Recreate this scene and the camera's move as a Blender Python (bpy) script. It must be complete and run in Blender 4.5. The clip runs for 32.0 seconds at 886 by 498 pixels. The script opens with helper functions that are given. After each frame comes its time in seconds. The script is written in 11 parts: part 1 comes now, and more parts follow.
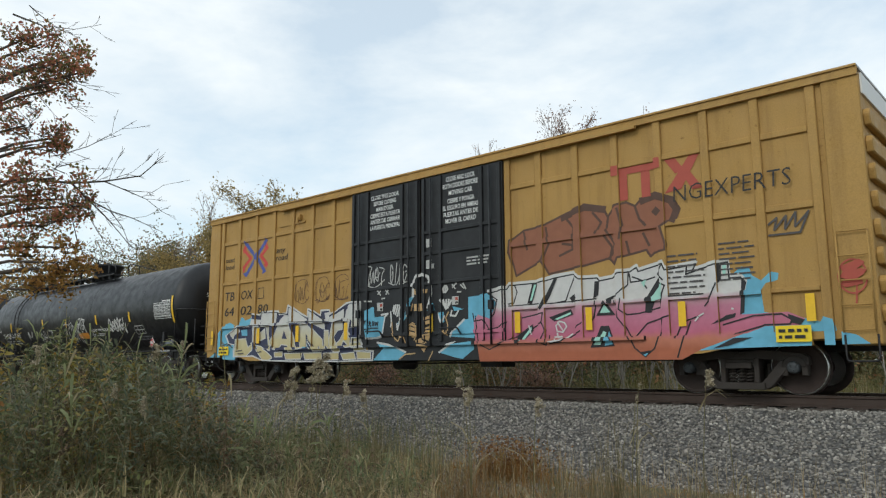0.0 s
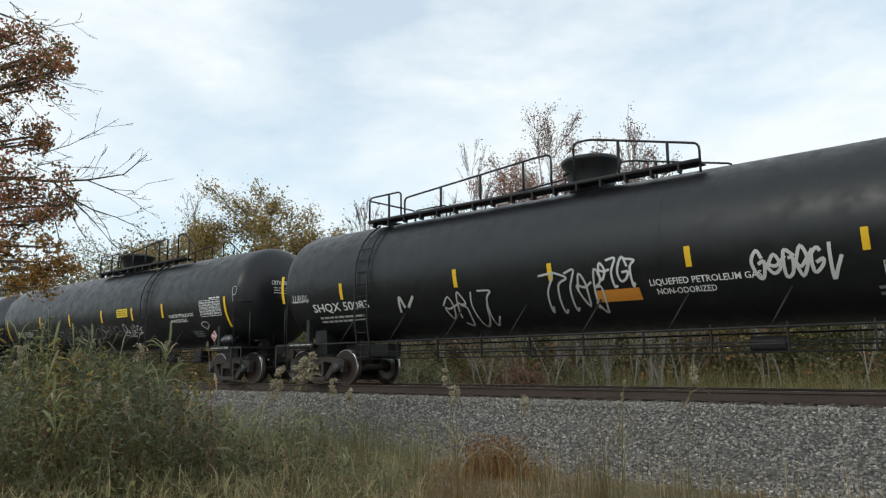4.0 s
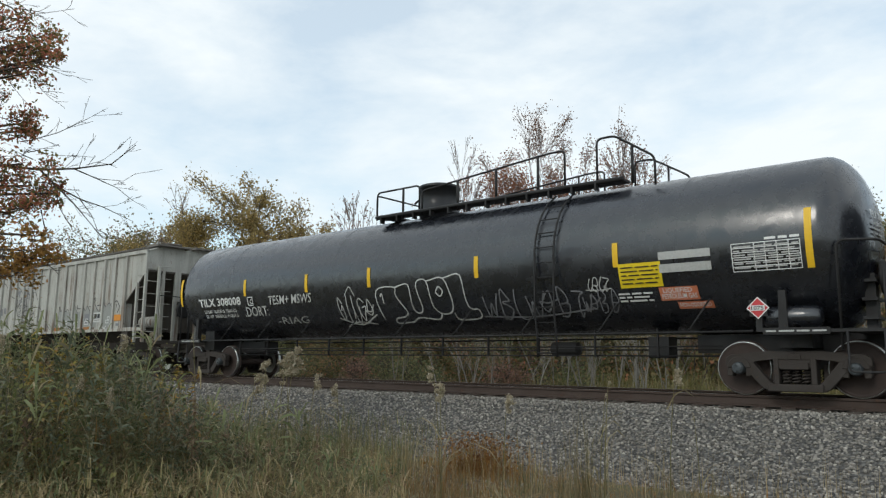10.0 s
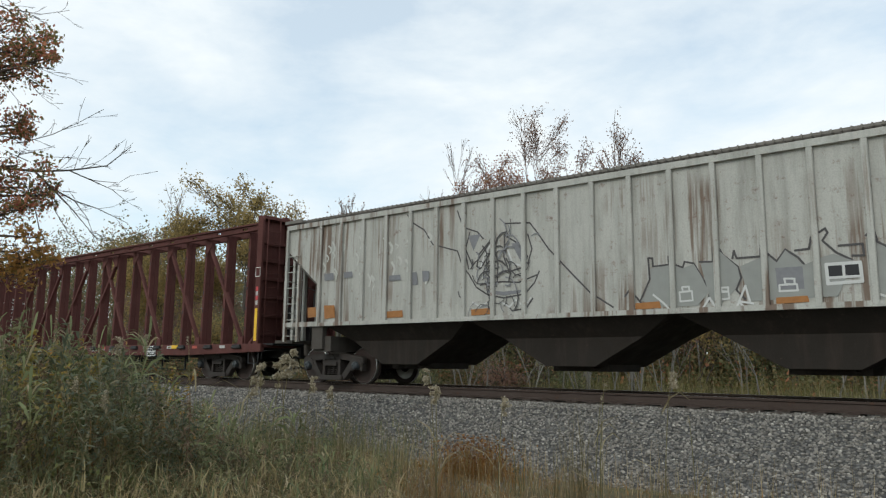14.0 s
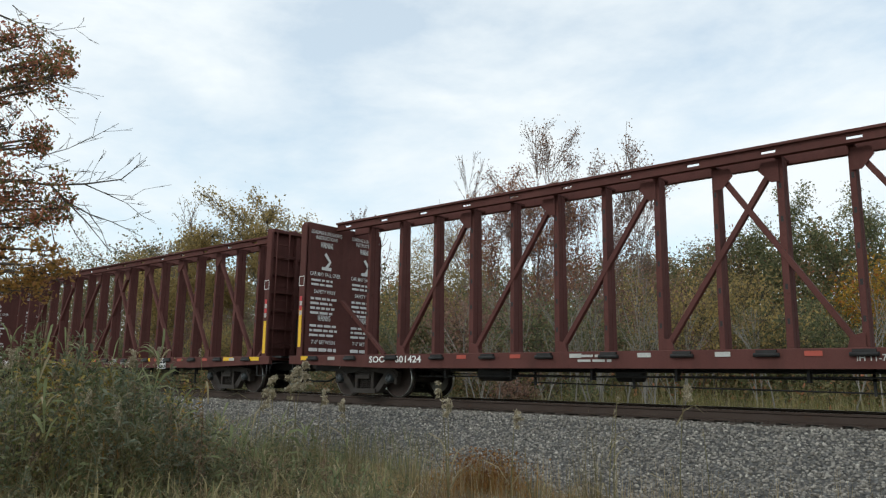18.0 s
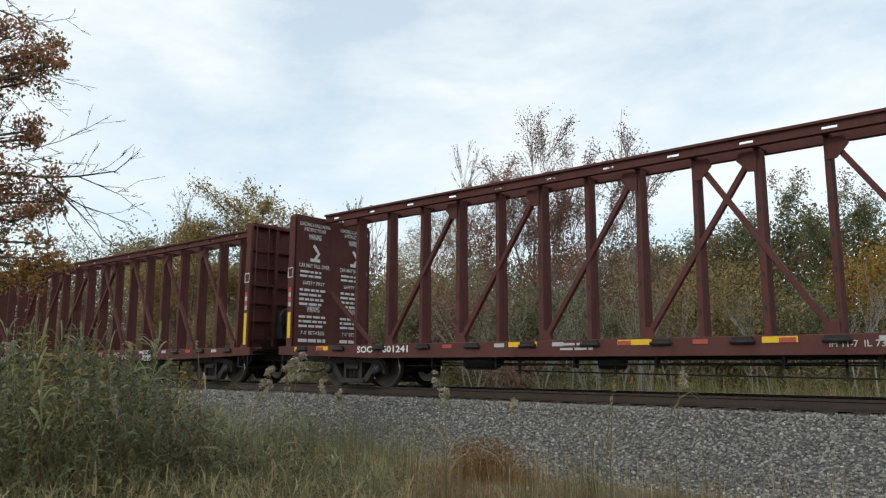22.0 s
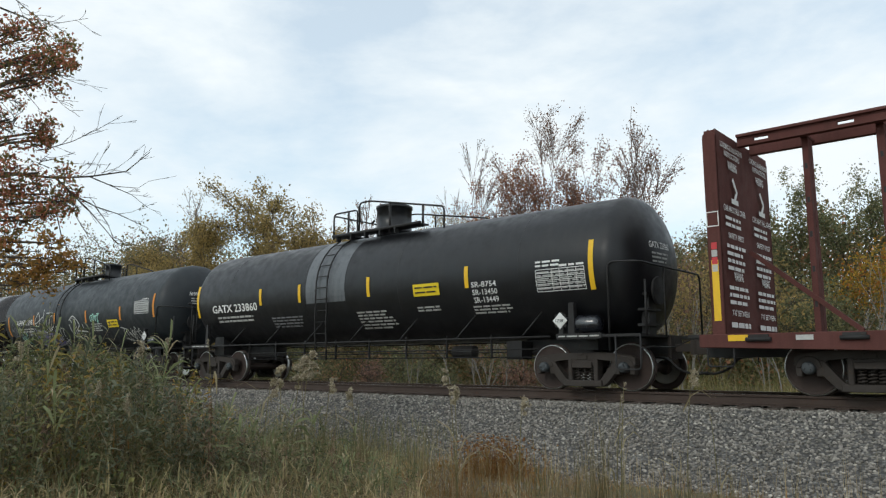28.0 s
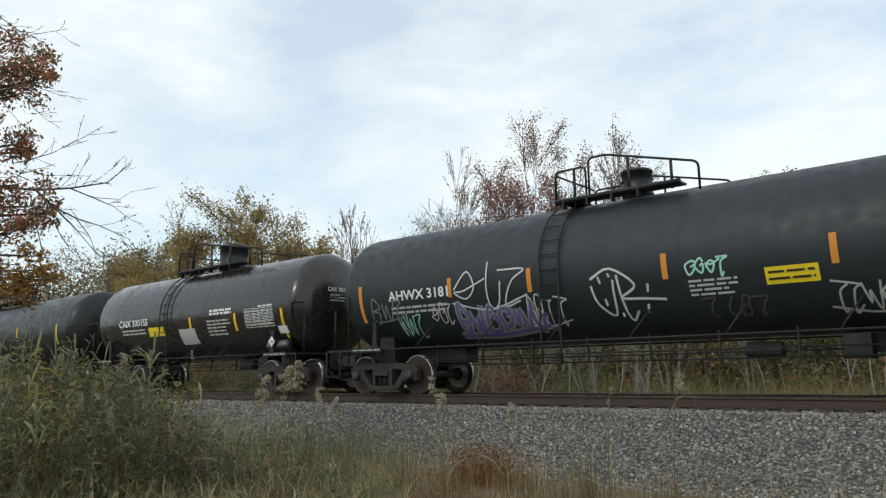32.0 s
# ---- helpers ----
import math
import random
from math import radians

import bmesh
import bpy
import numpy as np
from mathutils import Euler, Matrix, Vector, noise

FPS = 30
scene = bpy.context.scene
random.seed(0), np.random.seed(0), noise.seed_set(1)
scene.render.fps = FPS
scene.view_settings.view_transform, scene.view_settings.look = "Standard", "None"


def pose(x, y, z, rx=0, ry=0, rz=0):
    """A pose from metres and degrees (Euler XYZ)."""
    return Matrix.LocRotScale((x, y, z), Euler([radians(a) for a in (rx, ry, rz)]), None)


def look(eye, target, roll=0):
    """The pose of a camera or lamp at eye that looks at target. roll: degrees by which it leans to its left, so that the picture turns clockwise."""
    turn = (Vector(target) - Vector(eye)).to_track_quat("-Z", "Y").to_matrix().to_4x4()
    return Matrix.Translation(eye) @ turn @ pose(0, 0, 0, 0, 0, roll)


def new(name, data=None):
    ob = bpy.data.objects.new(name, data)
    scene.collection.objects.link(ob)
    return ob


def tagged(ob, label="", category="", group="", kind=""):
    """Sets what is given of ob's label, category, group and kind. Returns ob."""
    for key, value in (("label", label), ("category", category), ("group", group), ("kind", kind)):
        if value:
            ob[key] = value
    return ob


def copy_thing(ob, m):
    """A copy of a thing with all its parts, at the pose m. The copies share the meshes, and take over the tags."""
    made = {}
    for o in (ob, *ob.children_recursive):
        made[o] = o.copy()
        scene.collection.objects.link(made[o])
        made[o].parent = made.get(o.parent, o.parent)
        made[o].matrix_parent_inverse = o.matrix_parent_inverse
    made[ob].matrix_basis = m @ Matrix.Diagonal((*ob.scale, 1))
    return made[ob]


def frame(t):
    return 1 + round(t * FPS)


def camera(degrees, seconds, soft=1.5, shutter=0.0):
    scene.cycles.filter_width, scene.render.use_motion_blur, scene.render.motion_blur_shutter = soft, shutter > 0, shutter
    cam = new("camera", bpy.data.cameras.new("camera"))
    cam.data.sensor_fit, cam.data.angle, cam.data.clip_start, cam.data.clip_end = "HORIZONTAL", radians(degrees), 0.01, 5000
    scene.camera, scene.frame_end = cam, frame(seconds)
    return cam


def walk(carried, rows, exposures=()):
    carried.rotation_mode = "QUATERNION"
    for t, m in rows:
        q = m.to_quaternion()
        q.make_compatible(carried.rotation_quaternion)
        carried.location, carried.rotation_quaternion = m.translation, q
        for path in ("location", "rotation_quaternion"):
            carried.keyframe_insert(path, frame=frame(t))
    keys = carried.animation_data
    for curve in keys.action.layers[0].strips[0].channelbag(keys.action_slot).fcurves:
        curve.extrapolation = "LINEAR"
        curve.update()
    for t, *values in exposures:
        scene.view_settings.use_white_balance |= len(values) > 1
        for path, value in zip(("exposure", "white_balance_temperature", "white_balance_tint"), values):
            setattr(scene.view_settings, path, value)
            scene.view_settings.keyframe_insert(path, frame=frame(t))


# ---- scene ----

from mathutils.geometry import tessellate_polygon

EYE_Z = 0.518         # eye above the rail head, which is z = 0
TY = 14.131           # centre line of the track
# seconds, heading, tilt, lean of the hand-held camera
PATH = [
    (0, 41.71, 8.97, 0.29), (0.5, 41.67, 8.97, 0.38), (1, 41.56, 8.84, 0.58), (1.5, 41.46, 8.76, 0.63),
    (2, 41.36, 8.99, 0.60), (2.5, 40.87, 8.87, 0.51), (3, 40.76, 8.96, 0.48), (3.5, 40.80, 8.89, 0.59),
    (5.5, 39.95, 8.79, 0.29), (6, 40.01, 8.89, 0.12), (6.5, 39.98, 9.12, 0.10), (7, 39.92, 9.11, -0.33),
    (7.5, 39.92, 8.97, -0.47), (8, 40.22, 8.96, -0.56), (8.5, 40.20, 8.80, -0.48), (9, 40.14, 8.75, -0.46),
    (9.5, 39.82, 8.77, -0.31), (10, 39.56, 8.66, -0.57), (10.5, 39.59, 8.80, -0.18), (11, 39.87, 9.05, -0.18),
    (11.5, 40.02, 9.01, -0.28), (12, 39.84, 8.99, -0.32), (12.5, 39.78, 9.06, -0.51), (13, 39.62, 9.11, -0.51),
    (13.5, 39.37, 9.01, -0.52), (15.5, 39.20, 8.60, -0.83), (16, 39.27, 8.80, -0.91), (16.5, 39.25, 9.07, -0.76),
    (17, 39.70, 9.43, -0.62), (17.5, 39.98, 9.62, -0.58), (18, 40.14, 9.80, -0.65), (18.5, 40.30, 9.68, -0.62),
    (19, 40.37, 9.70, -0.55), (19.5, 40.34, 9.72, -0.47), (20, 40.26, 9.56, -0.53), (20.5, 40.00, 9.43, -0.43),
    (21, 39.89, 9.24, -0.22), (21.5, 39.71, 8.99, -0.10), (22, 39.90, 8.99, -0.14), (22.5, 39.91, 9.05, -0.09),
    (23, 39.88, 9.19, -0.10), (23.5, 40.26, 9.24, -0.20), (24, 40.52, 9.39, -0.08), (24.5, 40.55, 9.41, 0.44),
    (26.5, 40.47, 8.95, 0.30), (27, 40.53, 8.93, 0.19), (27.5, 40.44, 8.85, 0.07), (28, 40.67, 8.86, -0.02),
    (28.5, 40.58, 8.86, 0.10), (29, 40.43, 8.71, 0.17), (29.5, 40.45, 8.69, 0.08), (30, 40.60, 8.86, 0.25),
    (30.5, 40.59, 9.26, 0.35), (31, 40.32, 9.53, 0.69), (31.5, 39.87, 9.56, 0.68), (32, 39.62, 9.43, 0.92),
]
cam = camera(61.95, 32.0, soft=1.25)
walk(cam, [(t, pose(0, 0, EYE_Z, 90 + b, c, a)) for t, a, b, c in PATH])

# how far the train has come, every two seconds
RUN = [0.000, 12.172, 24.391, 36.718, 49.010, 61.234, 73.355, 85.426, 97.344, 109.349, 121.265, 133.122, 145.027, 157.092, 168.996, 180.839, 192.794]

# ---- light: thin high cloud with a weak sun behind the camera ----
world = bpy.data.worlds.new("sky")
scene.world = world
world.use_nodes = True
wt = world.node_tree
wt.nodes.clear()
w_out = wt.nodes.new("ShaderNodeOutputWorld")
w_bg = wt.nodes.new("ShaderNodeBackground")
w_sky = wt.nodes.new("ShaderNodeTexSky")
w_sky.sky_type, w_sky.sun_disc = "NISHITA", False
w_sky.sun_elevation, w_sky.sun_rotation = radians(42), radians(200)
w_sky.air_density, w_sky.dust_density = 1.0, 1.2
w_tex = wt.nodes.new("ShaderNodeTexCoord")
w_map = wt.nodes.new("ShaderNodeMapping")
w_map.inputs["Scale"].default_value = (1.0, 1.0, 2.6)
w_map.inputs["Rotation"].default_value = (0.12, 0.25, 0.5)
w_n1 = wt.nodes.new("ShaderNodeTexNoise")
w_n1.inputs["Scale"].default_value, w_n1.inputs["Detail"].default_value, w_n1.inputs["Roughness"].default_value = 3.0, 7, 0.58
w_n1.inputs["Distortion"].default_value = 0.15
w_ramp = wt.nodes.new("ShaderNodeValToRGB")
w_ramp.color_ramp.elements[0].position, w_ramp.color_ramp.elements[1].position = 0.34, 0.62
w_ramp.color_ramp.elements[0].color, w_ramp.color_ramp.elements[1].color = (0.58, 0.58, 0.58, 1), (1, 1, 1, 1)
w_gain = wt.nodes.new("ShaderNodeMix")
w_gain.data_type, w_gain.blend_type = "RGBA", "MULTIPLY"
w_gain.inputs[0].default_value = 1.0
w_gain.inputs[7].default_value = (0.13, 0.19, 0.19, 1)
w_mix = wt.nodes.new("ShaderNodeMix")
w_mix.data_type = "RGBA"
w_mix.inputs[7].default_value = (0.93, 1.0, 1.03, 1)
wt.links.new(w_tex.outputs["Generated"], w_map.inputs["Vector"])
wt.links.new(w_map.outputs[0], w_n1.inputs["Vector"])
wt.links.new(w_n1.outputs[0], w_ramp.inputs[0])
wt.links.new(w_sky.outputs[0], w_gain.inputs[6])
wt.links.new(w_gain.outputs[2], w_mix.inputs[6])
wt.links.new(w_ramp.outputs[0], w_mix.inputs[0])
wt.links.new(w_mix.outputs[2], w_bg.inputs["Color"])
wt.links.new(w_bg.outputs[0], w_out.inputs["Surface"])
w_bg.inputs["Strength"].default_value = 1.0
sun = new("sun", bpy.data.lights.new("sun", "SUN"))
sun.data.energy, sun.data.angle, sun.data.color = 0.8, radians(14), (1.0, 0.95, 0.87)
sun.matrix_world = look((-14, -26, 26), (-12, 14, 0))
scene.view_settings.exposure = 0.0


# ---- materials ----
def nodes_of(name):
    m = bpy.data.materials.new(name)
    m.use_nodes = True
    t = m.node_tree
    return m, t, t.nodes["Principled BSDF"]


def noise_node(t, scale, detail=4, rough=0.6, stretch=None, coord="Object"):
    tc = t.nodes.new("ShaderNodeTexCoord")
    n = t.nodes.new("ShaderNodeTexNoise")
    n.inputs["Scale"].default_value, n.inputs["Detail"].default_value, n.inputs["Roughness"].default_value = scale, detail, rough
    if stretch:
        mp = t.nodes.new("ShaderNodeMapping")
        mp.inputs["Scale"].default_value = stretch
        t.links.new(tc.outputs[coord], mp.inputs["Vector"])
        t.links.new(mp.outputs[0], n.inputs["Vector"])
    else:
        t.links.new(tc.outputs[coord], n.inputs["Vector"])
    return n.outputs[0]


def ramp_node(t, fac, stops):
    r = t.nodes.new("ShaderNodeValToRGB")
    e = r.color_ramp.elements
    while len(e) < len(stops):
        e.new(0.5)
    for el, (p, c) in zip(e, stops):
        el.position, el.color = p, (*c, 1) if len(c) == 3 else (c[0], c[0], c[0], 1)
    t.links.new(fac, r.inputs[0])
    return r.outputs[0]


def mix_node(t, fac, a, b, blend="MIX"):
    m = t.nodes.new("ShaderNodeMix")
    m.data_type, m.blend_type = "RGBA", blend
    for sock, v in ((m.inputs[0], fac), (m.inputs[6], a), (m.inputs[7], b)):
        if isinstance(v, (int, float)):
            sock.default_value = v
        elif isinstance(v, tuple):
            sock.default_value = (*v, 1)
        else:
            t.links.new(v, sock)
    return m.outputs[2]


def bump_node(t, bsdf, height, strength=0.3, dist=0.01):
    b = t.nodes.new("ShaderNodeBump")
    b.inputs["Strength"].default_value, b.inputs["Distance"].default_value = strength, dist
    t.links.new(height, b.inputs["Height"])
    t.links.new(b.outputs[0], bsdf.inputs["Normal"])


def tint(c, k):
    return tuple(min(1.0, v * k) for v in c)


def painted(name, col, rough=0.5, stain=(0.10, 0.06, 0.035), stain_amount=0.35, streaks=True, spec=0.4, fade=0.16, relief=0.12):
    """Old paint: uneven fading, upright dirt streaks, specks of rust, fine relief."""
    m, t, b = nodes_of(name)
    base = mix_node(t, noise_node(t, 0.9, 3), tint(col, 1 - fade), tint(col, 1 + fade))
    grain = ramp_node(t, noise_node(t, 46, 3), [(0.35, (0.82,)), (0.7, (1.08,))])
    base = mix_node(t, 0.7, base, grain, "MULTIPLY")
    if streaks:
        s = ramp_node(t, noise_node(t, 1.0, 5, 0.65, (4.2, 4.2, 0.42)), [(0.5, (0.0,)), (0.78, (stain_amount,))])
        base = mix_node(t, s, base, stain)
    spots = ramp_node(t, noise_node(t, 7, 6, 0.7), [(0.62, (0.0,)), (0.74, (min(1, stain_amount * 1.8),))])
    base = mix_node(t, spots, base, stain)
    t.links.new(base, b.inputs["Base Color"])
    rr = ramp_node(t, noise_node(t, 3.5, 4), [(0.3, (max(0.05, rough - 0.12),)), (0.7, (min(1, rough + 0.14),))])
    t.links.new(rr, b.inputs["Roughness"])
    b.inputs["Specular IOR Level"].default_value = spec
    bump_node(t, b, noise_node(t, 22, 4), relief, 0.006)
    return m


def plain(name, col, rough=0.6, metal=0.0, var=0.12, scale=9, spec=0.4):
    m, t, b = nodes_of(name)
    c = mix_node(t, noise_node(t, scale, 4), tint(col, 1 - var), tint(col, 1 + var))
    t.links.new(c, b.inputs["Base Color"])
    b.inputs["Roughness"].default_value, b.inputs["Metallic"].default_value = rough, metal
    b.inputs["Specular IOR Level"].default_value = spec
    return m


def weathered(name, col):
    """Chalky old paint with long rust runs from the roof, grime and scuffs."""
    m, t, b = nodes_of(name)
    base = mix_node(t, noise_node(t, 0.7, 4), tint(col, 0.86), tint(col, 1.10))
    base = mix_node(t, 0.8, base, ramp_node(t, noise_node(t, 40, 4), [(0.3, (0.80,)), (0.7, (1.06,))]), "MULTIPLY")
    grime = ramp_node(t, noise_node(t, 1.0, 6, 0.7, (3.2, 3.2, 0.35)), [(0.46, (0.0,)), (0.70, (0.55,))])
    base = mix_node(t, grime, base, (0.17, 0.165, 0.14))
    runs = ramp_node(t, noise_node(t, 1.0, 6, 0.6, (5.5, 5.5, 0.22)), [(0.50, (0.0,)), (0.58, (0.85,))])
    patchy = ramp_node(t, noise_node(t, 0.30, 3), [(0.44, (0.0,)), (0.56, (1.0,))])
    base = mix_node(t, mix_node(t, 1.0, runs, patchy, "MULTIPLY"), base, (0.13, 0.075, 0.045))
    spots = ramp_node(t, noise_node(t, 6, 7, 0.75), [(0.58, (0.0,)), (0.70, (0.80,))])
    base = mix_node(t, spots, base, (0.16, 0.085, 0.055))
    t.links.new(base, b.inputs["Base Color"])
    b.inputs["Roughness"].default_value = 0.7
    bump_node(t, b, noise_node(t, 18, 5), 0.2, 0.008)
    return m


def faded(name, stops):
    """Spray paint that runs from one colour into the next with height on the car."""
    m, t, b = nodes_of(name)
    tc = t.nodes.new("ShaderNodeTexCoord")
    sep = t.nodes.new("ShaderNodeSeparateXYZ")
    t.links.new(tc.outputs["Object"], sep.inputs[0])
    wob = t.nodes.new("ShaderNodeMath")
    wob.operation = "MULTIPLY_ADD"
    t.links.new(noise_node(t, 2.2, 4), wob.inputs[0])
    wob.inputs[1].default_value = 0.22
    t.links.new(sep.outputs[2], wob.inputs[2])
    rng = t.nodes.new("ShaderNodeMapRange")
    rng.inputs["From Min"].default_value, rng.inputs["From Max"].default_value = 0.6 + 0.11, 2.6 + 0.11
    t.links.new(wob.outputs[0], rng.inputs[0])
    c = ramp_node(t, rng.outputs[0], [((z - 0.6) / 2.0, col) for z, col in stops])
    c = mix_node(t, 0.8, c, ramp_node(t, noise_node(t, 6, 5, 0.65), [(0.3, (0.86,)), (0.7, (1.04,))]), "MULTIPLY")
    t.links.new(c, b.inputs["Base Color"])
    b.inputs["Roughness"].default_value = 0.6
    return m


def leafy(name, stops, rough=0.65, trans=0.25, patch_col=None, patch_amount=0.6):
    m, t, b = nodes_of(name)
    g = t.nodes.new("ShaderNodeNewGeometry")
    c = ramp_node(t, g.outputs["Random Per Island"], stops)
    big = ramp_node(t, noise_node(t, 0.55, 2), [(0.3, (0.75,)), (0.7, (1.15,))])
    if patch_col:
        c = mix_node(t, ramp_node(t, noise_node(t, 1.5, 3), [(0.44, (0.0,)), (0.62, (patch_amount,))]), c, patch_col)
    c = mix_node(t, 1.0, c, big, "MULTIPLY")
    t.links.new(c, b.inputs["Base Color"])
    b.inputs["Roughness"].default_value = rough
    b.inputs["Specular IOR Level"].default_value = 0.2
    b.inputs["Transmission Weight"].default_value = 0.0
    tr = t.nodes.new("ShaderNodeBsdfTranslucent")
    mx = t.nodes.new("ShaderNodeMixShader")
    mx.inputs[0].default_value = trans
    t.links.new(c, tr.inputs["Color"])
    out = t.nodes["Material Output"]
    t.links.new(b.outputs[0], mx.inputs[1])
    t.links.new(tr.outputs[0], mx.inputs[2])
    t.links.new(mx.outputs[0], out.inputs["Surface"])
    return m


M = {}
M["yellow"] = painted("box_yellow", (0.43, 0.255, 0.078), 0.6, (0.14, 0.07, 0.025), 0.38, fade=0.12, spec=0.25)
M["door_black"] = painted("door_black", (0.015, 0.016, 0.018), 0.55, (0.04, 0.036, 0.032), 0.25)
M["tank_black"] = painted("tank_black", (0.0085, 0.0088, 0.0105), 0.42, (0.034, 0.029, 0.026), 0.30, spec=0.45, fade=0.25, relief=0.06)
M["tank_gloss"] = painted("tank_gloss", (0.0135, 0.0150, 0.0195), 0.25, (0.050, 0.053, 0.058), 0.28, spec=0.95, fade=0.15, relief=0.03)
M["tank_grey"] = painted("tank_grey", (0.020, 0.025, 0.029), 0.5, (0.04, 0.037, 0.035), 0.3, fade=0.2, relief=0.05)
M["tank_shine"] = painted("tank_shine", (0.022, 0.018, 0.017), 0.24, (0.05, 0.04, 0.035), 0.4, spec=0.6, fade=0.2, relief=0.04)
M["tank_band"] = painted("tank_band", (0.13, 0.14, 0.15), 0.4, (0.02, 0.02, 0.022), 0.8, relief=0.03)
M["hopper_grey"] = weathered("hopper_grey", (0.470, 0.462, 0.420))
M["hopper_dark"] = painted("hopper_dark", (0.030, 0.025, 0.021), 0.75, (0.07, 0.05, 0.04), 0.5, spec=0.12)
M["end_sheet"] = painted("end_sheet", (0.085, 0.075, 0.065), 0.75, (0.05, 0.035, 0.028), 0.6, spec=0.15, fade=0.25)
M["walkway"] = painted("walkway_rust", (0.17, 0.155, 0.135), 0.7, (0.10, 0.06, 0.04), 0.6, streaks=False, fade=0.25)
M["maroon"] = painted("centerbeam_red", (0.115, 0.047, 0.041), 0.8, (0.060, 0.030, 0.024), 0.55, fade=0.28, spec=0.12)
M["steel_black"] = painted("black_steel", (0.017, 0.016, 0.016), 0.6, (0.07, 0.045, 0.03), 0.4, streaks=False)
M["truck"] = painted("truck_iron", (0.042, 0.034, 0.029), 0.75, (0.10, 0.055, 0.03), 0.6, streaks=False, fade=0.3)
M["wheel"] = plain("wheel_iron", (0.045, 0.030, 0.025), 0.7, 0.2, 0.3)
M["tread"] = plain("wheel_tread", (0.55, 0.55, 0.54), 0.28, 1.0, 0.1)
M["cap"] = plain("bearing_cap_blue", (0.062, 0.070, 0.075), 0.5, 0.2, 0.3)
M["rail_side"] = painted("rail_rust", (0.062, 0.042, 0.033), 0.8, (0.10, 0.05, 0.03), 0.5, streaks=False)
M["rail_top"] = plain("rail_head", (0.42, 0.40, 0.38), 0.3, 1.0, 0.15)
M["tie"] = painted("tie_wood", (0.085, 0.068, 0.055), 0.9, (0.04, 0.035, 0.03), 0.5, streaks=False, fade=0.3)
M["white"] = plain("stencil_white", (0.74, 0.74, 0.72), 0.6, 0, 0.10, 30)
M["letter_dull"] = plain("worn_lettering", (0.55, 0.54, 0.49), 0.65, 0, 0.2, 30)
M["dull_white"] = plain("worn_white", (0.45, 0.45, 0.43), 0.65, 0, 0.3, 30)
M["black"] = plain("stencil_black", (0.02, 0.02, 0.02), 0.6, 0, 0.2, 20)
M["reflector"] = plain("reflector_yellow", (0.78, 0.47, 0.02), 0.45, 0, 0.10, 14)
M["sign_yellow"] = plain("sign_yellow", (0.80, 0.58, 0.02), 0.5, 0, 0.06, 14)
M["sign_red"] = plain("sign_red", (0.55, 0.045, 0.05), 0.5, 0, 0.1, 14)
M["orange"] = plain("orange_patch", (0.62, 0.24, 0.03), 0.6, 0, 0.12, 14)
M["cyan"] = plain("spray_cyan", (0.13, 0.40, 0.55), 0.6, 0, 0.40, 2.5)
M["spray_white"] = plain("spray_white", (0.56, 0.56, 0.54), 0.6, 0, 0.08, 8)
M["navy"] = plain("spray_navy", (0.035, 0.04, 0.085), 0.6, 0, 0.25, 5)
M["spray_black"] = plain("spray_black", (0.02, 0.02, 0.022), 0.6, 0, 0.3, 6)
M["spray_rust"] = plain("spray_rust", (0.27, 0.105, 0.058), 0.65, 0, 0.2, 4)
M["salmon"] = plain("spray_salmon", (0.62, 0.20, 0.10), 0.65, 0, 0.2, 4)
M["logo_red"] = plain("logo_red", (0.40, 0.075, 0.05), 0.6, 0, 0.12, 8)
M["arrow_red"] = plain("arrow_red", (0.56, 0.055, 0.045), 0.55, 0, 0.10, 8)
M["logo_blue"] = plain("logo_blue", (0.06, 0.09, 0.33), 0.6, 0, 0.12, 8)
M["letter_tan"] = plain("spray_tan", (0.52, 0.34, 0.16), 0.6, 0, 0.25, 6)
M["spray_umber"] = plain("spray_umber", (0.10, 0.055, 0.04), 0.7, 0, 0.3, 6)
M["rust_patch"] = plain("rust_patch", (0.34, 0.15, 0.05), 0.8, 0, 0.35, 9)
M["pale_spray"] = plain("spray_pale", (0.50, 0.50, 0.46), 0.7, 0, 0.2, 8)
M["letter_cream"] = faded("letter_cream", [(0.80, (0.504, 0.420, 0.202)), (1.25, (0.554, 0.487, 0.277)), (1.55, (0.554, 0.538, 0.462)), (1.72, (0.588, 0.588, 0.563))])
M["letter_pink"] = faded("letter_pink", [(0.78, (0.386, 0.109, 0.050)), (0.96, (0.487, 0.168, 0.101)), (1.10, (0.487, 0.126, 0.202)), (1.50, (0.504, 0.185, 0.269)), (1.64, (0.521, 0.286, 0.336)), (1.74, (0.588, 0.580, 0.563))])
M["purple"] = plain("spray_purple", (0.14, 0.12, 0.29), 0.6, 0, 0.2, 6)
M["mint"] = plain("spray_mint", (0.35, 0.62, 0.53), 0.6, 0, 0.15, 6)
M["grey_spray"] = plain("spray_grey", (0.20, 0.20, 0.21), 0.65, 0, 0.25, 8)
M["silver_spray"] = plain("spray_silver", (0.27, 0.275, 0.255), 0.55, 0, 0.15, 5)
M["charcoal"] = plain("spray_charcoal", (0.075, 0.07, 0.07), 0.7, 0, 0.3, 8)
M["galv"] = plain("galvanised", (0.33, 0.33, 0.32), 0.5, 0.6, 0.2, 12)
M["hose"] = plain("rubber", (0.02, 0.02, 0.02), 0.7)


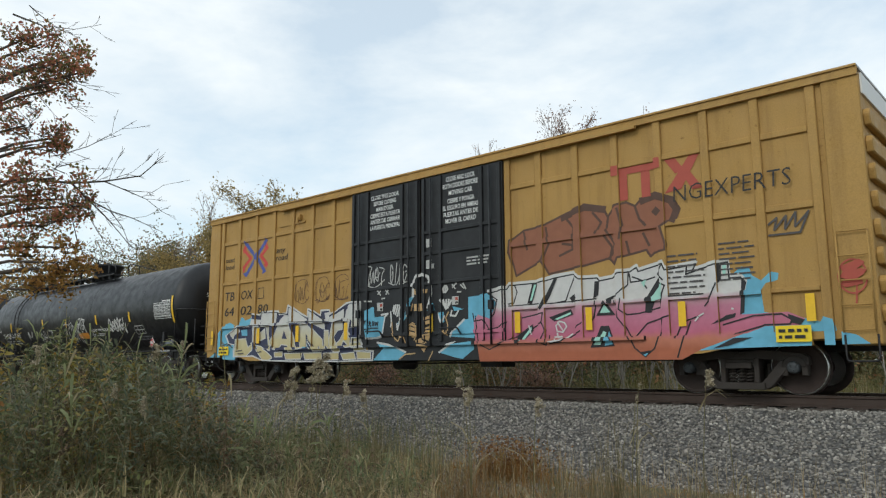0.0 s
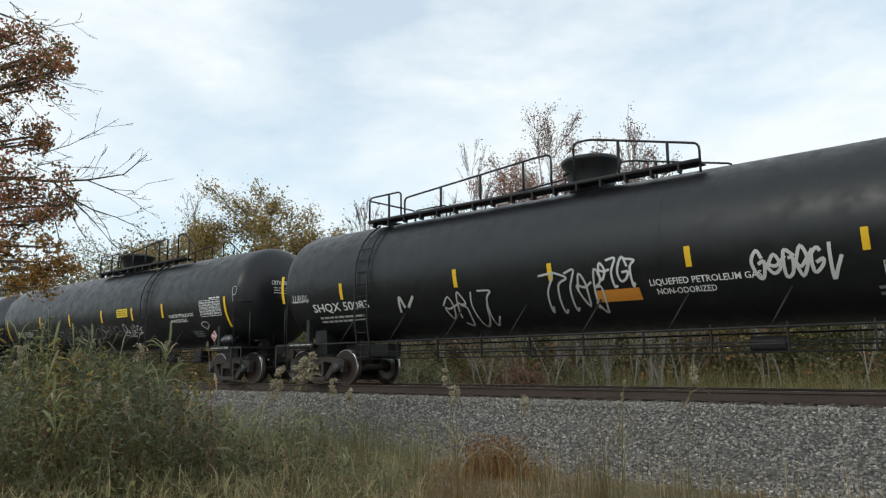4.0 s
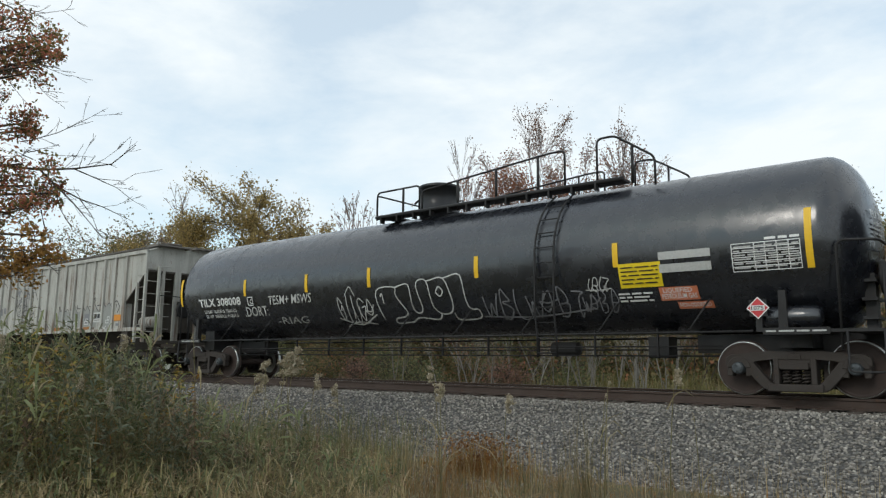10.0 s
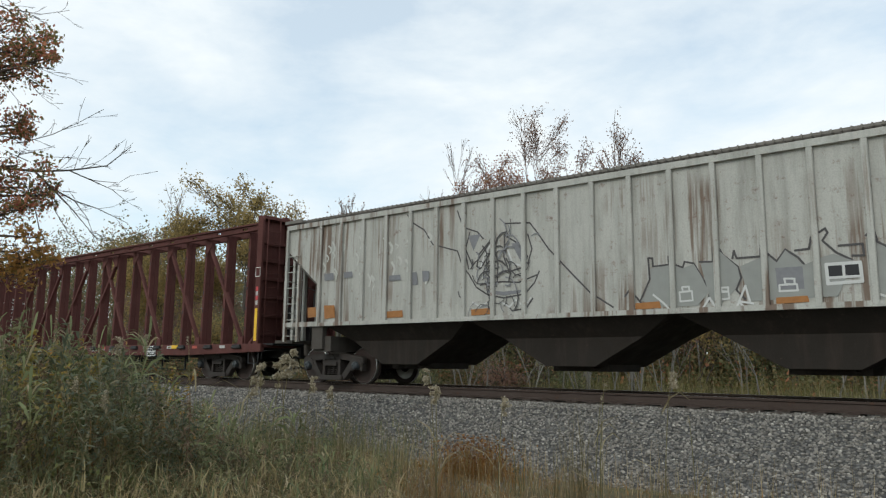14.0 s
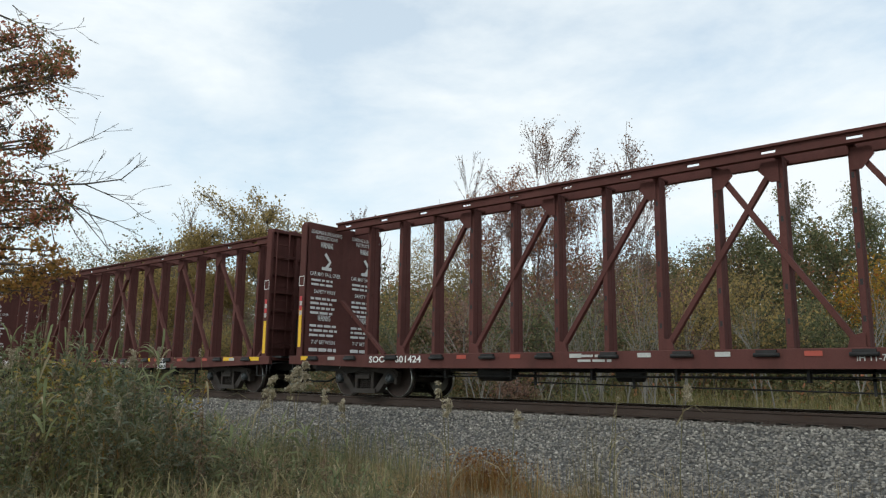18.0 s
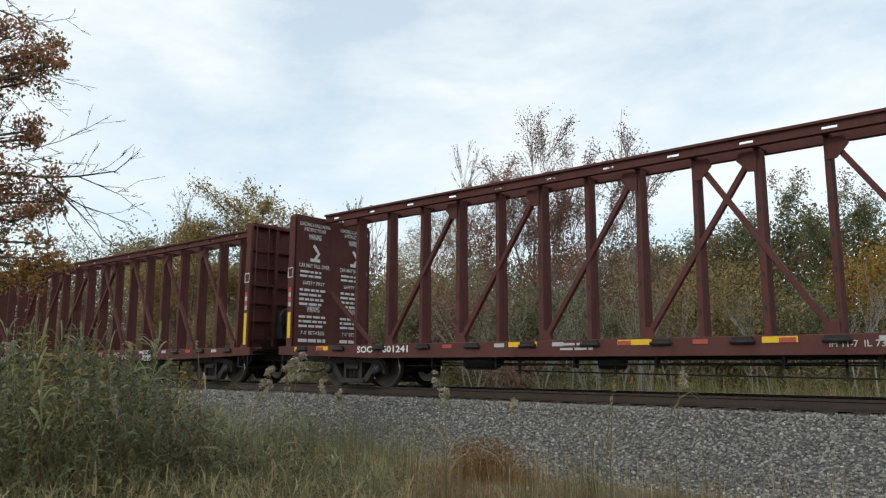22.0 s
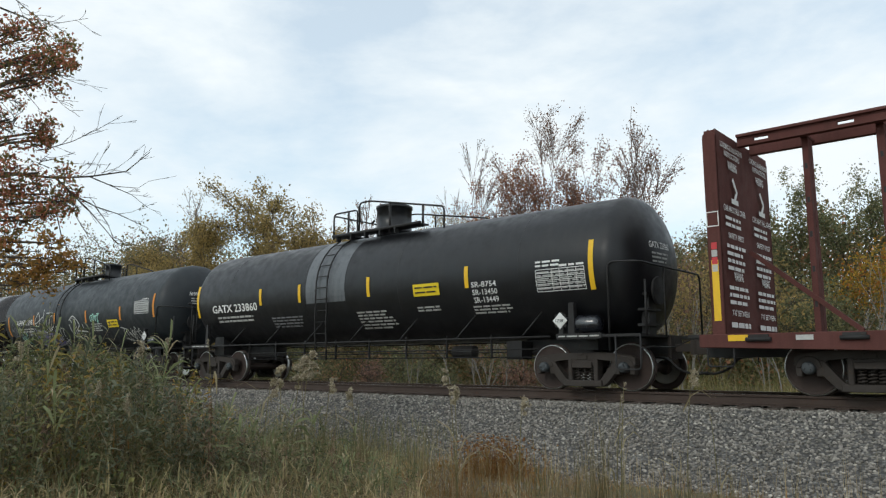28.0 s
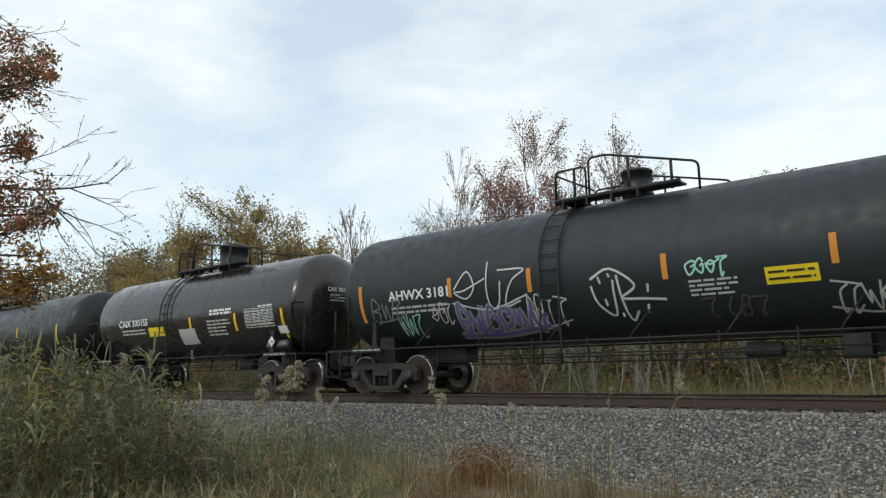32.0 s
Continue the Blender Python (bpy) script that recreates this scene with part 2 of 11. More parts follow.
# ---- mesh helpers ----
def box(bm, x0, x1, y0, y1, z0, z1):
    v = [bm.verts.new((x, y, z)) for z in (z0, z1) for x, y in ((x0, y0), (x1, y0), (x1, y1), (x0, y1))]
    for f in ((3, 2, 1, 0), (4, 5, 6, 7), (0, 1, 5, 4), (1, 2, 6, 5), (2, 3, 7, 6), (3, 0, 4, 7)):
        bm.faces.new([v[i] for i in f])


def prism(bm, pts, y0, y1):
    """A polygon of (x, z) points, counter-clockwise seen from -y, made thick from y0 to y1."""
    a = [bm.verts.new((x, y0, z)) for x, z in pts]
    b = [bm.verts.new((x, y1, z)) for x, z in pts]
    bm.faces.new(a)
    bm.faces.new(b[::-1])
    n = len(pts)
    for i in range(n):
        j = (i + 1) % n
        bm.faces.new((a[j], a[i], b[i], b[j]))


def beam(bm, p, q, w, h, up=(0, 0, 1)):
    """A bar of w x h from p to q."""
    p, q = Vector(p), Vector(q)
    d = (q - p).normalized()
    s = d.cross(Vector(up))
    s = s.normalized() if s.length > 1e-4 else Vector((1, 0, 0))
    u = s.cross(d)
    v = [bm.verts.new(e + s * a * w / 2 + u * b * h / 2) for e in (p, q) for a, b in ((-1, -1), (1, -1), (1, 1), (-1, 1))]
    for f in ((3, 2, 1, 0), (4, 5, 6, 7), (0, 1, 5, 4), (1, 2, 6, 5), (2, 3, 7, 6), (3, 0, 4, 7)):
        bm.faces.new([v[i] for i in f])


def tube(bm, pts, r, seg=7, smooth=True):
    """A round pipe along the points."""
    pts = [Vector(p) for p in pts]
    rings = []
    ref = Vector((0.13, 0.31, 0.94))
    for i, p in enumerate(pts):
        d = (pts[min(i + 1, len(pts) - 1)] - pts[max(i - 1, 0)]).normalized()
        if abs(d.dot(ref)) > 0.97:
            ref = Vector((1, 0.1, 0))
        s = d.cross(ref).normalized()
        u = s.cross(d)
        rr = r[i] if isinstance(r, (list, tuple)) else r
        rings.append([bm.verts.new(p + (s * math.cos(k * math.tau / seg) + u * math.sin(k * math.tau / seg)) * rr) for k in range(seg)])
    for a, b in zip(rings, rings[1:]):
        for k in range(seg):
            f = bm.faces.new((a[k], a[(k + 1) % seg], b[(k + 1) % seg], b[k]))
            f.smooth = smooth
    bm.faces.new(rings[0][::-1])
    bm.faces.new(rings[-1])


def lathe(bm, prof, axis="x", centre=(0, 0, 0), seg=32, smooth=True):
    """Turns (along, radius) pairs round an axis through centre."""
    cx, cy, cz = centre
    rings = []
    for a, r in prof:
        ring = []
        for k in range(seg):
            c, s = math.cos(k * math.tau / seg) * r, math.sin(k * math.tau / seg) * r
            ring.append(bm.verts.new({"x": (cx + a, cy + c, cz + s), "y": (cx + s, cy + a, cz + c), "z": (cx + c, cy + s, cz + a)}[axis]))
        rings.append(ring)
    for a, b in zip(rings, rings[1:]):
        for k in range(seg):
            f = bm.faces.new((a[k], a[(k + 1) % seg], b[(k + 1) % seg], b[k]))
            f.smooth = smooth
    bm.faces.new(rings[0][::-1])
    bm.faces.new(rings[-1])


def bent(pts, n=4, r=0.12):
    """Points with rounded corners, for a bent pipe."""
    pts = [Vector(p) for p in pts]
    out = [pts[0]]
    for a, b, c in zip(pts, pts[1:], pts[2:]):
        p, q = b + (a - b).normalized() * r, b + (c - b).normalized() * r
        for i in range(n + 1):
            k = i / n
            out.append(p * (1 - k) ** 2 + b * 2 * k * (1 - k) + q * k ** 2)
    return out + [pts[-1]]


def finish(bm, bevel=0.0):
    if bevel:
        bmesh.ops.bevel(bm, geom=bm.edges[:], offset=bevel, segments=1, affect="EDGES", clamp_overlap=True)
    bmesh.ops.recalc_face_normals(bm, faces=bm.faces[:])


def part(name, bm, mat, parent, label="", bevel=0.0):
    """Links a bmesh as one mesh object under a thing or a part."""
    finish(bm, bevel)
    me = bpy.data.meshes.new(name)
    bm.to_mesh(me)
    bm.free()
    me.materials.append(mat)
    ob = new(name, me)
    ob.parent = parent
    if label:
        ob["label"] = label
    return ob


def pieces(name, bm, mat, parent, label=""):
    """Links every separate piece of a bmesh as a part of its own."""
    finish(bm)
    left = set(bm.verts)
    while left:
        stack, got = [left.pop()], []
        while stack:
            v = stack.pop()
            got.append(v)
            for e in v.link_edges:
                w = e.other_vert(v)
                if w in left:
                    left.discard(w)
                    stack.append(w)
        idx = {v: i for i, v in enumerate(got)}
        me = bpy.data.meshes.new(name)
        me.from_pydata([v.co[:] for v in got], [], [[idx[v] for v in f.verts] for f in {f for v in got for f in v.link_faces}])
        me.materials.append(mat)
        shared(name, me, parent, None, label)
    bm.free()


def shared(name, me, parent, m=None, label=""):
    ob = new(name, me)
    ob.parent = parent
    if m is not None:
        ob.matrix_basis = m
    if label:
        ob["label"] = label
    return ob


def mesh_of(name, bm, mats, bevel=0.0):
    finish(bm, bevel)
    me = bpy.data.meshes.new(name)
    bm.to_mesh(me)
    bm.free()
    for m in mats:
        me.materials.append(m)
    return me


def fast_mesh(name, verts, faces, mat, smooth=False):
    """A mesh from arrays; all faces have the same number of corners."""
    verts, faces = np.asarray(verts, np.float32), np.asarray(faces, np.int32)
    me = bpy.data.meshes.new(name)
    n, k = faces.shape
    me.vertices.add(len(verts))
    me.vertices.foreach_set("co", verts.ravel())
    me.loops.add(n * k)
    me.loops.foreach_set("vertex_index", faces.ravel())
    me.polygons.add(n)
    me.polygons.foreach_set("loop_start", np.arange(0, n * k, k, dtype=np.int32))
    me.polygons.foreach_set("use_smooth", np.full(n, smooth))
    me.update(calc_edges=True)
    me.materials.append(mat)
    return me


# ---- lettering and spray paint on a car's near side ----
def flat_side(y):
    return lambda x, z, off: (x, y - off, z)


def round_side(radius, zc):
    def f(x, z, off):
        r = radius + off
        d = max(-0.995, min(0.995, (z - zc) / r))
        return (x, -r * math.sqrt(1 - d * d), z)
    return f


_layer = [0]


def lift(base):
    _layer[0] = (_layer[0] + 1) % 16
    return base + _layer[0] * 0.0004


def text(parent, words, x0, x1, z, h, mat, side, name="lettering", off=0.012, slant=0.0, label="", bold=None):
    """Words in the built-in font, h high, from x0 to x1, their foot at height z."""
    cu = bpy.data.curves.new(name, "FONT")
    cu.body, cu.size, cu.resolution_u, cu.offset = words, 1.0, 2, (0.022 if h > 0.14 else 0.012) if bold is None else bold
    tmp = bpy.data.objects.new(name, cu)
    me = bpy.data.meshes.new_from_object(tmp)
    bpy.data.objects.remove(tmp)
    xs = [v.co.x for v in me.vertices]
    ys = [v.co.y for v in me.vertices]
    w, lo, hi = max(xs) - min(xs), 0.0, 0.70
    o = lift(off)
    for v in me.vertices:
        zz = (v.co.y - lo) / (hi - lo) * h
        v.co = side(x0 + (v.co.x - min(xs)) / w * (x1 - x0) + slant * zz, z + zz, o)
    me.materials.append(mat)
    ob = new(name, me)
    ob.parent = parent
    if label:
        ob["label"] = label
    return ob


def patch(bm, side, x0, x1, z0, z1, off, nx=1, nz=None):
    """A thin painted or glued rectangle that follows the side."""
    nz = nz or max(1, int(abs(z1 - z0) / 0.12) + 1)
    g = [[bm.verts.new(side(x0 + (x1 - x0) * i / nx, z0 + (z1 - z0) * j / nz, off)) for i in range(nx + 1)] for j in range(nz + 1)]
    for j in range(nz):
        for i in range(nx):
            bm.faces.new((g[j][i], g[j][i + 1], g[j + 1][i + 1], g[j + 1][i]))


def patch_part(parent, name, x0, x1, z0, z1, mat, side, off=0.008, label=""):
    bm = bmesh.new()
    patch(bm, side, x0, x1, z0, z1, lift(off))
    return part(name, bm, mat, parent, label)


def bars(parent, x0, x1, z0, z1, rows, mat, side, off=0.012, name="small_lettering", seed=1, fill=0.5, full=False):
    """Lines of writing too small to read, as broken bars."""
    rnd = random.Random(seed)
    bm = bmesh.new()
    o = lift(off)
    hgt = (z1 - z0) / rows
    for r in range(rows):
        zz = z1 - (r + 1) * hgt + hgt * (1 - fill) / 2
        x, end = x0, x1 if full else x1 - rnd.random() * 0.25 * (x1 - x0)
        while x < end - 0.02:
            w = min(rnd.uniform(0.10, 0.34) * (1 if x1 - x0 > 0.5 else 0.5), end - x)
            patch(bm, side, x, x + w, zz, zz + hgt * fill, o, 1, 1)
            x += w + 0.04
    return part(name, bm, mat, parent)


def smooth_line(pts, n=4):
    p = [np.array(q, float) for q in pts]
    p = [2 * p[0] - p[1]] + p + [2 * p[-1] - p[-2]]
    out = []
    for i in range(1, len(p) - 2):
        for k in range(n):
            s = k / n
            out.append(0.5 * (2 * p[i] + (p[i + 1] - p[i - 1]) * s + (2 * p[i - 1] - 5 * p[i] + 4 * p[i + 1] - p[i + 2]) * s * s
                              + (3 * p[i] - p[i - 1] - 3 * p[i + 1] + p[i + 2]) * s ** 3))
    return out + [p[-2]]


def spray(bm, side, pts, w, off, curve=True):
    """One stroke of a spray can: a ribbon of width w along (x, z) points."""
    o = lift(off)
    line = smooth_line(pts, 4) if curve and len(pts) > 2 else [np.array(q, float) for q in pts]
    if not curve:
        fine = [line[0]]
        for a, b in zip(line, line[1:]):
            n = max(1, int(np.hypot(*(b - a)) / 0.10))
            fine += [a + (b - a) * k / n for k in range(1, n + 1)]
        line = fine
    prev = None
    for i, q in enumerate(line):
        d = line[min(i + 1, len(line) - 1)] - line[max(i - 1, 0)]
        d = d / (np.hypot(*d) + 1e-9)
        n = np.array((-d[1], d[0])) * w / 2
        cur = [bm.verts.new(side(*(q + n), o + i * 0.00004)), bm.verts.new(side(*(q - n), o + i * 0.00004))]
        if prev:
            bm.faces.new((prev[0], prev[1], cur[1], cur[0]))
        prev = cur


def spray_part(parent, strokes, w, mat, side, off=0.016, x=0.0, z=0.0, s=1.0, curve=True, name="graffiti", label=""):
    bm = bmesh.new()
    for st in strokes:
        spray(bm, side, [(x + a * s, z + b * s) for a, b in st], w, off, curve)
    return part(name, bm, mat, parent, label)


def fill_part(parent, polys, mat, side, off=0.012, x=0.0, z=0.0, s=1.0, name="graffiti", label=""):
    """Sprayed areas: polygons of (x, z) points."""
    bm = bmesh.new()
    for pl in polys:
        o = lift(off)
        bm.faces.new([bm.verts.new(side(x + a * s, z + b * s, o)) for a, b in pl])
    bmesh.ops.triangulate(bm, faces=bm.faces[:])
    return part(name, bm, mat, parent, label)


def tag_scrawl(rnd, w, h, n=7):
    """A quick looping scrawl, w long and h high: overlapping hooks, loops and slashes."""
    out = []
    step = w / n
    for i in range(n):
        x = i * step
        k = rnd.randint(0, 5)
        j = [rnd.uniform(-0.16, 0.16) for _ in range(16)]
        st = ([(0.0, 0.9), (0.2, 0.1), (0.5, 0.7), (0.75, 0.0), (1.1, 1.0)],
              [(0.8, 0.8), (0.4, 1.0), (0.05, 0.6), (0.3, 0.1), (0.8, 0.2), (0.9, 0.6), (0.5, 0.55)],
              [(0.1, 0.0), (0.3, 1.05), (0.7, 0.95), (0.75, 0.55), (0.3, 0.5), (0.8, 0.35), (0.6, -0.05), (0.1, 0.05)],
              [(0.5, 1.1), (0.35, 0.4), (0.5, -0.1), (0.9, 0.1), (1.2, 0.5)],
              [(0.0, 0.5), (0.4, 0.9), (0.8, 0.5), (0.4, 0.1), (0.0, 0.5), (0.5, 0.45), (1.2, 0.75)],
              [(-0.1, 1.0), (0.9, 0.95), (0.4, 0.6), (0.35, -0.1), (0.7, 0.05)])[k]
        lean = rnd.uniform(-0.05, 0.25)
        out.append([(x + step * (a + j[2 * q] + lean * b), h * (b + j[2 * q + 1] * 0.8)) for q, (a, b) in enumerate(st)])
    if rnd.random() < 0.6:
        out.append([(-0.05 * w, h * rnd.uniform(-0.1, 0.15)), (w * 0.5, h * rnd.uniform(-0.25, 0.05)), (w * 1.05, h * rnd.uniform(0.0, 0.3))])
    return out


# ---- rolling stock: the parts that all cars share ----
WHEEL_R = 0.457
SPINNING = []         # every wheelset, with its place on its car


def arc(x0, z0, r, a0, a1, n):
    return [(x0 + r * math.cos(a0 + (a1 - a0) * i / n), z0 + r * math.sin(a0 + (a1 - a0) * i / n)) for i in range(n + 1)]


def wheel_mesh():
    bm = bmesh.new()
    lathe(bm, [(-0.062, 0.05), (-0.062, 0.13), (-0.030, 0.17), (-0.020, 0.34), (-0.058, 0.385), (-0.067, 0.395), (-0.068, 0.436), (-0.066, 0.442)], "y", seg=36)
    lathe(bm, [(0.028, 0.43), (0.030, 0.458), (0.050, 0.482), (0.070, 0.482), (0.078, 0.40), (0.070, 0.36), (0.010, 0.33), (0.005, 0.18), (0.060, 0.13), (0.060, 0.05)], "y", seg=36)
    me = mesh_of("wheel", bm, [M["wheel"], M["tread"]])
    return me


def tread_mesh():
    bm = bmesh.new()
    lathe(bm, [(-0.060, 0.43), (-0.067, 0.445), (-0.060, WHEEL_R), (0.030, WHEEL_R), (0.030, 0.43)], "y", seg=40)
    return mesh_of("rim", bm, [M["tread"]])


def cap_mesh():
    bm = bmesh.new()
    lathe(bm, [(-0.12, 0.03), (-0.12, 0.085), (-0.10, 0.098), (0.0, 0.105), (0.06, 0.105)], "y", seg=18)
    for k in range(3):
        a = k * math.tau / 3
        lathe(bm, [(-0.145, 0.018), (-0.11, 0.022)], "y", (0.055 * math.sin(a), 0, 0.055 * math.cos(a)), 6, False)
    return mesh_of("bearing_cap", bm, [M["cap"]])


def axle_mesh():
    bm = bmesh.new()
    lathe(bm, [(-1.02, 0.07), (-0.85, 0.075), (-0.72, 0.10), (-0.3, 0.085), (0.3, 0.085), (0.72, 0.10), (0.85, 0.075), (1.02, 0.07)], "y", seg=14)
    return mesh_of("wheelset", bm, [M["wheel"]])


def side_frame_mesh():
    """A cast truck side: arched top chord, V-shaped tension members, spring pocket and pedestal jaws."""
    bm = bmesh.new()
    y0, y1 = -0.085, 0.085
    for s in (-1, 1):
        top = [(0, 0.595), (0, 0.735), (s * 0.40, 0.745), (s * 0.66, 0.725), (s * 0.84, 0.70), (s * 1.03, 0.685), (s * 1.11, 0.63), (s * 1.12, 0.50), (s * 1.06, 0.50), (s * 0.70, 0.50), (s * 0.62, 0.59), (s * 0.36, 0.605)]
        prism(bm, top if s < 0 else top[::-1], y0, y1)
        diag = [(s * 0.67, 0.58), (s * 0.84, 0.56), (s * 0.74, 0.40), (s * 0.52, 0.14), (s * 0.42, 0.085), (s * 0.26, 0.17), (s * 0.40, 0.225)]
        prism(bm, diag if s < 0 else diag[::-1], y0 - 0.01, y1)
        box(bm, s * 0.285 - 0.045, s * 0.285 + 0.045, y0 - 0.03, y1 + 0.03, 0.20, 0.62)
        for dx in (-0.155, 0.155):
            box(bm, s * 0.889 + dx - 0.05, s * 0.889 + dx + 0.05, y0, y1, 0.32, 0.54)
        prism(bm, arc(s * 0.889, 0.455, 0.12, 0.05, math.pi - 0.05, 8)[::-1] + arc(s * 0.889, 0.455, 0.20, math.pi - 0.05, 0.05, 8)[::-1], y0 - 0.025, y1 + 0.02)
    box(bm, -0.42, 0.42, y0 - 0.06, y1 + 0.05, 0.085, 0.205)
    box(bm, -0.30, 0.30, y0 - 0.02, y1 + 0.02, 0.47, 0.60)
    box(bm, -0.22, 0.22, y0 - 0.07, y0 + 0.01, 0.44, 0.55)
    box(bm, -0.10, 0.10, y0 - 0.025, y0 + 0.01, 0.60, 0.69)
    return mesh_of("side_frame", bm, [M["truck"]], 0.012)


def spring_mesh():
    bm = bmesh.new()
    for cx in (-0.15, 0.0, 0.15):
        n = 44
        tube(bm, [(cx + 0.062 * math.cos(k * math.tau / 9), 0.062 * math.sin(k * math.tau / 9), 0.205 + 0.26 * k / n) for k in range(n + 1)], 0.016, 5)
        lathe(bm, [(0.20, 0.028), (0.47, 0.028)], "z", (cx, 0, 0), 8)
    return mesh_of("spring", bm, [M["truck"]])


def bolster_mesh():
    bm = bmesh.new()
    prism(bm, [(-0.19, 0.45), (0.19, 0.45), (0.22, 0.66), (-0.22, 0.66)], -1.02, 1.02)
    lathe(bm, [(0.64, 0.19), (0.72, 0.19)], "z", (0, 0, 0), 18)
    for s in (-1, 1):
        box(bm, s * 0.50 - 0.06, s * 0.50 + 0.06, -0.75, 0.75, 0.33, 0.45)
        for y in (-0.70, 0.70):
            box(bm, s * 0.41 - 0.05, s * 0.41 + 0.05, y - 0.08, y + 0.08, 0.26, 0.52)
    return mesh_of("bolster", bm, [M["truck"]])


def coupler_mesh():
    """Draft sill end, shank and knuckle, reaching out along +x from 0."""
    bm = bmesh.new()
    box(bm, -0.30, 0.16, -0.17, 0.17, 0.66, 1.00)
    box(bm, 0.10, 0.17, -0.26, 0.26, 0.62, 1.06)
    box(bm, 0.16, 0.52, -0.065, 0.065, 0.76, 0.91)
    for pts in ([(0.50, -0.13), (0.72, -0.17), (0.80, -0.10), (0.68, -0.03), (0.66, 0.05), (0.80, 0.14), (0.72, 0.19), (0.50, 0.13)],):
        lo = [bm.verts.new((x, y, 0.70)) for x, y in pts]
        hi = [bm.verts.new((x, y, 0.98)) for x, y in pts]
        bm.faces.new(lo[::-1])
        bm.faces.new(hi)
        for i in range(len(pts)):
            j = (i + 1) % len(pts)
            bm.faces.new((lo[i], lo[j], hi[j], hi[i]))
    return mesh_of("coupler", bm, [M["truck"]])


def hose_mesh():
    bm = bmesh.new()
    tube(bm, smooth_line([(-0.15, -0.30, 0.66), (0.12, -0.34, 0.62), (0.30, -0.30, 0.44), (0.52, -0.16, 0.34), (0.78, -0.03, 0.36)], 5), 0.026, 7)
    return mesh_of("air_hose", bm, [M["hose"]])


def uncoupling_mesh():
    bm = bmesh.new()
    tube(bm, bent([(0.10, -1.42, 0.55), (0.10, -1.42, 0.80), (0.22, -1.30, 0.84), (0.24, -0.30, 0.84), (0.50, -0.10, 0.98)], 3, 0.08), 0.014, 6)
    return mesh_of("uncoupling_lever", bm, [M["steel_black"]])


ME = {"wheel": wheel_mesh(), "rim": tread_mesh(), "cap": cap_mesh(), "axle": axle_mesh(), "side": side_frame_mesh(), "spring": spring_mesh(),
      "bolster": bolster_mesh(), "coupler": coupler_mesh(), "hose": hose_mesh(), "lever": uncoupling_mesh()}
TURN = pose(0, 0, 0, 0, 0, 180)


def truck(car, x, base=1.778):
    for s in (-1, 1):
        sf = shared("side_frame", ME["side"], car, pose(x, s * 1.0, 0, 0, 0, 0 if s < 0 else 180))
        shared("spring_nest", ME["spring"], sf)
    shared("truck_bolster", ME["bolster"], car, pose(x, 0, 0))
    for a in (-base / 2, base / 2):
        ws = shared("wheelset", ME["axle"], car, pose(x + a, 0, WHEEL_R))
        for s in (-1, 1):
            turn = Matrix() if s < 0 else TURN
            w = pose(0, s * 0.7525, 0) @ turn
            shared("wheel", ME["wheel"], ws, w)
            shared("rim", ME["rim"], ws, w, "polished steel rim")
            shared("bearing_cap", ME["cap"], ws, pose(0, s * 1.06, 0) @ turn, "blue-grey bearing cap")
        SPINNING.append((ws, x + a, random.Random(int(x * 100 + a * 10)).uniform(0, 360)))


def running_gear(car, xt, ends, hose=True):
    """Two trucks at +-xt and a coupler at each end, whose face is at the given distances."""
    for s, e in ((-1, ends[0]), (1, ends[1])):
        truck(car, s * xt)
        turn = Matrix() if s > 0 else TURN
        shared("coupler", ME["coupler"], car, pose(s * (e - 0.74), 0, 0) @ turn)
        if hose:
            shared("air_hose", ME["hose"], car, pose(s * (e - 0.74), 0, 0) @ turn)
        shared("uncoupling_lever", ME["lever"], car, pose(s * (e - 0.74), 0, 0) @ turn)


def new_car(name, u, label, category, group="cars of the passing freight train"):
    car = new(name)
    car.location = (u, TY, 0)
    car["u"] = u
    CARS.append((car, u))
    return tagged(car, label, category, group)


CARS = []


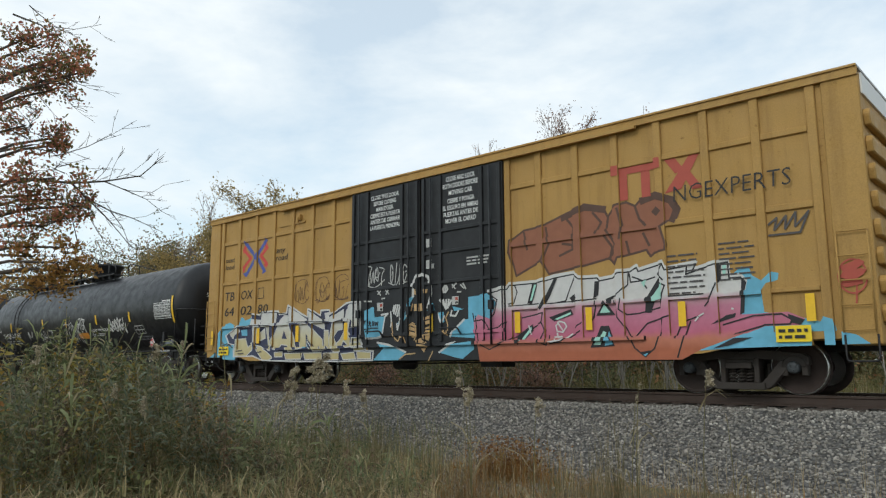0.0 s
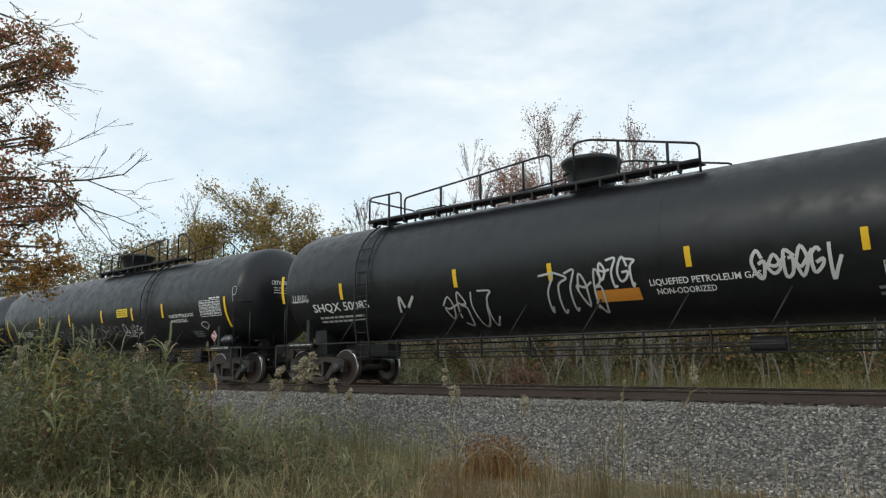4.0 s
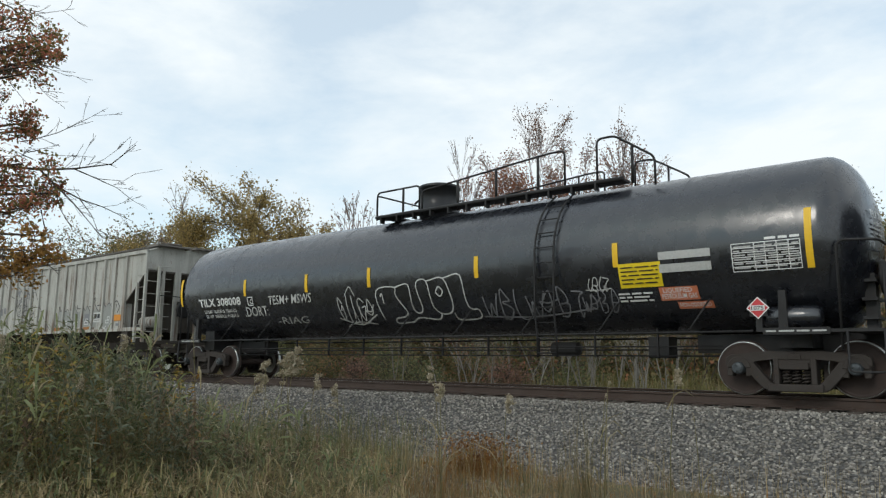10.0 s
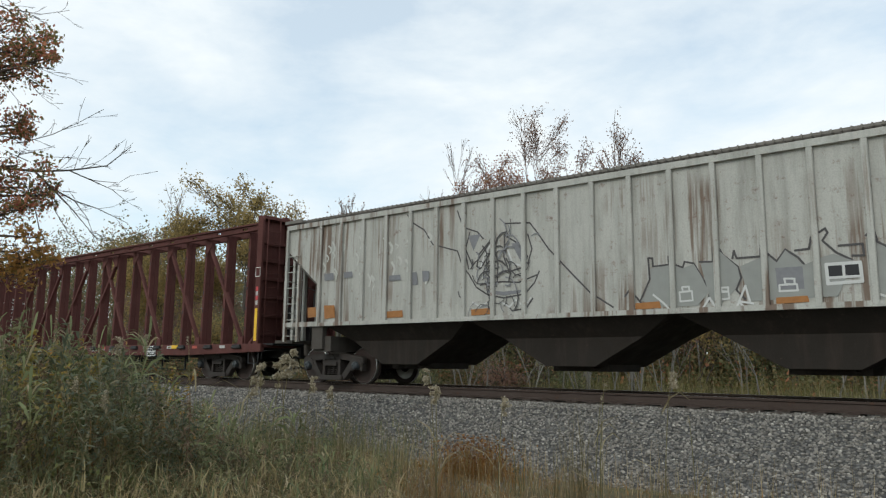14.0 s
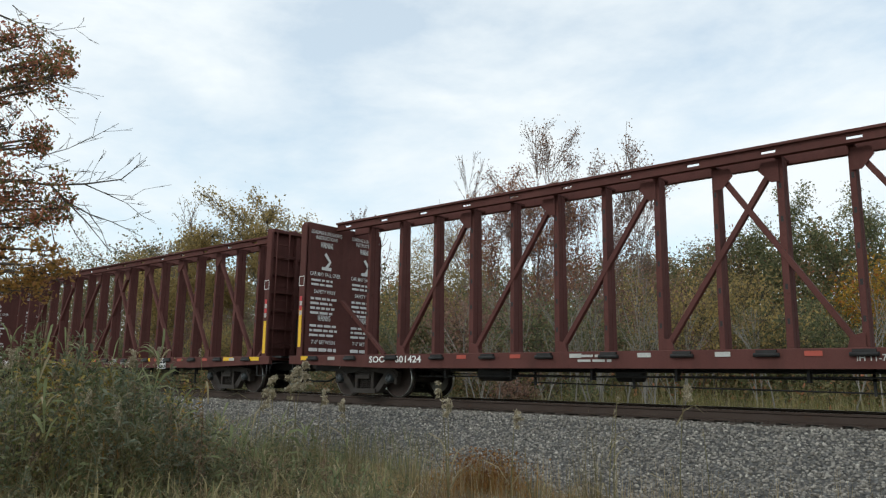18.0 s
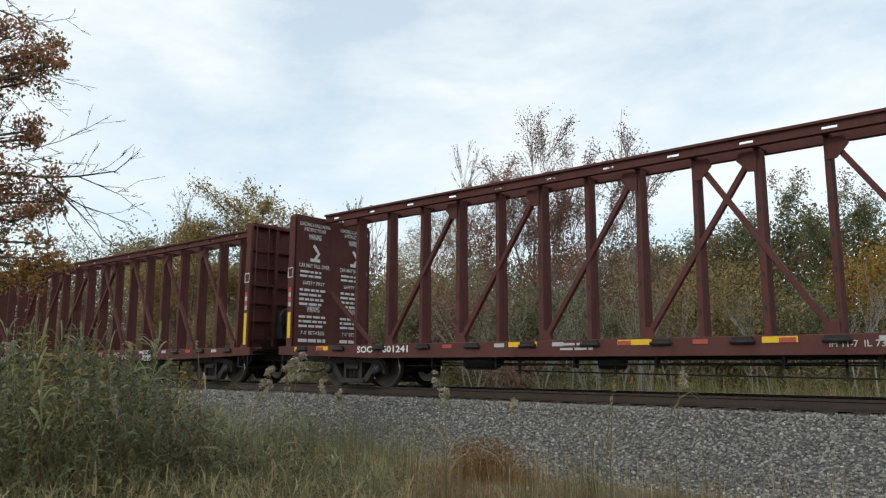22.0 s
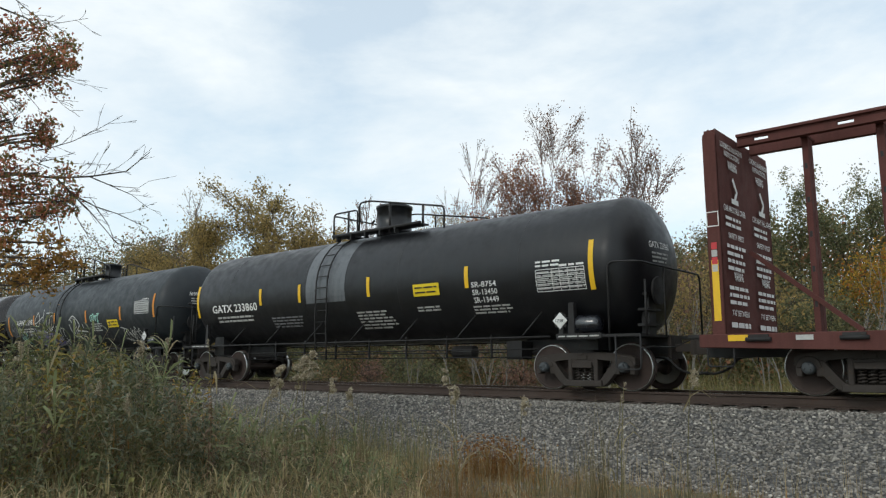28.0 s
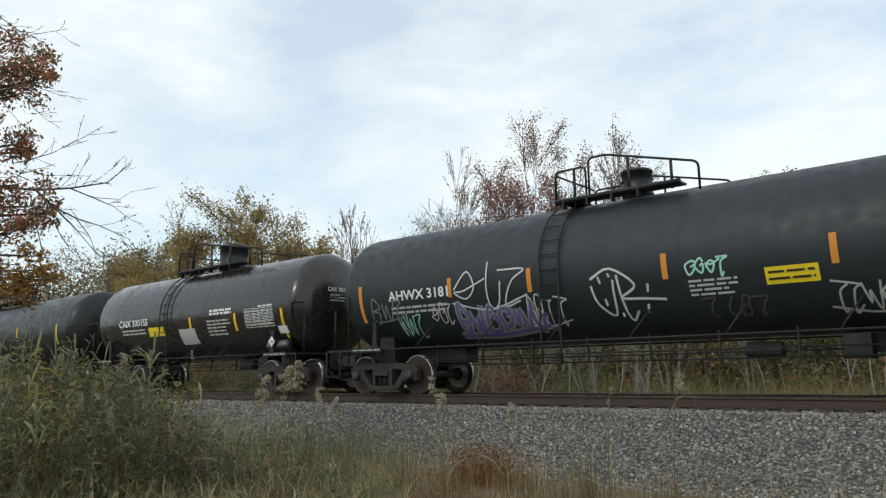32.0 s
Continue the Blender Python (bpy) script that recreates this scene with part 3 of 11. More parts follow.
# ---- tank cars ----
def tank_car(u, label, half, radius, ztop, xt, ends, mat, dome_x, plat, ladder_x, marks, loops, band=None, bonnet=0.42, shift=0.0):
    car = new_car("tank_car", u, label, "tank car")
    zc = ztop - radius
    side = round_side(radius, zc)
    bm = bmesh.new()
    hd = radius * 0.46
    prof = [(-half + hd - hd * math.sin(a), max(0.02, radius * math.cos(a))) for a in [math.pi / 2 * (1 - k / 10) for k in range(11)]]
    prof = [p for p in prof]
    mid = [-half + hd + (2 * half - 2 * hd) * k / 8 for k in range(1, 8)]
    full = prof + [(m, radius) for m in mid] + [(-a, r) for a, r in prof[::-1]]
    lathe(bm, full, "x", (shift, 0, zc), 56)
    tank = part("tank", bm, mat, car)
    # weld seams
    for m in mid[::2]:
        bm = bmesh.new()
        lathe(bm, [(m - 0.012, radius - 0.01), (m - 0.006, radius + 0.004), (m + 0.006, radius + 0.004), (m + 0.012, radius - 0.01)], "x", (0, 0, zc), 56)
        part("weld_seam", bm, mat, tank)
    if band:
        # paler arc over the upper shell, ending just below its middle
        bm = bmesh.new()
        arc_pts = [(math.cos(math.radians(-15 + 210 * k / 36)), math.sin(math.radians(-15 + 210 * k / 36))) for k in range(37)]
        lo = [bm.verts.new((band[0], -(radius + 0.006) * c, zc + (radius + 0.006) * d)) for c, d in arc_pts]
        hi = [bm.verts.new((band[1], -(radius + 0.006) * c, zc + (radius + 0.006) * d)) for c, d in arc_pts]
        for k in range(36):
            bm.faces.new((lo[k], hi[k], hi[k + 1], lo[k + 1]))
        part("pale_band", bm, M["tank_band"], tank, "paler grey band under the manway")
    S = M["steel_black"]
    # stub sills, saddles, end platforms and railings
    for s, e in ((-1, ends[0]), (1, ends[1])):
        xe = s * (e - 0.62)
        bm = bmesh.new()
        box(bm, min(s * (xt - 1.9), xe), max(s * (xt - 1.9), xe), -0.24, 0.24, 0.72, 1.06)
        part("stub_sill", bm, S, car)
        bm = bmesh.new()
        rs = radius * 0.93
        prism(bm, [(-0.26, 0.80), (0.26, 0.80), (0.22, zc - radius * 0.72), (-0.22, zc - radius * 0.72)], -0.92, 0.92)
        bmesh.ops.translate(bm, verts=bm.verts[:], vec=(s * xt, 0, 0))
        sad = part("bolster_saddle", bm, S, car)
        bm = bmesh.new()
        box(bm, min(xe, s * (xt + 0.1)), max(xe, s * (xt + 0.1)), -1.48, -0.95, 1.03, 1.08)
        box(bm, min(xe, xe - s * 0.5), max(xe, xe - s * 0.5), -0.95, 1.48, 1.03, 1.08)
        part("end_platform", bm, S, car)
        bm = bmesh.new()
        x1 = s * (xt + 0.8)
        tube(bm, bent([(x1, -1.46, 0.75), (x1, -1.46, 2.46), (xe, -1.46, 2.42), (xe, 1.46, 2.42), (xe, 1.46, 1.05)], 4, 0.14), 0.022)
        tube(bm, [(xe, -1.20, 1.05), (xe, -1.20, 2.10)], 0.022)
        tube(bm, [(xe, -0.35, 1.05), (xe, -0.35, 2.42)], 0.018)
        tube(bm, bent([(xe, -1.48, 1.05), (xe, -1.48, 0.42), (xe - s * 0.5, -1.48, 0.42), (xe - s * 0.5, -1.48, 1.05)], 3, 0.08), 0.018)
        part("end_railing", bm, S, car)
        bm = bmesh.new()
        box(bm, s * (xt + 0.15) - 0.5, s * (xt + 0.15) + 0.5, -1.50, -1.47, 1.0, 1.11)
        part("sill_plate", bm, S, car)
        side_e = flat_side(-1.50)
        bars(car, s * (xt + 0.15) - 0.45, s * (xt + 0.15) + 0.45, 1.02, 1.09, 1, M["dull_white"], side_e, 0.006, "sill_lettering", 3, 0.38, True)
        bm = bmesh.new()
        xp = s * (xt - 0.05)
        prism(bm, [(xp - 0.075, 1.05), (xp + 0.075, 1.05), (xp + 0.055, 1.72), (xp - 0.055, 1.72)], -1.42, -1.30)
        part("tank_anchor", bm, S, car)
    if True:
        # air tank and brake gear at the +x end
        bm = bmesh.new()
        lathe(bm, [(-0.46, 0.05), (-0.44, 0.13), (-0.36, 0.18), (0.36, 0.18), (0.44, 0.13), (0.46, 0.05)], "x", (xt + 0.05, -1.22, 1.29), 18)
        part("air_reservoir", bm, M["tank_gloss"], car)
        bm = bmesh.new()
        lathe(bm, [(0, 0.27), (0.03, 0.29), (0.06, 0.27)], "x", (ends[1] - 0.78, -0.35, 1.95), 20)
        part("brake_wheel", bm, S, car)
        bm = bmesh.new()
        for z in (1.25, 1.55, 1.85):
            box(bm, ends[1] - 1.02, ends[1] - 0.80, -0.75, -0.15, z, z + 0.05)
        box(bm, ends[1] - 1.0, ends[1] - 0.84, -0.60, -0.30, 1.1, 2.0)
        part("brake_stand", bm, S, car)
    # long handrail under the belly with its struts
    bm = bmesh.new()
    xa = xt - 0.5
    for y in (-1.49, 1.49):
        tube(bm, [(-xa, y, 1.06), (xa, y, 1.06)], 0.022)
    part("side_handrail", bm, S, car)
    k = -xa + 0.9
    while k < xa - 0.5:
        bm = bmesh.new()
        zz = zc - radius * 0.62
        tube(bm, [(k, -1.48, 1.06), (k + 0.32, -radius * 0.80, zz)], 0.018, 5)
        part("handrail_strut", bm, S, car)
        k += 1.75
    # brake rods below
    bm = bmesh.new()
    for y, z in ((-0.9, 0.83), (-0.75, 0.66), (-0.35, 0.78)):
        tube(bm, [(-xt + 1.2, y, z), (xt - 1.2, y, z)], 0.016, 5)
    k = -xt + 1.6
    while k < xt - 1.4:
        box(bm, k - 0.014, k + 0.014, -0.93, -0.88, 0.64, 1.16)
        k += 1.3
    part("brake_rigging", bm, S, car)
    bm = bmesh.new()
    lathe(bm, [(-0.35, 0.04), (-0.3, 0.15), (0.3, 0.15), (0.35, 0.04)], "x", (-xt * 0.1 + xt * 0.55, -0.35, 0.80), 14)
    box(bm, xt * 0.72 - 0.3, xt * 0.72 + 0.1, -0.7, -0.3, 0.62, 1.02)
    pieces("brake_cylinder", bm, S, car)
    # walkway on top
    p0, p1 = plat
    bm = bmesh.new()
    zt = ztop + 0.035
    wy = 0.62
    for y in (-wy, wy):
        box(bm, p0, p1, y - 0.30, y + 0.02 if y < 0 else y + 0.30, zt - 0.07, zt - 0.03)
    box(bm, p0, p0 + 0.4, -wy, wy, zt - 0.03, zt + 0.01)
    tube(bm, [(p0, -wy - 0.30, zt - 0.03), (p1, -wy - 0.30, zt - 0.03)], 0.045, 6)
    for j in range(int((p1 - p0) / 0.55)):
        xx = p0 + 0.2 + j * 0.55
        box(bm, xx - 0.02, xx + 0.02, -wy - 0.34, -wy - 0.2, zt - 0.20, zt - 0.02)
    part("top_walkway", bm, S, car)
    hs = loops
    yy = -wy - 0.27
    for a, b, hgt, kind in hs:
        near, far = bmesh.new(), bmesh.new()
        if kind == "slope":
            line = [(a, yy, zt), (a, yy, zt + hgt), (a + 0.4, yy, zt + hgt), (b, yy, zt + hgt * 0.36), (b, yy, zt - 0.25)]
        elif kind == "slope_back":
            line = [(b, yy, zt), (b, yy, zt + hgt), (b - 0.4, yy, zt + hgt), (a, yy, zt + hgt * 0.6), (a, yy, zt - 0.1)]
        else:
            line = [(a, yy, zt - 0.10), (a, yy, zt + hgt), (b, yy, zt + hgt), (b, yy, zt)]
        tube(near, bent(line, 4, 0.12), 0.024)
        n = max(1, int((b - a) / 1.1))
        for j in range(1, n + 1):
            xx = a + (b - a) * j / (n + 0.6)
            if kind == "slope":
                rail_z = hgt * float(np.interp(xx, [a + 0.4, b], [1, 0.36]))
            elif kind == "slope_back":
                rail_z = hgt * float(np.interp(xx, [a, b - 0.4], [0.6, 1]))
            else:
                rail_z = hgt
            tube(near, [(xx, yy, zt - 0.15), (xx, yy, zt + rail_z)], 0.030, 6)
            if j % 2:
                tube(far, [(xx, -yy, zt - 0.1), (xx, -yy, zt + rail_z * 0.9)], 0.024, 6)
        tube(far, bent([(x, -y, zt + (z - zt) * 0.9) for x, y, z in line], 3, 0.1), 0.022)
        part("safety_railing", near, S, car)
        part("safety_railing", far, S, car)
    for xx in (p0,):
        bm = bmesh.new()
        tube(bm, bent([(xx, yy, zt + 0.02), (xx, yy, zt + 0.55), (xx, -yy, zt + 0.55), (xx, -yy, zt + 0.02)], 3, 0.1), 0.022)
        part("safety_railing", bm, S, car)
    bm = bmesh.new()
    if u < -60:
        w, tall = bonnet * 0.82, 1.0 if bonnet > 0.45 else 0.75
        lathe(bm, [(-0.14, w), (0.02, w), (0.03, w * 1.06), (0.08, w * 1.06), (0.09, w), (0.68 * tall, w), (0.69 * tall, w * 1.05), (0.76 * tall, w * 1.05), (0.79 * tall, w * 0.9), (0.81 * tall, w * 0.3)], "z", (dome_x, 0.0, ztop + 0.02), 30)
    else:
        lathe(bm, [(-0.14, bonnet * 0.78), (0.10, bonnet * 0.74), (0.48, bonnet * 0.88), (0.58, bonnet), (0.64, bonnet * 1.02), (0.68, bonnet * 0.96), (0.74, bonnet * 0.3)], "z", (dome_x, 0.0, ztop + 0.02), 30)
    dome = part("valve_bonnet", bm, M["tank_black"], car)
    bm = bmesh.new()
    tube(bm, [(dome_x - bonnet * 0.5, -bonnet * 0.95, ztop + 0.3), (dome_x - bonnet * 0.2, -bonnet * 1.1, ztop + 0.33)], 0.03, 6)
    part("hinge", bm, S, dome)
    # ladder
    bm = bmesh.new()
    w = 0.22

    def bowed(x):
        pts = [(x, -1.50, 0.62), (x, -1.52, 1.05)]
        for q in range(1, 12):
            zz = 1.25 + (ztop - 0.1 - 1.25) * q / 11
            sx = side(x, max(zz, zc), 0.07)
            pts.append((x, min(sx[1], -0.45), zz))
        return pts
    for x in (ladder_x - w, ladder_x + w):
        tube(bm, bowed(x), 0.022, 6)
    lad = part("ladder", bm, S, car)
    for j in range(11):
        bm = bmesh.new()
        zz = 0.70 + j * 0.30
        y = -1.52 if zz < zc else side(0, zz, 0.07)[1]
        tube(bm, [(ladder_x - w, y, zz), (ladder_x + w, y, zz)], 0.014, 5)
        part("rung", bm, S, lad)
    # yellow reflector strips
    for x, z0, z1 in marks:
        patch_part(tank, "reflector_strip", x - 0.055, x + 0.055, z0, z1, M["reflector"], side, 0.008, "yellow reflective strip")
    running_gear(car, xt, ends)
    return car, tank, side


def placard(car, tank, x, z, s, mat, number):
    """A diamond placard in its holder, upright beside the tank."""
    bm = bmesh.new()
    box(bm, x - 0.05, x + 0.05, -1.43, -1.36, 1.05, z + s * 0.9)
    box(bm, x - s * 0.75, x + s * 0.75, -1.45, -1.43, z - s * 0.75, z + s * 0.75)
    part("placard_holder", bm, M["steel_black"], car)
    side = flat_side(-1.45)
    fill_part(car, [[(0, -s), (s, 0), (0, s), (-s, 0)]], M["white"], side, 0.006, x, z, 1, "placard_border")
    fill_part(car, [[(0, -s), (s, 0), (0, s), (-s, 0)]], mat, side, 0.014, x, z, 0.86, "placard", "diamond hazard placard")
    patch_part(car, "placard_panel", x - s * 0.62, x + s * 0.62, z - s * 0.24, z + s * 0.24, M["white"], side, 0.022)
    text(car, number, x - s * 0.52, x + s * 0.52, z - s * 0.17, s * 0.34, M["black"], side, "placard_number", 0.030)


def data_table(tank, x0, x1, z0, z1, side, seed=2):
    """White-lined table of test dates: a grid of lines filled with small marks."""
    bm = bmesh.new()
    o = lift(0.01)
    for j in range(7):
        z = z0 + (z1 - z0) * j / 6
        patch(bm, side, x0, x1, z - 0.007, z + 0.007, o, 1, 1)
    for j in range(6):
        x = x0 + (x1 - x0) * (0, 0.34, 0.5, 0.67, 0.84, 1)[j]
        patch(bm, side, x - 0.007, x + 0.007, z0, z1, o + 0.001, 1, 6)
    part("table_lines", bm, M["white"], tank)
    bars(tank, x0 + 0.03, x1 - 0.02, z0 + 0.02, z1 - 0.02, 6, M["dull_white"], side, 0.014, "table_lettering", seed, 0.34, True)
    bars(tank, x0 + (x1 - x0) * 0.5, x1, z1 + 0.02, z1 + 0.09, 1, M["white"], side, 0.012, "table_heading", seed + 1, 0.6, True)


# ---- the tank cars ----
def end_lettering(tank, words, half, radius, ztop, y0, y1, z, h, shift=0.0):
    """Car number and two lines of small print on the domed end."""
    zc, hd = ztop - radius, radius * 0.46

    def dome(a, zz, off):
        q = max(0.0, 1 - (a * a + (zz - zc) ** 2) / radius ** 2)
        return (shift + half - hd + hd * math.sqrt(q) + off, a, zz)
    text(tank, words, y0, y1, z, h, M["white"], dome, off=0.03)
    bars(tank, y0 + 0.06, y1 - 0.06, z - h * 2.4, z - h * 0.5, 3, M["dull_white"], dome, 0.03, "end_print", 4, 0.45)


def strips(tank, side, marks, mat=None):
    for x, z0, z1 in marks:
        patch_part(tank, "reflector_strip", x - 0.055, x + 0.055, z0, z1, mat or M["reflector"], side, 0.008, "yellow reflective strip")


def tank_1():
    car, tank, side = tank_car(-32.16, "long black tank car with white graffiti tags along its side", 9.30, 1.53, 4.20, 7.95, (9.8, 10.2), M["tank_black"],
                               0.0, (-6.1, 2.75), -5.65, [], [(-6.09, -4.95, 0.62, "loop"), (-4.82, -0.48, 0.72, "slope_back"), (0.08, 2.75, 0.85, "slope")], bonnet=0.66)
    strips(tank, side, [(8.60, 2.0, 2.92), (5.44, 2.17, 2.52), (2.65, 2.17, 2.53), (-0.22, 2.15, 2.5), (-2.7, 2.2, 2.6), (-6.5, 2.17, 2.58), (-8.88, 2.2, 2.95)])
    data_table(tank, 7.35, 8.48, 2.18, 2.72, side, 5)
    text(tank, "SHQX 50083", -7.72, -5.6, 1.90, 0.21, M["white"], side, bold=0.006)
    bars(tank, -7.6, -5.8, 1.60, 1.80, 2, M["dull_white"], side, seed=4)
    text(tank, "LIQUEFIED PETROLEUM GAS", 1.85, 3.85, 1.90, 0.11, M["white"], side)
    text(tank, "NON-ODORIZED", 1.95, 3.05, 1.74, 0.10, M["white"], side)
    placard(car, tank, 7.22, 1.37, 0.176, M["sign_red"], "1075")
    patch_part(tank, "sign", 0.67, 1.62, 1.67, 1.89, M["orange"], side, label="orange notice patch")
    rnd = random.Random(3)
    spray_part(tank, tag_scrawl(rnd, 1.35, 0.48, 6), 0.056, M["spray_white"], side, x=3.7, z=1.85)
    spray_part(tank, tag_scrawl(rnd, 1.4, 0.7, 5), 0.043, M["dull_white"], side, x=-0.5, z=1.6)
    spray_part(tank, tag_scrawl(rnd, 0.8, 0.45, 4), 0.046, M["spray_white"], side, x=0.85, z=1.98)
    spray_part(tank, tag_scrawl(rnd, 1.5, 0.6, 4), 0.040, M["dull_white"], side, x=-3.25, z=1.48)
    spray_part(tank, [[(0, 0), (0.68, 0.02), (0.68, 0.30), (0, 0.28), (0, 0)], [(0.24, 0), (0.22, 0.29)], [(0.46, 0.02), (0.48, 0.29)], [(0, 0.15), (0.68, 0.15)]],
               0.025, M["dull_white"], side, x=5.64, z=1.71, curve=False, name="inspection_mark")
    spray_part(tank, tag_scrawl(rnd, 0.66, 0.16, 6), 0.020, M["spray_white"], side, x=-8.5, z=2.2)
    spray_part(tank, [[(0, 0), (0.1, 0.35), (0.2, 0.1)], [(0.3, 0.1), (0.55, 0.35)]], 0.07, M["dull_white"], side, x=-4.6, z=1.75)
    bars(tank, 5.5, 6.7, 1.48, 1.66, 2, M["grey_spray"], side, seed=8)
    end_lettering(tank, "SHQX 50083", 9.30, 1.53, 4.20, -0.62, 0.10, 2.90, 0.13)
    return car


def tank_2():
    car, tank, side = tank_car(-52.45, "long black liquefied gas tank car with silver scrawls", 9.70, 1.53, 4.17, 8.19, (9.9, 10.05), M["tank_black"],
                               0.0, (-1.2, 5.15), 3.77, [], [(-1.17, 0.3, 0.62, "loop"), (0.49, 3.92, 0.78, "slope_back"), (4.64, 5.75, 0.85, "slope")], bonnet=0.66)
    strips(tank, side, [(8.55, 1.7, 2.6), (4.87, 2.13, 2.59), (2.78, 2.13, 2.58), (0.47, 2.15, 2.6), (-2.29, 2.12, 2.6), (-5.12, 2.14, 2.62), (-8.70, 1.72, 2.6)])
    patch_part(tank, "sign", 1.68, 2.48, 2.28, 2.57, M["sign_yellow"], side, label="yellow emergency notice")
    bars(tank, 1.73, 2.43, 2.31, 2.54, 3, M["black"], side, 0.02, fill=0.3, seed=5, full=True)
    data_table(tank, 7.15, 8.30, 2.06, 2.54, side, 6)
    text(tank, "LIQUEFIED PETROLEUM GAS", 5.25, 6.72, 2.10, 0.10, M["white"], side)
    text(tank, "NON-ODORIZED", 5.3, 6.3, 1.94, 0.10, M["white"], side)
    placard(car, tank, 7.97, 1.43, 0.168, M["sign_red"], "1075")
    text(tank, "CBTX 787086", -7.87, -6.06, 1.84, 0.22, M["letter_dull"], side, bold=0.0)
    text(tank, "LD LMT   162300 LB   73 600 KG", -7.72, -6.42, 1.62, 0.085, M["dull_white"], side, bold=0.0)
    text(tank, "LT WT     100700 LB   45 700 KG", -7.66, -6.40, 1.47, 0.085, M["dull_white"], side, bold=0.0)
    spray_part(tank, [[(0, 0), (0.24, 0), (0.24, 0.23), (0, 0.23), (0, 0)]], 0.025, M["white"], side, x=-4.95, z=2.11, curve=False, name="plate_mark")
    text(tank, "C", -4.89, -4.79, 2.14, 0.10, M["white"], side)
    rnd = random.Random(12)
    spray_part(tank, tag_scrawl(rnd, 3.2, 0.52, 6), 0.030, M["grey_spray"], side, x=-5.0, z=1.5)
    spray_part(tank, tag_scrawl(rnd, 1.9, 0.38, 4), 0.028, M["grey_spray"], side, x=-1.7, z=1.6)
    spray_part(tank, tag_scrawl(rnd, 2.0, 0.38, 4), 0.028, M["grey_spray"], side, x=0.2, z=1.62)
    spray_part(tank, tag_scrawl(rnd, 1.25, 0.34, 4), 0.030, M["spray_white"], side, x=1.9, z=1.62)
    spray_part(tank, [[(0, 0.05), (-0.2, 0.2), (0.02, 0.28), (0.24, 0.2), (0, 0.05)]], 0.035, M["dull_white"], side, x=7.2, z=1.62)
    spray_part(tank, [[(0, 0), (-0.02, 0.40), (0.16, 0.42), (0.15, 0.22), (0.0, 0.2)]], 0.022, M["dull_white"], side, x=9.02, z=2.42)
    bars(tank, 6.3, 6.9, 1.45, 1.65, 3, M["grey_spray"], side, seed=8)
    end_lettering(tank, "CBTX 787086", 9.70, 1.53, 4.17, -0.62, 0.10, 2.95, 0.12)
    return car


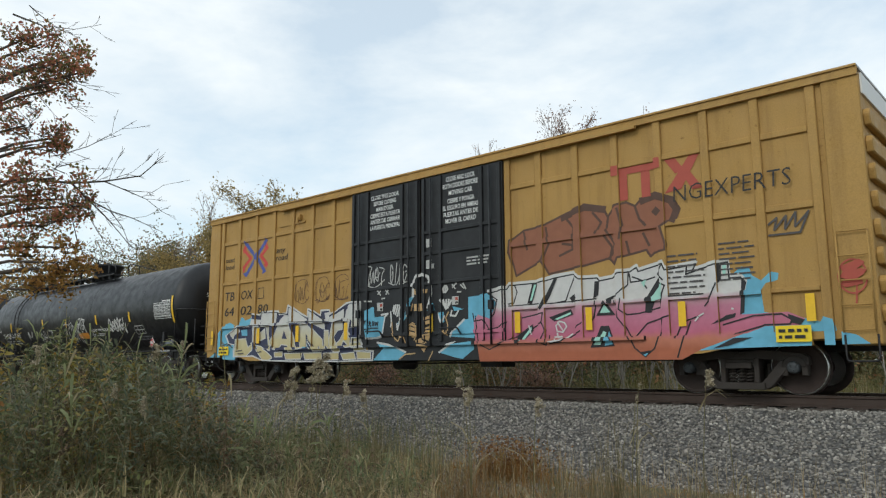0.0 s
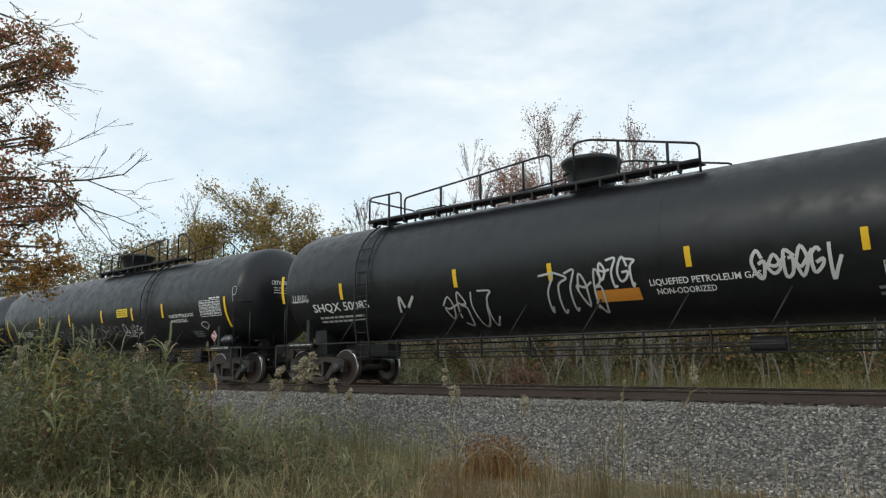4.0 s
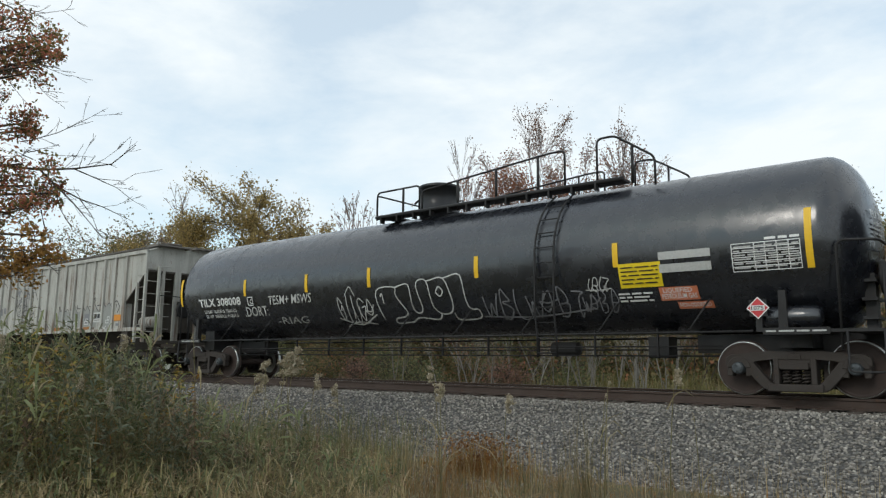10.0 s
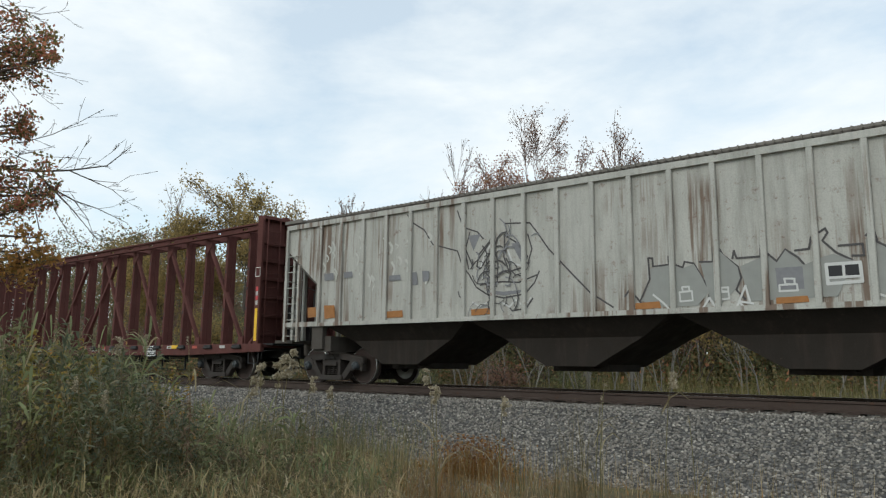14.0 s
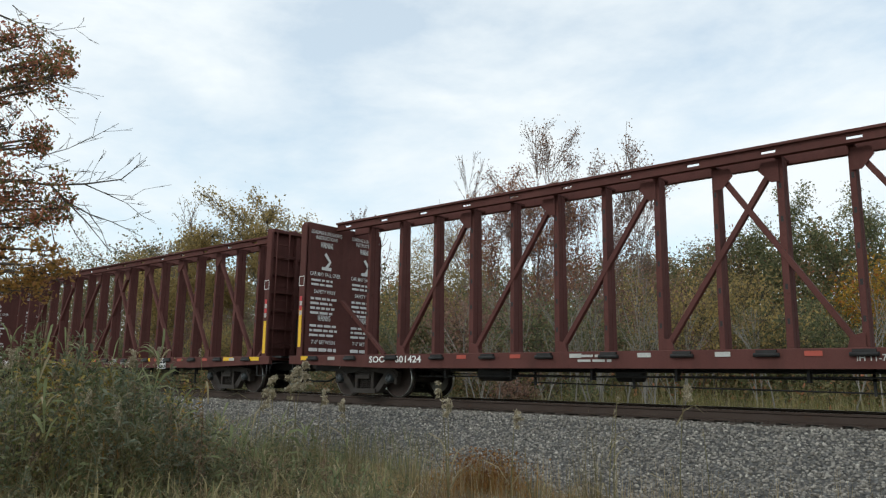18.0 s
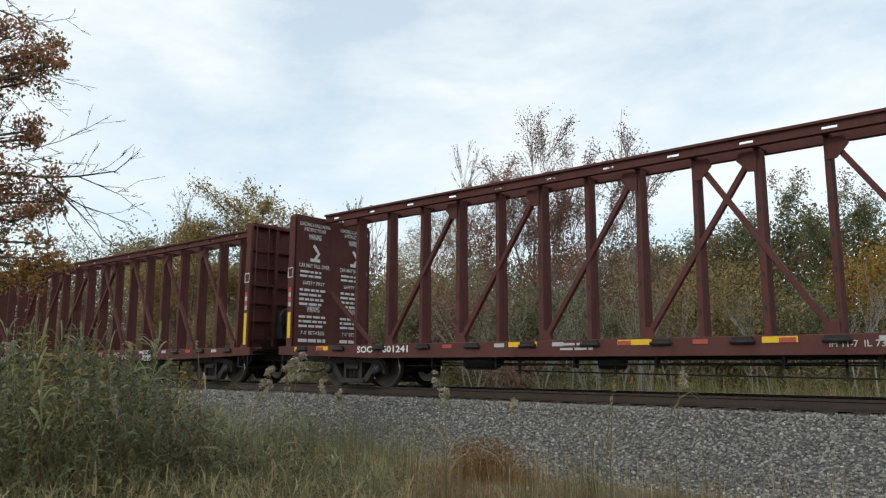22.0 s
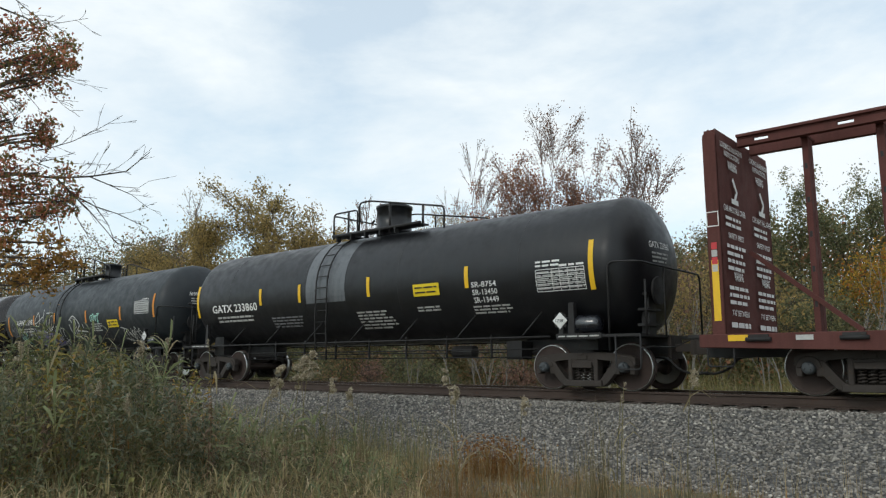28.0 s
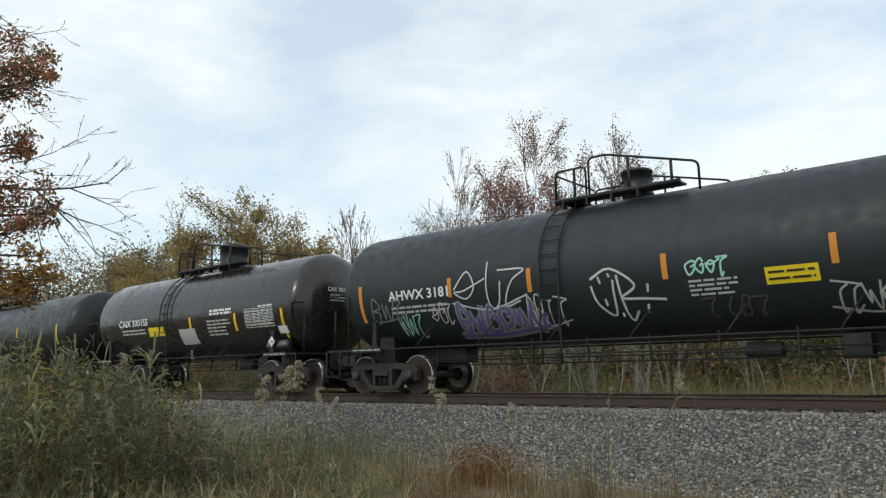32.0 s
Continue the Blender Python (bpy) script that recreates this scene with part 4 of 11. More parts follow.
def tank_3():
    car, tank, side = tank_car(-73.07, "glossy black tank car with outline graffiti and yellow strips", 9.72, 1.53, 4.13, 8.50, (9.95, 10.5), M["tank_gloss"],
                               0.0, (-1.35, 5.5), 4.07, [], [(-1.34, 0.1, 0.62, "loop"), (0.19, 4.17, 0.78, "slope_back"), (4.92, 6.15, 0.88, "slope")], bonnet=0.62)
    strips(tank, side, [(8.93, 2.05, 3.02), (5.58, 2.29, 2.75), (2.32, 2.3, 2.77), (-0.95, 2.28, 2.76), (-3.28, 2.28, 2.75), (-5.96, 2.3, 2.77), (-9.25, 2.13, 2.97)])
    patch_part(tank, "sign", 5.62, 6.45, 1.90, 2.34, M["sign_yellow"], side, label="yellow emergency notice")
    bars(tank, 5.67, 6.4, 1.94, 2.30, 5, M["black"], side, 0.02, fill=0.3, seed=5, full=True)
    patch_part(tank, "sticker", 6.42, 7.36, 2.36, 2.50, M["dull_white"], side, label="torn off-white sticker")
    patch_part(tank, "sticker", 6.42, 7.36, 2.13, 2.28, M["dull_white"], side, label="torn off-white sticker")
    patch_part(tank, "sticker", 6.34, 7.05, 1.65, 1.88, M["salmon"], side, label="faded pink product sticker")
    patch_part(tank, "sticker", 6.62, 7.26, 1.50, 1.62, M["salmon"], side, label="faded pink product sticker")
    text(tank, "LIQUEFIED", 6.42, 6.95, 1.78, 0.08, M["white"], side, off=0.026)
    text(tank, "PETROLEUM GAS", 6.38, 7.02, 1.68, 0.08, M["white"], side, off=0.026)
    text(tank, "NON-ODORIZED", 6.66, 7.22, 1.53, 0.07, M["white"], side, off=0.026)
    bars(tank, 5.53, 6.25, 1.64, 1.83, 3, M["white"], side, seed=3)
    data_table(tank, 7.72, 8.80, 2.06, 2.52, side, 6)
    placard(car, tank, 8.08, 1.44, 0.185, M["sign_red"], "1075")
    text(tank, "TILX 308008", -8.30, -6.2, 2.08, 0.22, M["white"], side)
    text(tank, "LD LMT  154700 LB  70200 KG", -8.12, -6.50, 1.88, 0.09, M["white"], side)
    text(tank, "LT WT  108300 LB  49100 KG", -8.12, -6.50, 1.74, 0.09, M["white"], side)
    spray_part(tank, [[(0, 0), (0.22, 0), (0.22, 0.22), (0, 0.22), (0, 0)]], 0.025, M["white"], side, x=-5.85, z=2.04, curve=False, name="plate_mark")
    text(tank, "C", -5.76, -5.64, 2.08, 0.12, M["white"], side)
    rnd = random.Random(21)
    text(tank, "TESM+ MSWS", -4.95, -3.15, 2.02, 0.24, M["spray_white"], side, "graffiti", 0.016, 0.25, "", 0.004)
    text(tank, ".DORT:", -6.15, -5.05, 1.74, 0.26, M["spray_white"], side, "graffiti", 0.016, 0.2, "", 0.006)
    text(tank, "-RIAG", -4.85, -3.55, 1.50, 0.18, M["dull_white"], side, "graffiti", 0.016, 0.3, "", -0.004)
    spray_part(tank, tag_scrawl(rnd, 1.25, 0.52, 5), 0.030, M["spray_white"], side, x=-2.25, z=1.52)
    spray_part(tank, [[(0, 0), (0.5, 0.1), (1.1, 0.04)], [(0.35, 0.75), (0.55, 0.95), (0.7, 0.72)]], 0.026, M["spray_white"], side, x=-2.2, z=1.38)
    # block letters drawn in outline, run together
    blk = [[(0.0, 0.10), (0.02, 0.86), (0.70, 0.93), (0.72, 0.70), (0.95, 0.30), (0.80, 0.16), (0.45, 0.12), (0.42, 0.0), (1.0, 0.02)], [(0.72, 0.92), (1.22, 0.96), (1.22, 0.34), (1.42, 0.24), (1.55, 0.42), (1.50, 0.99), (1.86, 1.02), (1.92, 0.36)],
           [(1.86, 1.02), (2.42, 1.06), (2.60, 0.52), (2.44, 0.22), (2.10, 0.20), (1.92, 0.36)], [(2.42, 1.06), (2.98, 1.10), (3.05, 0.34), (3.32, 0.26), (3.26, 0.06), (2.60, 0.04), (2.52, 0.20)], [(2.12, 0.72), (2.24, 0.62), (2.36, 0.74), (2.24, 0.86), (2.12, 0.72)],
           [(1.0, 0.02), (1.3, 0.12), (1.9, 0.06), (2.1, 0.18)], [(0.14, 0.70), (0.22, 0.78), (0.22, 0.52)]]
    spray_part(tank, blk, 0.030, M["spray_white"], side, x=-0.75, z=1.42, s=0.88)
    spray_part(tank, tag_scrawl(rnd, 2.5, 0.5, 7), 0.030, M["grey_spray"], side, x=2.35, z=1.46)
    spray_part(tank, tag_scrawl(rnd, 0.5, 0.2, 4), 0.020, M["dull_white"], side, x=4.9, z=1.9)
    spray_part(tank, tag_scrawl(rnd, 0.8, 0.35, 4), 0.023, M["grey_spray"], side, x=4.7, z=1.5)
    end_lettering(tank, "TILX 308008", 9.72, 1.53, 4.13, -0.62, 0.14, 2.92, 0.13)
    return car


def tank_g():
    car, tank, side = tank_car(-183.09, "clean black tank car with a pale band round its middle", 7.72, 1.47, 3.97, 6.55, (8.3, 8.6), M["tank_black"],
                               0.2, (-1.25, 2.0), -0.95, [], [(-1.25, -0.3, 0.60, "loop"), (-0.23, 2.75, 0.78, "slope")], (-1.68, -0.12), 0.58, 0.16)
    strips(tank, side, [(7.0, 1.95, 2.93), (3.89, 2.18, 2.66), (0.75, 2.17, 2.66), (-1.95, 2.17, 2.66), (-3.72, 2.18, 2.65), (-7.0, 1.95, 2.94)])
    patch_part(tank, "sign", 2.27, 3.08, 2.08, 2.36, M["sign_yellow"], side, label="yellow emergency notice")
    bars(tank, 2.33, 3.02, 2.11, 2.33, 2, M["black"], side, 0.02, fill=0.3, seed=5, full=True)
    for i, w in enumerate(("SR-8754", "SR-13450", "SR-13449")):
        text(tank, w, 4.02, 4.70, 2.18 - 0.165 * i, 0.115, M["white"], side)
    bars(tank, 3.95, 5.0, 1.60, 1.80, 3, M["dull_white"], side, seed=3)
    data_table(tank, 5.72, 6.85, 1.98, 2.42, side, 6)
    bars(tank, 5.72, 6.3, 2.46, 2.62, 2, M["white"], side, seed=31)
    placard(car, tank, 6.27, 1.37, 0.168, M["white"], "1738")
    text(tank, "GATX 233860", -6.2, -3.9, 2.06, 0.22, M["white"], side)
    bars(tank, -6.0, -4.2, 1.74, 1.96, 2, M["dull_white"], side, seed=9, full=True)
    bars(tank, 0.2, 1.5, 1.38, 1.84, 6, M["dull_white"], side, seed=19)
    bars(tank, 2.3, 3.1, 1.72, 1.86, 2, M["dull_white"], side, seed=29)
    bars(tank, -3.35, -1.9, 1.52, 1.84, 4, M["grey_spray"], side, seed=39)
    end_lettering(tank, "GATX 233860", 7.72, 1.47, 3.97, -0.62, 0.14, 2.80, 0.13, 0.16)
    return car


def tank_a():
    car, tank, side = tank_car(-199.49, "faded dark grey tank car with white, purple and mint graffiti", 7.45, 1.47, 3.98, 6.0, (8.2, 8.1), M["tank_grey"],
                               0.33, (-1.1, 1.6), -0.97, [], [(-1.09, -0.38, 0.62, "loop"), (-0.31, 1.95, 0.78, "slope")], None, 0.38)
    strips(tank, side, [(6.57, 2.1, 2.9), (4.17, 2.09, 2.57), (1.4, 2.09, 2.55), (-1.48, 2.09, 2.58), (-3.57, 2.14, 2.57), (-6.38, 1.72, 2.6)], M["orange"])
    text(tank, "AHWX 3181", -5.45, -3.62, 2.18, 0.22, M["white"], side)
    bars(tank, -5.4, -3.7, 1.85, 2.06, 2, M["dull_white"], side, seed=9, full=True)
    rnd = random.Random(5)
    spray_part(tank, tag_scrawl(rnd, 1.8, 0.72, 3), 0.036, M["spray_white"], side, x=-3.45, z=1.95)
    for wd, mt, of in ((0.15, M["silver_spray"], 0.012), (0.065, M["purple"], 0.02)):
        spray_part(tank, tag_scrawl(random.Random(7), 2.2, 0.52, 6), wd, mt, side, of, x=-3.55, z=1.36)
    spray_part(tank, tag_scrawl(rnd, 0.95, 0.55, 4), 0.030, M["spray_white"], side, x=-1.7, z=1.42)
    spray_part(tank, tag_scrawl(rnd, 1.0, 0.45, 3), 0.033, M["grey_spray"], side, x=-6.1, z=1.75)
    spray_part(tank, tag_scrawl(rnd, 0.6, 0.4, 3), 0.026, M["spray_white"], side, x=-4.2, z=1.6)
    hand_tag = [[(0.0, 0.75), (0.1, 0.35), (0.45, 0.1), (0.55, 0.85)], [(0.2, 0.95), (0.3, 0.3)], [(0.45, 1.0), (0.6, 0.05)], [(0.65, 0.95), (0.75, 0.0), (1.0, 0.15)],
                [(0.0, 0.9), (0.5, 1.1), (1.05, 0.7), (0.7, 0.45), (1.2, 0.4), (1.7, 0.35)], [(1.35, 0.7), (1.2, 0.1)]]
    spray_part(tank, hand_tag, 0.045, M["spray_white"], side, x=-0.1, z=1.45, s=0.85)
    spray_part(tank, tag_scrawl(rnd, 0.75, 0.28, 4), 0.036, M["mint"], side, x=1.77, z=2.12)
    bars(tank, 1.8, 2.7, 1.74, 2.05, 4, M["dull_white"], side, seed=3)
    patch_part(tank, "sign", 3.1, 3.92, 1.85, 2.13, M["sign_yellow"], side, label="yellow emergency notice")
    bars(tank, 3.15, 3.86, 1.88, 2.1, 2, M["black"], side, 0.02, fill=0.3, seed=5, full=True)
    spray_part(tank, tag_scrawl(rnd, 1.3, 0.4, 6), 0.033, M["dull_white"], side, x=4.05, z=1.4)
    spray_part(tank, tag_scrawl(rnd, 1.1, 0.3, 4), 0.033, M["charcoal"], side, x=2.0, z=1.4)
    spray_part(tank, tag_scrawl(rnd, 0.7, 0.5, 3), 0.030, M["mint"], side, x=-5.3, z=1.35)
    data_table(tank, 5.25, 6.25, 2.26, 2.70, side, 6)
    placard(car, tank, 6.05, 1.47, 0.168, M["white"], "2312")
    end_lettering(tank, "AHWX 3181", 7.45, 1.47, 3.98, -0.62, 0.06, 2.85, 0.13)
    return car


def tank_c():
    car, tank, side = tank_car(-213.93, "short black tank car with white stencils", 5.95, 1.48, 3.90, 4.6, (6.9, 6.25), M["tank_shine"],
                               0.6, (-1.2, 2.4), -0.9, [], [(-1.18, -0.4, 0.60, "loop"), (-0.31, 3.3, 0.78, "slope")], None, 0.55)
    strips(tank, side, [(4.98, 1.5, 2.3), (2.83, 1.78, 2.29), (0.5, 1.76, 2.3)])
    text(tank, "CAIX 300155", -3.88, -2.0, 2.18, 0.22, M["white"], side)
    bars(tank, -3.7, -2.2, 1.88, 2.1, 2, M["dull_white"], side, seed=9, full=True)
    patch_part(tank, "sign", -2.0, -1.05, 1.80, 2.09, M["sign_yellow"], side, label="yellow emergency notice")
    patch_part(tank, "sticker", -0.2, 0.7, 1.48, 1.96, M["dull_white"], side, label="white notice sticker")
    bars(tank, 1.58, 2.7, 2.28, 2.47, 2, M["white"], side, seed=13, full=True, fill=0.7)
    bars(tank, 1.4, 2.6, 1.67, 2.17, 5, M["dull_white"], side, seed=3)
    data_table(tank, 3.33, 4.6, 1.84, 2.36, side, 6)
    patch_part(tank, "sticker", 4.72, 5.1, 1.62, 1.82, M["white"], side, label="white notice sticker")
    placard(car, tank, 4.58, 1.40, 0.151, M["white"], "1738")
    end_lettering(tank, "CAIX 300155", 5.95, 1.48, 3.90, -0.60, 0.10, 2.75, 0.12)
    return car


def tank_last():
    car, tank, side = tank_car(-229.73, "black tank car at the tail of the visible train", 8.45, 1.48, 3.90, 7.0, (8.7, 8.7), M["tank_black"],
                               0.1, (-1.8, 1.8), -1.6, [], [(-1.8, -0.8, 0.6, "loop"), (-0.7, 1.8, 0.78, "slope")], None, 0.5)
    strips(tank, side, [(6.95, 1.8, 2.6), (3.2, 2.2, 2.65), (-0.4, 2.2, 2.65), (-4, 2.2, 2.65)])
    patch_part(tank, "sign", -1.6, -0.7, 2.0, 2.3, M["sign_yellow"], side, label="yellow emergency notice")
    return car


# ---- painted letters and drawings on the car sides (x along the car, z up) ----

def block_letters(fill, line):
    fill("cyan", 0.008, [(-9.24, 0.77), (-8.77, 0.96), (-8.74, 1.54), (-8.54, 1.67), (-8.42, 1.80), (-8.17, 1.85), (-7.97, 1.78), (-7.77, 1.69), (-7.67, 1.77), (-7.58, 1.97), (-7.48, 1.98), (-7.35, 1.88), (-7.12, 1.92), (-7.01, 1.99), (-6.97, 1.73), (-7.75, 0.71)])
    fill("spray_white", 0.011, [(-8.41, 1.46), (-7.73, 1.73), (-7.10, 1.71), (-7.01, 2.09), (-6.61, 2.03), (-6.54, 2.12), (-5.69, 2.10), (-5.64, 2.01), (-5.34, 2.02), (-5.29, 2.23), (-5.18, 2.24), (-4.64, 1.97), (-4.40, 1.88), (-4.38, 2.08), (-4.25, 2.08), (-3.84, 1.89), (-3.81, 2.02), (-3.38, 2.01), (-3.32, 1.90), (-2.84, 2.12), (-2.75, 2.16), (-2.07, 2.14), (-2.08, 1.20), (-1.90, 0.91), (-1.63, 0.90), (-1.66, 0.64), (-2.93, 0.62), (-4.65, 0.63), (-6.31, 0.67), (-6.81, 0.80), (-7.83, 0.79), (-7.86, 1.16), (-8.20, 1.17)])
    fill("navy", 0.015, [(-8.33, 1.46), (-7.69, 1.69), (-7.04, 1.67), (-6.96, 2.03), (-6.57, 1.98), (-6.50, 2.07), (-5.72, 2.05), (-5.67, 1.96), (-5.29, 1.96), (-5.25, 2.18), (-5.20, 2.19), (-4.64, 1.92), (-4.35, 1.82), (-4.34, 2.03), (-4.26, 2.04), (-3.79, 1.83), (-3.76, 1.97), (-3.42, 1.97), (-3.38, 1.84), (-2.82, 2.08), (-2.72, 2.11), (-2.11, 2.10), (-2.12, 1.20), (-1.95, 0.89), (-1.68, 0.86), (-1.70, 0.67), (-2.93, 0.65), (-4.65, 0.67), (-6.31, 0.70), (-6.78, 0.84), (-7.75, 0.83), (-7.80, 1.18), (-8.16, 1.22)])
    fill("letter_cream", 0.020, [(-8.16, 1.52), (-7.67, 1.67), (-7.61, 1.56), (-7.96, 1.35)])
    fill("letter_cream", 0.020, [(-7.76, 1.33), (-7.28, 1.34), (-7.20, 1.17), (-7.15, 1.08), (-7.00, 1.15), (-6.87, 1.21), (-6.85, 0.98), (-7.14, 0.82), (-7.75, 0.83)])
    fill("letter_cream", 0.020, [(-7.01, 1.90), (-6.54, 1.85), (-6.59, 1.71), (-6.97, 1.71)])
    fill("letter_cream", 0.020, [(-6.86, 1.69), (-6.57, 1.69), (-6.60, 1.46), (-6.32, 1.60), (-6.28, 1.32), (-6.78, 1.21), (-6.85, 1.24)])
    fill("letter_cream", 0.020, [(-6.50, 2.04), (-5.76, 2.01), (-5.82, 1.66), (-6.10, 1.67), (-5.95, 0.96), (-6.09, 0.99), (-6.27, 1.63), (-6.53, 1.71)])
    fill("letter_cream", 0.020, [(-6.78, 1.14), (-6.49, 1.09), (-6.02, 0.89), (-5.83, 0.76), (-6.02, 0.69), (-6.31, 0.70), (-6.60, 0.95)])
    fill("letter_cream", 0.020, [(-5.69, 1.67), (-5.60, 1.81), (-5.39, 1.94), (-5.21, 1.92), (-5.12, 1.64), (-4.92, 1.27), (-4.89, 1.10), (-4.80, 0.96), (-5.10, 0.91), (-5.18, 1.09), (-5.52, 1.12), (-5.68, 0.98), (-5.85, 1.01), (-6.01, 1.18), (-5.89, 1.37)])
    fill("letter_cream", 0.020, [(-5.13, 2.13), (-4.52, 1.84), (-4.38, 1.77), (-4.39, 1.70), (-5.13, 1.72)])
    fill("letter_cream", 0.020, [(-4.72, 1.66), (-4.36, 1.67), (-3.70, 1.22), (-3.67, 0.92), (-4.02, 0.92), (-4.34, 1.25), (-4.37, 1.01), (-4.65, 0.97), (-4.74, 1.38)])
    fill("letter_cream", 0.020, [(-4.25, 2.00), (-3.82, 1.77), (-3.65, 1.72), (-3.62, 1.49), (-3.71, 1.51), (-4.22, 1.69)])
    fill("letter_cream", 0.020, [(-3.63, 1.46), (-3.46, 1.45), (-3.40, 0.98), (-3.63, 0.92)])
    fill("letter_cream", 0.020, [(-3.62, 1.91), (-3.42, 1.92), (-3.42, 1.77), (-3.57, 1.74)])
    fill("letter_cream", 0.020, [(-3.54, 1.71), (-2.86, 1.97), (-2.84, 1.73), (-3.26, 1.67)])
    fill("letter_cream", 0.020, [(-3.24, 1.66), (-2.90, 1.66), (-2.89, 1.46), (-3.08, 1.44), (-3.25, 1.26), (-3.11, 1.08), (-3.17, 0.88), (-3.35, 1.04), (-3.37, 1.21)])
    fill("letter_cream", 0.020, [(-2.80, 1.73), (-2.74, 1.94), (-2.58, 2.07), (-2.12, 2.07), (-2.14, 1.51), (-2.44, 1.48), (-2.47, 1.71), (-2.57, 1.63), (-2.62, 1.39), (-2.45, 1.22), (-2.40, 1.00), (-2.60, 0.98), (-2.84, 1.16), (-2.91, 1.08), (-2.91, 0.88), (-3.16, 0.88), (-3.18, 1.07), (-2.99, 1.19), (-2.76, 1.51)])
    fill("letter_cream", 0.020, [(-5.73, 0.91), (-5.35, 0.92), (-5.35, 0.78), (-5.72, 0.78)])
    fill("letter_cream", 0.020, [(-5.27, 0.87), (-4.45, 0.88), (-4.52, 0.71), (-5.19, 0.71)])
    fill("letter_cream", 0.020, [(-4.40, 0.87), (-3.64, 0.87), (-3.62, 0.70), (-4.34, 0.70)])
    fill("letter_cream", 0.020, [(-3.57, 0.85), (-2.95, 0.86), (-2.93, 0.68), (-3.34, 0.68)])
    fill("letter_cream", 0.020, [(-2.86, 0.83), (-2.36, 0.86), (-2.28, 0.69), (-2.77, 0.68)])
    fill("letter_cream", 0.020, [(-2.25, 0.88), (-1.73, 0.85), (-1.73, 0.69), (-2.23, 0.69)])
    fill("letter_cream", 0.020, [(-2.36, 1.22), (-2.12, 1.21), (-2.09, 1.13), (-2.37, 1.12)])
    fill("letter_cream", 0.020, [(-2.46, 1.09), (-2.07, 1.11), (-2.02, 1.02), (-2.43, 1.00)])
    fill("letter_cream", 0.020, [(-2.38, 0.97), (-2.00, 0.99), (-1.95, 0.91), (-2.35, 0.89)])
    fill("navy", 0.025, [(-5.50, 1.29), (-5.41, 1.52), (-5.26, 1.27)])
    fill("navy", 0.025, [(-4.42, 1.40), (-3.99, 0.98), (-4.40, 0.98)])
    fill("navy", 0.025, [(-2.45, 1.71), (-2.36, 1.65), (-2.39, 1.49), (-2.47, 1.49)])
    fill("cyan", 0.029, [(-4.36, 1.18), (-4.22, 1.01), (-4.37, 1.00)])
    fill("cyan", 0.029, [(-7.53, 1.60), (-7.23, 1.61), (-7.19, 1.42), (-7.49, 1.43)])
    line("spray_white", 0.025, 0.028, [(-8.16, 1.52), (-7.67, 1.67), (-7.61, 1.56), (-7.96, 1.35)], True)
    line("spray_white", 0.025, 0.028, [(-7.76, 1.33), (-7.28, 1.34), (-7.20, 1.17), (-7.15, 1.08), (-7.00, 1.15), (-6.87, 1.21), (-6.85, 0.98), (-7.14, 0.82), (-7.75, 0.83)], True)
    line("spray_white", 0.025, 0.028, [(-7.01, 1.90), (-6.54, 1.85), (-6.59, 1.71), (-6.97, 1.71)], True)
    line("spray_white", 0.025, 0.028, [(-6.86, 1.69), (-6.57, 1.69), (-6.60, 1.46), (-6.32, 1.60), (-6.28, 1.32), (-6.78, 1.21), (-6.85, 1.24)], True)
    line("spray_white", 0.025, 0.028, [(-6.50, 2.04), (-5.76, 2.01), (-5.82, 1.66), (-6.10, 1.67), (-5.95, 0.96), (-6.09, 0.99), (-6.27, 1.63), (-6.53, 1.71)], True)
    line("spray_white", 0.025, 0.028, [(-6.78, 1.14), (-6.49, 1.09), (-6.02, 0.89), (-5.83, 0.76), (-6.02, 0.69), (-6.31, 0.70), (-6.60, 0.95)], True)
    line("spray_white", 0.025, 0.028, [(-5.69, 1.67), (-5.60, 1.81), (-5.39, 1.94), (-5.21, 1.92), (-5.12, 1.64), (-4.92, 1.27), (-4.89, 1.10), (-4.80, 0.96), (-5.10, 0.91), (-5.18, 1.09), (-5.52, 1.12), (-5.68, 0.98), (-5.85, 1.01), (-6.01, 1.18), (-5.89, 1.37)], True)
    line("spray_white", 0.025, 0.028, [(-5.13, 2.13), (-4.52, 1.84), (-4.38, 1.77), (-4.39, 1.70), (-5.13, 1.72)], True)
    line("spray_white", 0.025, 0.028, [(-4.72, 1.66), (-4.36, 1.67), (-3.70, 1.22), (-3.67, 0.92), (-4.02, 0.92), (-4.34, 1.25), (-4.37, 1.01), (-4.65, 0.97), (-4.74, 1.38)], True)
    line("spray_white", 0.025, 0.028, [(-4.25, 2.00), (-3.82, 1.77), (-3.65, 1.72), (-3.62, 1.49), (-3.71, 1.51), (-4.22, 1.69)], True)
    line("spray_white", 0.025, 0.028, [(-3.63, 1.46), (-3.46, 1.45), (-3.40, 0.98), (-3.63, 0.92)], True)
    line("spray_white", 0.025, 0.028, [(-3.62, 1.91), (-3.42, 1.92), (-3.42, 1.77), (-3.57, 1.74)], True)
    line("spray_white", 0.025, 0.028, [(-3.54, 1.71), (-2.86, 1.97), (-2.84, 1.73), (-3.26, 1.67)], True)
    line("spray_white", 0.025, 0.028, [(-3.24, 1.66), (-2.90, 1.66), (-2.89, 1.46), (-3.08, 1.44), (-3.25, 1.26), (-3.11, 1.08), (-3.17, 0.88), (-3.35, 1.04), (-3.37, 1.21)], True)
